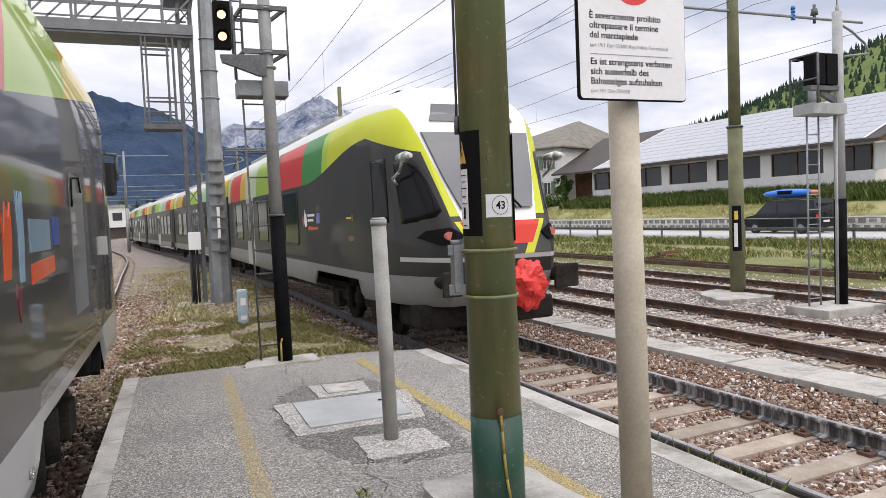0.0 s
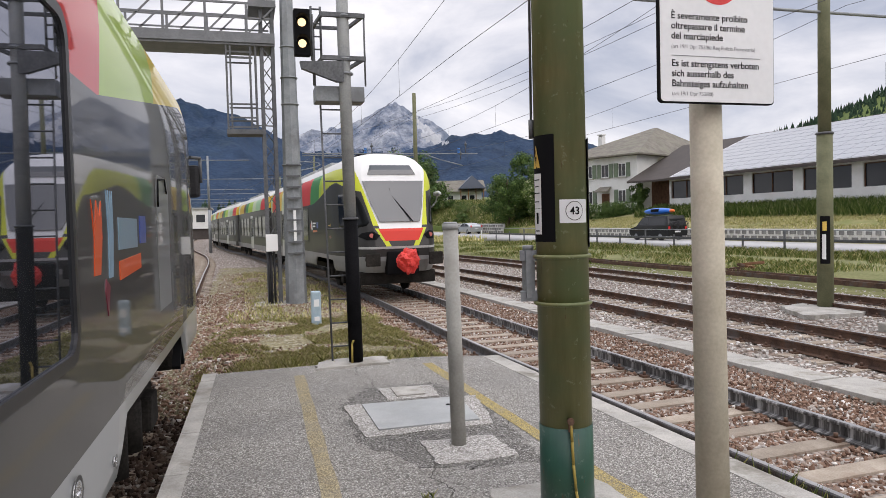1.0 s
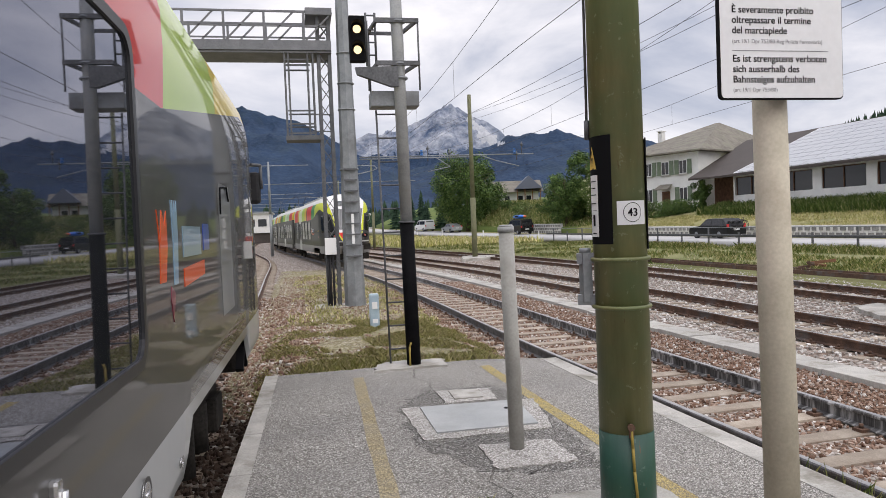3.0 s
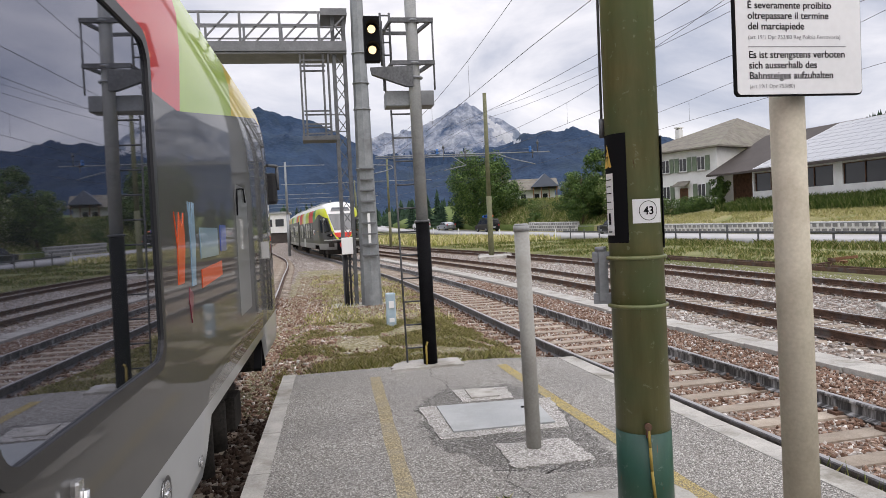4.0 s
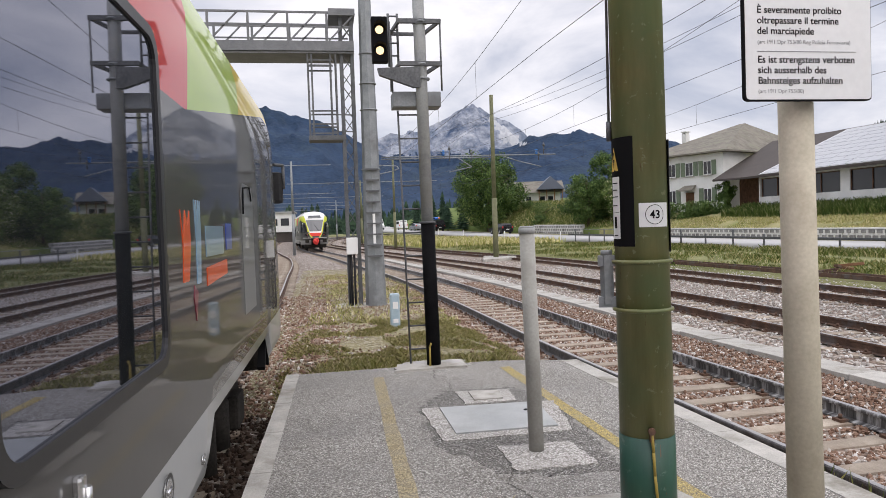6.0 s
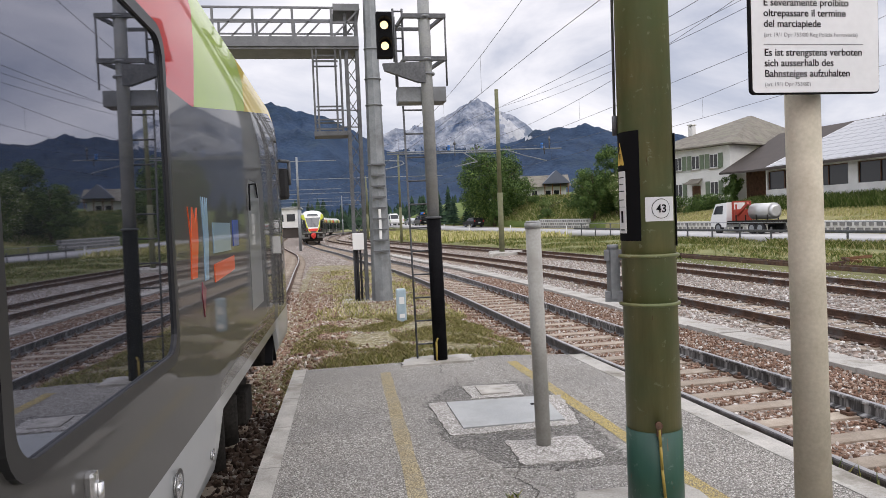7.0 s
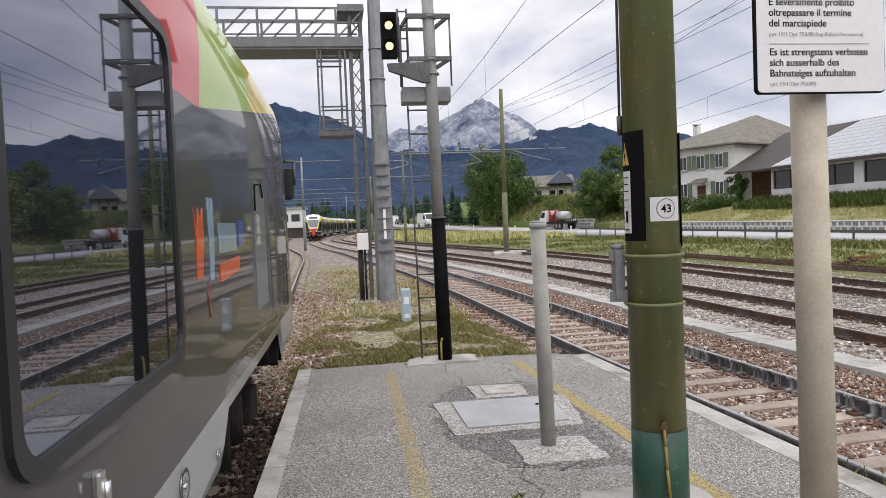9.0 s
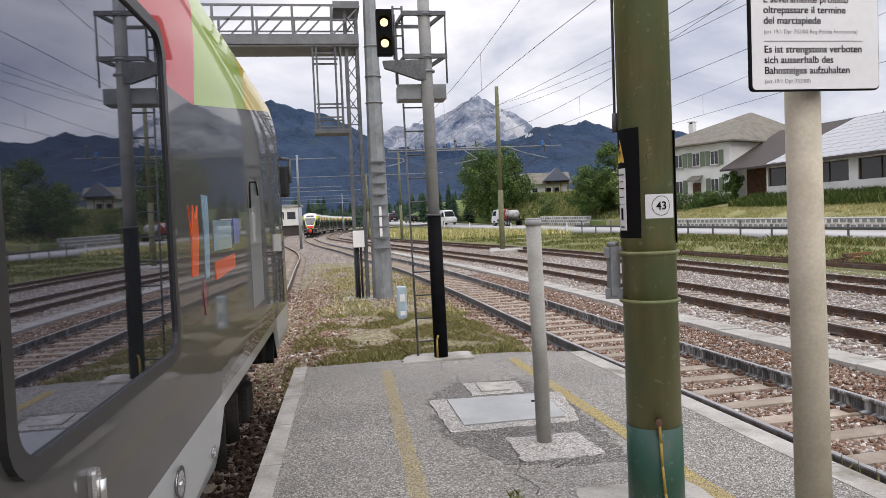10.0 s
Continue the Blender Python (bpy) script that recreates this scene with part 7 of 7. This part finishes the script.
overhead(MAIN, "catenary and contact wire over the main track")
overhead(SECOND, "catenary and contact wire over the second track")
overhead(THIRD, "catenary and contact wire over the third track")
feed = thing("feeder_line", "bare feeder wires strung between poles", "overhead wire")
for z, dx in ((8.0, 0.3), (7.4, -0.4), (6.75, -3.4)):
    b = bmesh.new()
    pts = [Vector((13.5 + dx, -20, z)), Vector((12.42 + dx, 12.56, z)), Vector((10.75 + dx, 43.2, z + 0.8)), Vector((7.4 + dx, 73, z + 0.6)), Vector((5.6 + dx, 104, z + 0.5))]
    for p, q in zip(pts, pts[1:]):
        for k in range(8):
            f0, f1 = k / 8, (k + 1) / 8
            sag = lambda f: Vector((0, 0, -1.6 * f * (1 - f)))
            bar(b, p.lerp(q, f0) + sag(f0), p.lerp(q, f1) + sag(f1), 0.008, None, 5)
    part("wire", b, M["wire"], feed)

# ---- signal beside the third track ----
sig = thing("signal_mast", "grey signal mast with black sleeve, seen from behind", "signal")
SX, SYY = 11.95, 9.5
b = bmesh.new()
bar(b, (SX, SYY, 1.6), (SX - 0.02, SYY, 5.16), 0.10, 0.088, 24)
bar(b, (SX - 0.02, SYY, 5.16), (SX - 0.02, SYY, 5.28), 0.03, 0.03, 10)
bar(b, (SX - 0.02, SYY, 5.28), (SX - 0.02, SYY, 5.75), 0.012, 0.012, 8)
bar(b, (SX - 0.14, SYY - 0.03, -0.38), (SX - 0.12, SYY - 0.03, 3.3), 0.028, 0.028, 12)
part("mast_tube", b, M["mast"], sig)
b = bmesh.new()
bar(b, (SX, SYY, -0.4), (SX, SYY, 1.66), 0.115, 0.112, 24)
part("sleeve", b, M["black"], sig)
b = bmesh.new()
box(b, SX - 0.95, SX - 0.1, SYY - 0.25, SYY + 0.2, 3.22, 3.42, 0.01)
part("platform_box", b, M["mast"], sig)
b = bmesh.new()
box(b, SX - 0.85, SX - 0.12, SYY - 0.1, SYY + 0.05, 3.68, 3.76)
beam(b, (SX - 0.5, SYY, 3.66), (SX, SYY, 3.45), 0.08, 0.1)
part("bracket_arm", b, M["galv_dark"], sig)
for x in (SX - 0.62, SX - 0.3):
    b = bmesh.new()
    box(b, x - 0.14, x + 0.14, SYY - 0.12, SYY + 0.12, 3.78, 4.35, 0.01)
    h = part("signal_head", b, M["black_flat"], sig)
    b = bmesh.new()
    vs = [b.verts.new(p) for p in ((x - 0.14, SYY + 0.12, 4.35), (x + 0.14, SYY + 0.12, 4.35), (x + 0.1, SYY + 0.45, 4.3), (x - 0.1, SYY + 0.45, 4.3))]
    b.faces.new(vs)
    part("hood", b, M["black_flat"], h)
b = bmesh.new()
for x in (SX - 0.9, SX - 0.88):
    for y in (SYY - 0.3, SYY + 0.3):
        bar(b, (x, y, 3.4), (x, y, 4.3), 0.015, None, 8)
for z in (3.85, 4.3):
    bar(b, (SX - 0.9, SYY - 0.3, z), (SX - 0.9, SYY + 0.3, z), 0.015, None, 8)
    bar(b, (SX - 0.9, SYY + 0.3, z), (SX - 0.1, SYY + 0.3, z), 0.015, None, 8)
part("service_rail", b, M["galv_dark"], sig)
b = bmesh.new()
for x in (SX - 0.72, SX - 0.42):
    bar(b, (x, SYY + 0.1, -0.4), (x, SYY + 0.1, 3.25), 0.018, None, 8)
lad_b = part("ladder", b, M["galv"], sig)
for k in range(12):
    b = bmesh.new()
    bar(b, (SX - 0.72, SYY + 0.1, -0.2 + k * 0.28), (SX - 0.42, SYY + 0.1, -0.2 + k * 0.28), 0.012, None, 8)
    part("rung", b, M["galv"], lad_b)
b = bmesh.new()
box(b, SX - 0.95, SX + 0.55, SYY - 0.5, SYY + 0.45, -0.6, -0.34, 0.02)
part("footing", b, M["concrete"], sig)

# ---- cable trough, rusty heap, small lineside things ----
trough = thing("cable_trough", "row of grey concrete cable trough lids", "cable trough", kind="structure")
y = 0.0
while y < 48:
    c0, a0 = along(MAIN, y + 0.5)
    b = bmesh.new()
    w_ = 0.75 if 3.5 < y < 6.6 else 0.5
    box(b, -w_ / 2, w_ / 2, -0.49, 0.49, -0.08, 0.0, 0.008)
    o = part("lid", b, M["concrete"], trough)
    o.matrix_basis = Matrix.Translation((c0.x + 2.35 + (w_ - 0.5) / 2, y + 0.5, -0.40 + 0.006 * math.sin(y * 3))) @ Matrix.Rotation(-a0 + 0.01 * math.sin(y * 5), 4, "Z")
    y += 1.0
heap = thing("scrap_heap", "rusty rail ends and timbers heaped beside the track", "scrap")
rnd = random.Random(21)
for k in range(9):
    b = bmesh.new()
    box(b, -0.4, 0.4, -0.06, 0.06, -0.05, 0.05, 0.012)
    o = part("timber", b, M["rail_side"] if k % 2 else M["wood_warm"], heap)
    o.matrix_basis = Matrix.Translation((17.6 + rnd.uniform(-0.9, 0.9), 22.0 + rnd.uniform(-0.6, 0.6), -0.4 + 0.035 * k)) @ Euler((rnd.uniform(-0.1, 0.1), rnd.uniform(-0.15, 0.15), rnd.uniform(0, 3))).to_matrix().to_4x4()
b = bmesh.new()
for x in (16.4, 17.0):
    beam(b, (x, 12, -0.32), (x - 0.6, 34, -0.32), 0.07, 0.14)
part("spare_rail", b, M["rail_side"], heap, "rusty spare rails on the ground")
for k, (x, y) in enumerate(((30.0, 72), (27.5, 88), (24.2, 102), (20.5, 112))):
    m = thing("marker_post", "small white roadside marker post", "post", Matrix.Translation((ROAD(y) - 3.7, y, ROAD_Z(y) - 0.2)), "marker posts")
    b = bmesh.new()
    box(b, -0.06, 0.06, -0.06, 0.06, 0, 0.95, 0.02)
    part("post", b, M["white"], m)
b = bmesh.new()
lampost = thing("yard_lamp", "slim grey lamp post beside the tracks", "lamp post")
bar(b, (4.6, 66, -0.5), (4.6, 66, 4.6), 0.06, 0.05, 10)
part("post", b, M["olive_far"], lampost)
b = bmesh.new()
box(b, 4.35, 4.85, 65.9, 66.1, 4.5, 4.7, 0.04)
part("lamp_head", b, M["white"], lampost)

# ---- verge at the platform's end, stones and grass ----
def verge_z(x, y):
    z = float(np.interp(y, (8.3, 10.5, 15, 22, 40), (-0.03, -0.12, -0.34, -0.42, -0.5)))
    if x < -0.1:
        k = float(np.interp(y, (8.3, 10.0), (0, 1)))
        k = k + (1 - k) * float(np.interp(x, (-0.45, -0.1), (0, 1)))
        z = z * k + BED_Z * (1 - k)
    side = min(x + 1.15, 3.15 - x - (y - 8.3) * 0.0)
    return z * float(np.interp(side, (0.0, 0.9), (0, 1))) + BED_Z * float(np.interp(side, (0.0, 0.9), (1, 0))) + 0.025 * noise.noise(Vector((x * 1.7, y * 1.7, 0)))


bm = bmesh.new()
quad_sheet(bm, [[(x, y, verge_z(x, y)) for x in np.linspace(-1.2, 3.2, 23)] for y in np.arange(8.3, 40.1, 0.4)])
tagged(part("track_verge", bm, M["soil"]), "dry soil and grass between the diverging tracks", "verge", kind="structure")


def ico():
    b = bmesh.new()
    bmesh.ops.create_icosphere(b, subdivisions=1, radius=1.0)
    v = np.array([tuple(p.co) for p in b.verts])
    f = np.array([[q.index for q in p.verts] for p in b.faces])
    b.free()
    return v, f


STONE_V, STONE_F = ico()


def stones(name, label, pts, size, material, seed):
    rng = np.random.default_rng(seed)
    n = len(pts)
    s = size * rng.uniform(0.55, 1.35, (n, 1, 1))
    shape = STONE_V[None] * rng.uniform(0.5, 1.25, (n, 12, 1)) * s * rng.uniform(0.55, 1.25, (n, 1, 3))
    v = (shape + np.array(pts)[:, None, :]).reshape(-1, 3)
    f = (STONE_F[None] + (np.arange(n) * 12)[:, None, None]).reshape(-1, 3)
    me = bpy.data.meshes.new(name)
    me.vertices.add(len(v))
    me.vertices.foreach_set("co", v.ravel())
    me.loops.add(f.size)
    me.loops.foreach_set("vertex_index", f.ravel().astype(np.int32))
    me.polygons.add(len(f))
    me.polygons.foreach_set("loop_start", np.arange(0, f.size, 3, dtype=np.int32))
    me.update(calc_edges=True)
    me.shade_flat()
    me.materials.append(material)
    return tagged(new(name, me), label, "stones", kind="stuff")


rng = np.random.default_rng(77)


def scatter(n, x0, x1, y0, y1, z, keep=lambda x, y: True, power=1.0):
    out = []
    while len(out) < n:
        y = y0 + (y1 - y0) * rng.random() ** power
        x = rng.uniform(x0(y) if callable(x0) else x0, x1(y) if callable(x1) else x1)
        if keep(x, y):
            out.append((x, y, (z(x, y) if callable(z) else z) + rng.uniform(-0.012, 0.012)))
    return out


def bed(cx):
    """Ballast surface: level between the sleepers, a shoulder outside."""
    def z(x, y):
        d = abs(x - cx(y))
        return float(np.interp(d, (0, 0.6, 1.3, 1.9, 2.6), (-0.50, -0.49, -0.46, -0.47, -0.49)))
    return z


stones("ballast_stones", "loose brown ballast stones of the main track", scatter(34000, lambda y: plat_right(min(y, 8)) + 0.05 if y < 8.3 else MAIN(y) - 2.0, lambda y: MAIN(y) + 2.1, 1.0, 26, bed(MAIN), lambda x, y: abs(abs(x - MAIN(y)) - 0.7525) > 0.07 and (abs(x - MAIN(y)) > 1.2 or 0.15 < (y + 2) % 0.6 < 0.45), 1.35), 0.024, M["stone_tint"], 1)
stones("ballast_stones_far", "loose grey ballast stones between the outer tracks", scatter(14000, lambda y: MAIN(y) + 2.65, lambda y: THIRD(y) + 3.0, 3.0, 34, -0.485, lambda x, y: True, 1.2), 0.030, M["stone_pale"], 2)
# Stones in the gap: colour darkened for the train's shade as well as oil.
stones("siding_stones", "oily stones in the gap beside the platform, darkened for shade", scatter(5200, lambda y: SIDING(y) + 0.2, lambda y: plat_left(min(y, 8.3)) - 0.02, 1.0, 8.6, -0.5), 0.034, M["stone_oily_shaded"], 3)
stones("curve_stones", "loose pale brown stones beside the curving siding", scatter(5200, lambda y: SIDING(y) + 0.2, 0.2, 8.3, 24, lambda x, y: max(-0.48, verge_z(x, y)), lambda x, y: True, 1.2), 0.032, M["stone_tint"], 33)
stones("verge_stones", "pale stones scattered in the dry grass", scatter(12000, -0.9, 3.1, 8.6, 34, verge_z, lambda x, y: y > 14 or noise.noise(Vector((x * 0.9, y * 0.6, 5))) > -0.05, 1.1), 0.021, M["stone_tint"], 4)


def blades(name, label, pts, h0, h1, width, material, seed, lean=0.5):
    rng = np.random.default_rng(seed)
    n = len(pts)
    p = np.array(pts)
    h = rng.uniform(h0, h1, n)
    a = rng.uniform(0, math.tau, n)
    d = np.stack([np.cos(a), np.sin(a), np.zeros(n)], 1)
    side = np.stack([-np.sin(a), np.cos(a), np.zeros(n)], 1) * (width * rng.uniform(0.6, 1.4, n))[:, None]
    tip = p + d * (h * lean * rng.uniform(0.2, 1.0, n))[:, None] + np.array([0, 0, 1.0]) * h[:, None]
    mid = p + d * (h * 0.15)[:, None] + np.array([0, 0, 0.55]) * h[:, None]
    v = np.stack([p - side, p + side, mid + side * 0.8, tip, mid - side * 0.8], 1).reshape(-1, 3)
    me = bpy.data.meshes.new(name)
    me.vertices.add(len(v))
    me.vertices.foreach_set("co", v.ravel())
    me.loops.add(n * 5)
    me.loops.foreach_set("vertex_index", np.arange(n * 5, dtype=np.int32))
    me.polygons.add(n)
    me.polygons.foreach_set("loop_start", np.arange(0, n * 5, 5, dtype=np.int32))
    me.update(calc_edges=True)
    me.materials.append(material)
    return tagged(new(name, me), label, "grass", kind="stuff")


clump = lambda x, y: noise.noise(Vector((x * 1.1, y * 0.8, 1))) + 0.35 * noise.noise(Vector((x * 4, y * 4, 3))) > (-0.06 if x > 0.0 else 0.12)
blades("verge_grass", "short dry grass between the tracks", scatter(40000, -0.7, 3.1, 8.45, 15.5, verge_z, clump, 1.3), 0.010, 0.06, 0.0015, M["grass"], 5, 1.3)
blades("verge_grass_far", "thin dry grass farther between the tracks", scatter(6000, -0.4, 3.0, 15, 34, verge_z, clump), 0.03, 0.12, 0.006, M["grass"], 6, 0.9)
blades("platform_end_grass", "grass tufts along the platform's end", scatter(6000, -0.4, 3.0, 8.4, 9.1, verge_z, lambda x, y: abs(x - 1.2) > 0.42 or y > 8.6), 0.02, 0.11, 0.0022, M["grass"], 7, 0.8)
field = lambda x, y: BED_Z + 0.02 + max(0, ROAD_Z(y) + 0.2) * 0.3
blades("strip_grass", "tall weedy grass beside the road", scatter(42000, lambda y: THIRD(y) + 2.6, lambda y: ROAD(y) - 3.9, 6, 75, field, lambda x, y: noise.noise(Vector((x * 0.3, y * 0.25, 7))) + 0.4 * noise.noise(Vector((x * 1.5, y * 1.2, 2))) > 0.02, 1.2), 0.04, 0.28, 0.009, M["grass_green"], 8, 0.8)
blades("roadside_weeds", "lush weeds along the foot of the road fence", scatter(20000, lambda y: ROAD(y) - 7.5, lambda y: ROAD(y) - 4.0, 8, 62, field, lambda x, y: noise.noise(Vector((x * 0.4, y * 0.3, 17))) > -0.2), 0.12, 0.42, 0.010, M["grass_green"], 18, 0.7)
blades("strip_grass_far", "tall yellowish grass in the distance", scatter(14000, lambda y: THIRD(y) + 2.6, lambda y: ROAD(y) - 3.9, 70, 128, field), 0.3, 0.8, 0.05, M["grass"], 9, 0.5)
blades("bank_grass", "tall green grass on the bank before the warehouse", scatter(38000, lambda y: ROAD(y) + 8.6, lambda y: ROAD(y) + 11.6, 20, 63, lambda x, y: bank_z(x, y)), 0.2, 0.85, 0.016, M["grass_lush"], 10, 0.6)
blades("bank_hay", "dry mown stubble on the bank above the wall", scatter(22000, lambda y: ROAD(y) + 5.1, lambda y: ROAD(y) + 9.0, 20, 80, lambda x, y: bank_z(x, y), lambda x, y: noise.noise(Vector((x * 0.5, y * 0.3, 4))) > -0.25), 0.05, 0.22, 0.012, M["grass"], 15, 0.9)
blades("edge_weeds", "weeds along the platform's edge", scatter(500, lambda y: plat_right(y) + 0.02, lambda y: plat_right(y) + 0.3, 3.2, 4.6, -0.47, lambda x, y: noise.noise(Vector((x, y * 3, 0))) > 0.0), 0.15, 0.42, 0.006, M["grass_green"], 12, 0.6)
blades("crack_weeds", "small weeds in the platform's cracks", scatter(40, 0.98, 1.06, 3.95, 4.06, 0.0), 0.015, 0.05, 0.004, M["grass_green"], 13, 0.9)

blades("hillside_grass", "tall green grass and weeds on the bank below the trees", scatter(30000, lambda y: ROAD(y) + 5.2, lambda y: ROAD(y) + 17, 78, 128, lambda x, y: bank_z(x, y) - 0.05), 0.2, 0.7, 0.03, M["grass_green"], 14, 0.7)


# ---- motion ----
TRAIN_NOSE = ((0.0, 8.75), (0.5, 13.4), (1.0, 18.4), (1.5, 23.5), (2.0, 28.7), (2.5, 33.9), (3.0, 39.0), (4.5, 54.6), (5.5, 66.0), (7.0, 86.0), (8.5, 104.5), (10.0, 121.0))


def step_along(y, d):
    """The y at a distance d further along the main track."""
    left = d
    while left > 1e-6:
        s = min(1.0, left)
        slope = (MAIN(y + 0.5) - MAIN(y - 0.5))
        y += s / math.hypot(1, slope)
        left -= s
    return y


def train_rows():
    rows = [[] for _ in moving]
    for k in range(41):
        t = k * 0.25
        y = nose_at(t)
        for i, ln in enumerate(CAR_LEN):
            y1 = step_along(y, ln)
            a, b = Vector((MAIN(y), y)), Vector((MAIN(y1), y1))
            yaw = math.degrees(math.atan2(-(b.x - a.x), b.y - a.y))
            rows[i].append((t, pose(a.x, a.y, RAIL_Z, 0, 0, yaw)))
            y = step_along(y1, 0.4)
    return rows


nose_at = curve_through(TRAIN_NOSE)


def motions():
    for car, rows in zip(moving, train_rows()):
        walk(car, rows)
    for car, lane, places in TRAFFIC:
        at = curve_through(places)
        rows = []
        for k in range(41):
            t = k * 0.25
            y = at(t)
            ahead = math.copysign(1.0, -lane) * -1.0
            slope = ROAD(y + 0.5) - ROAD(y - 0.5)
            yaw = math.degrees(math.atan2(-slope, 1.0)) + (0 if ahead > 0 else 180)
            rows.append((t, pose(ROAD(y) + lane, y, ROAD_Z(y) + 0.005, 0, 0, yaw)))
        walk(car, rows)


motions()
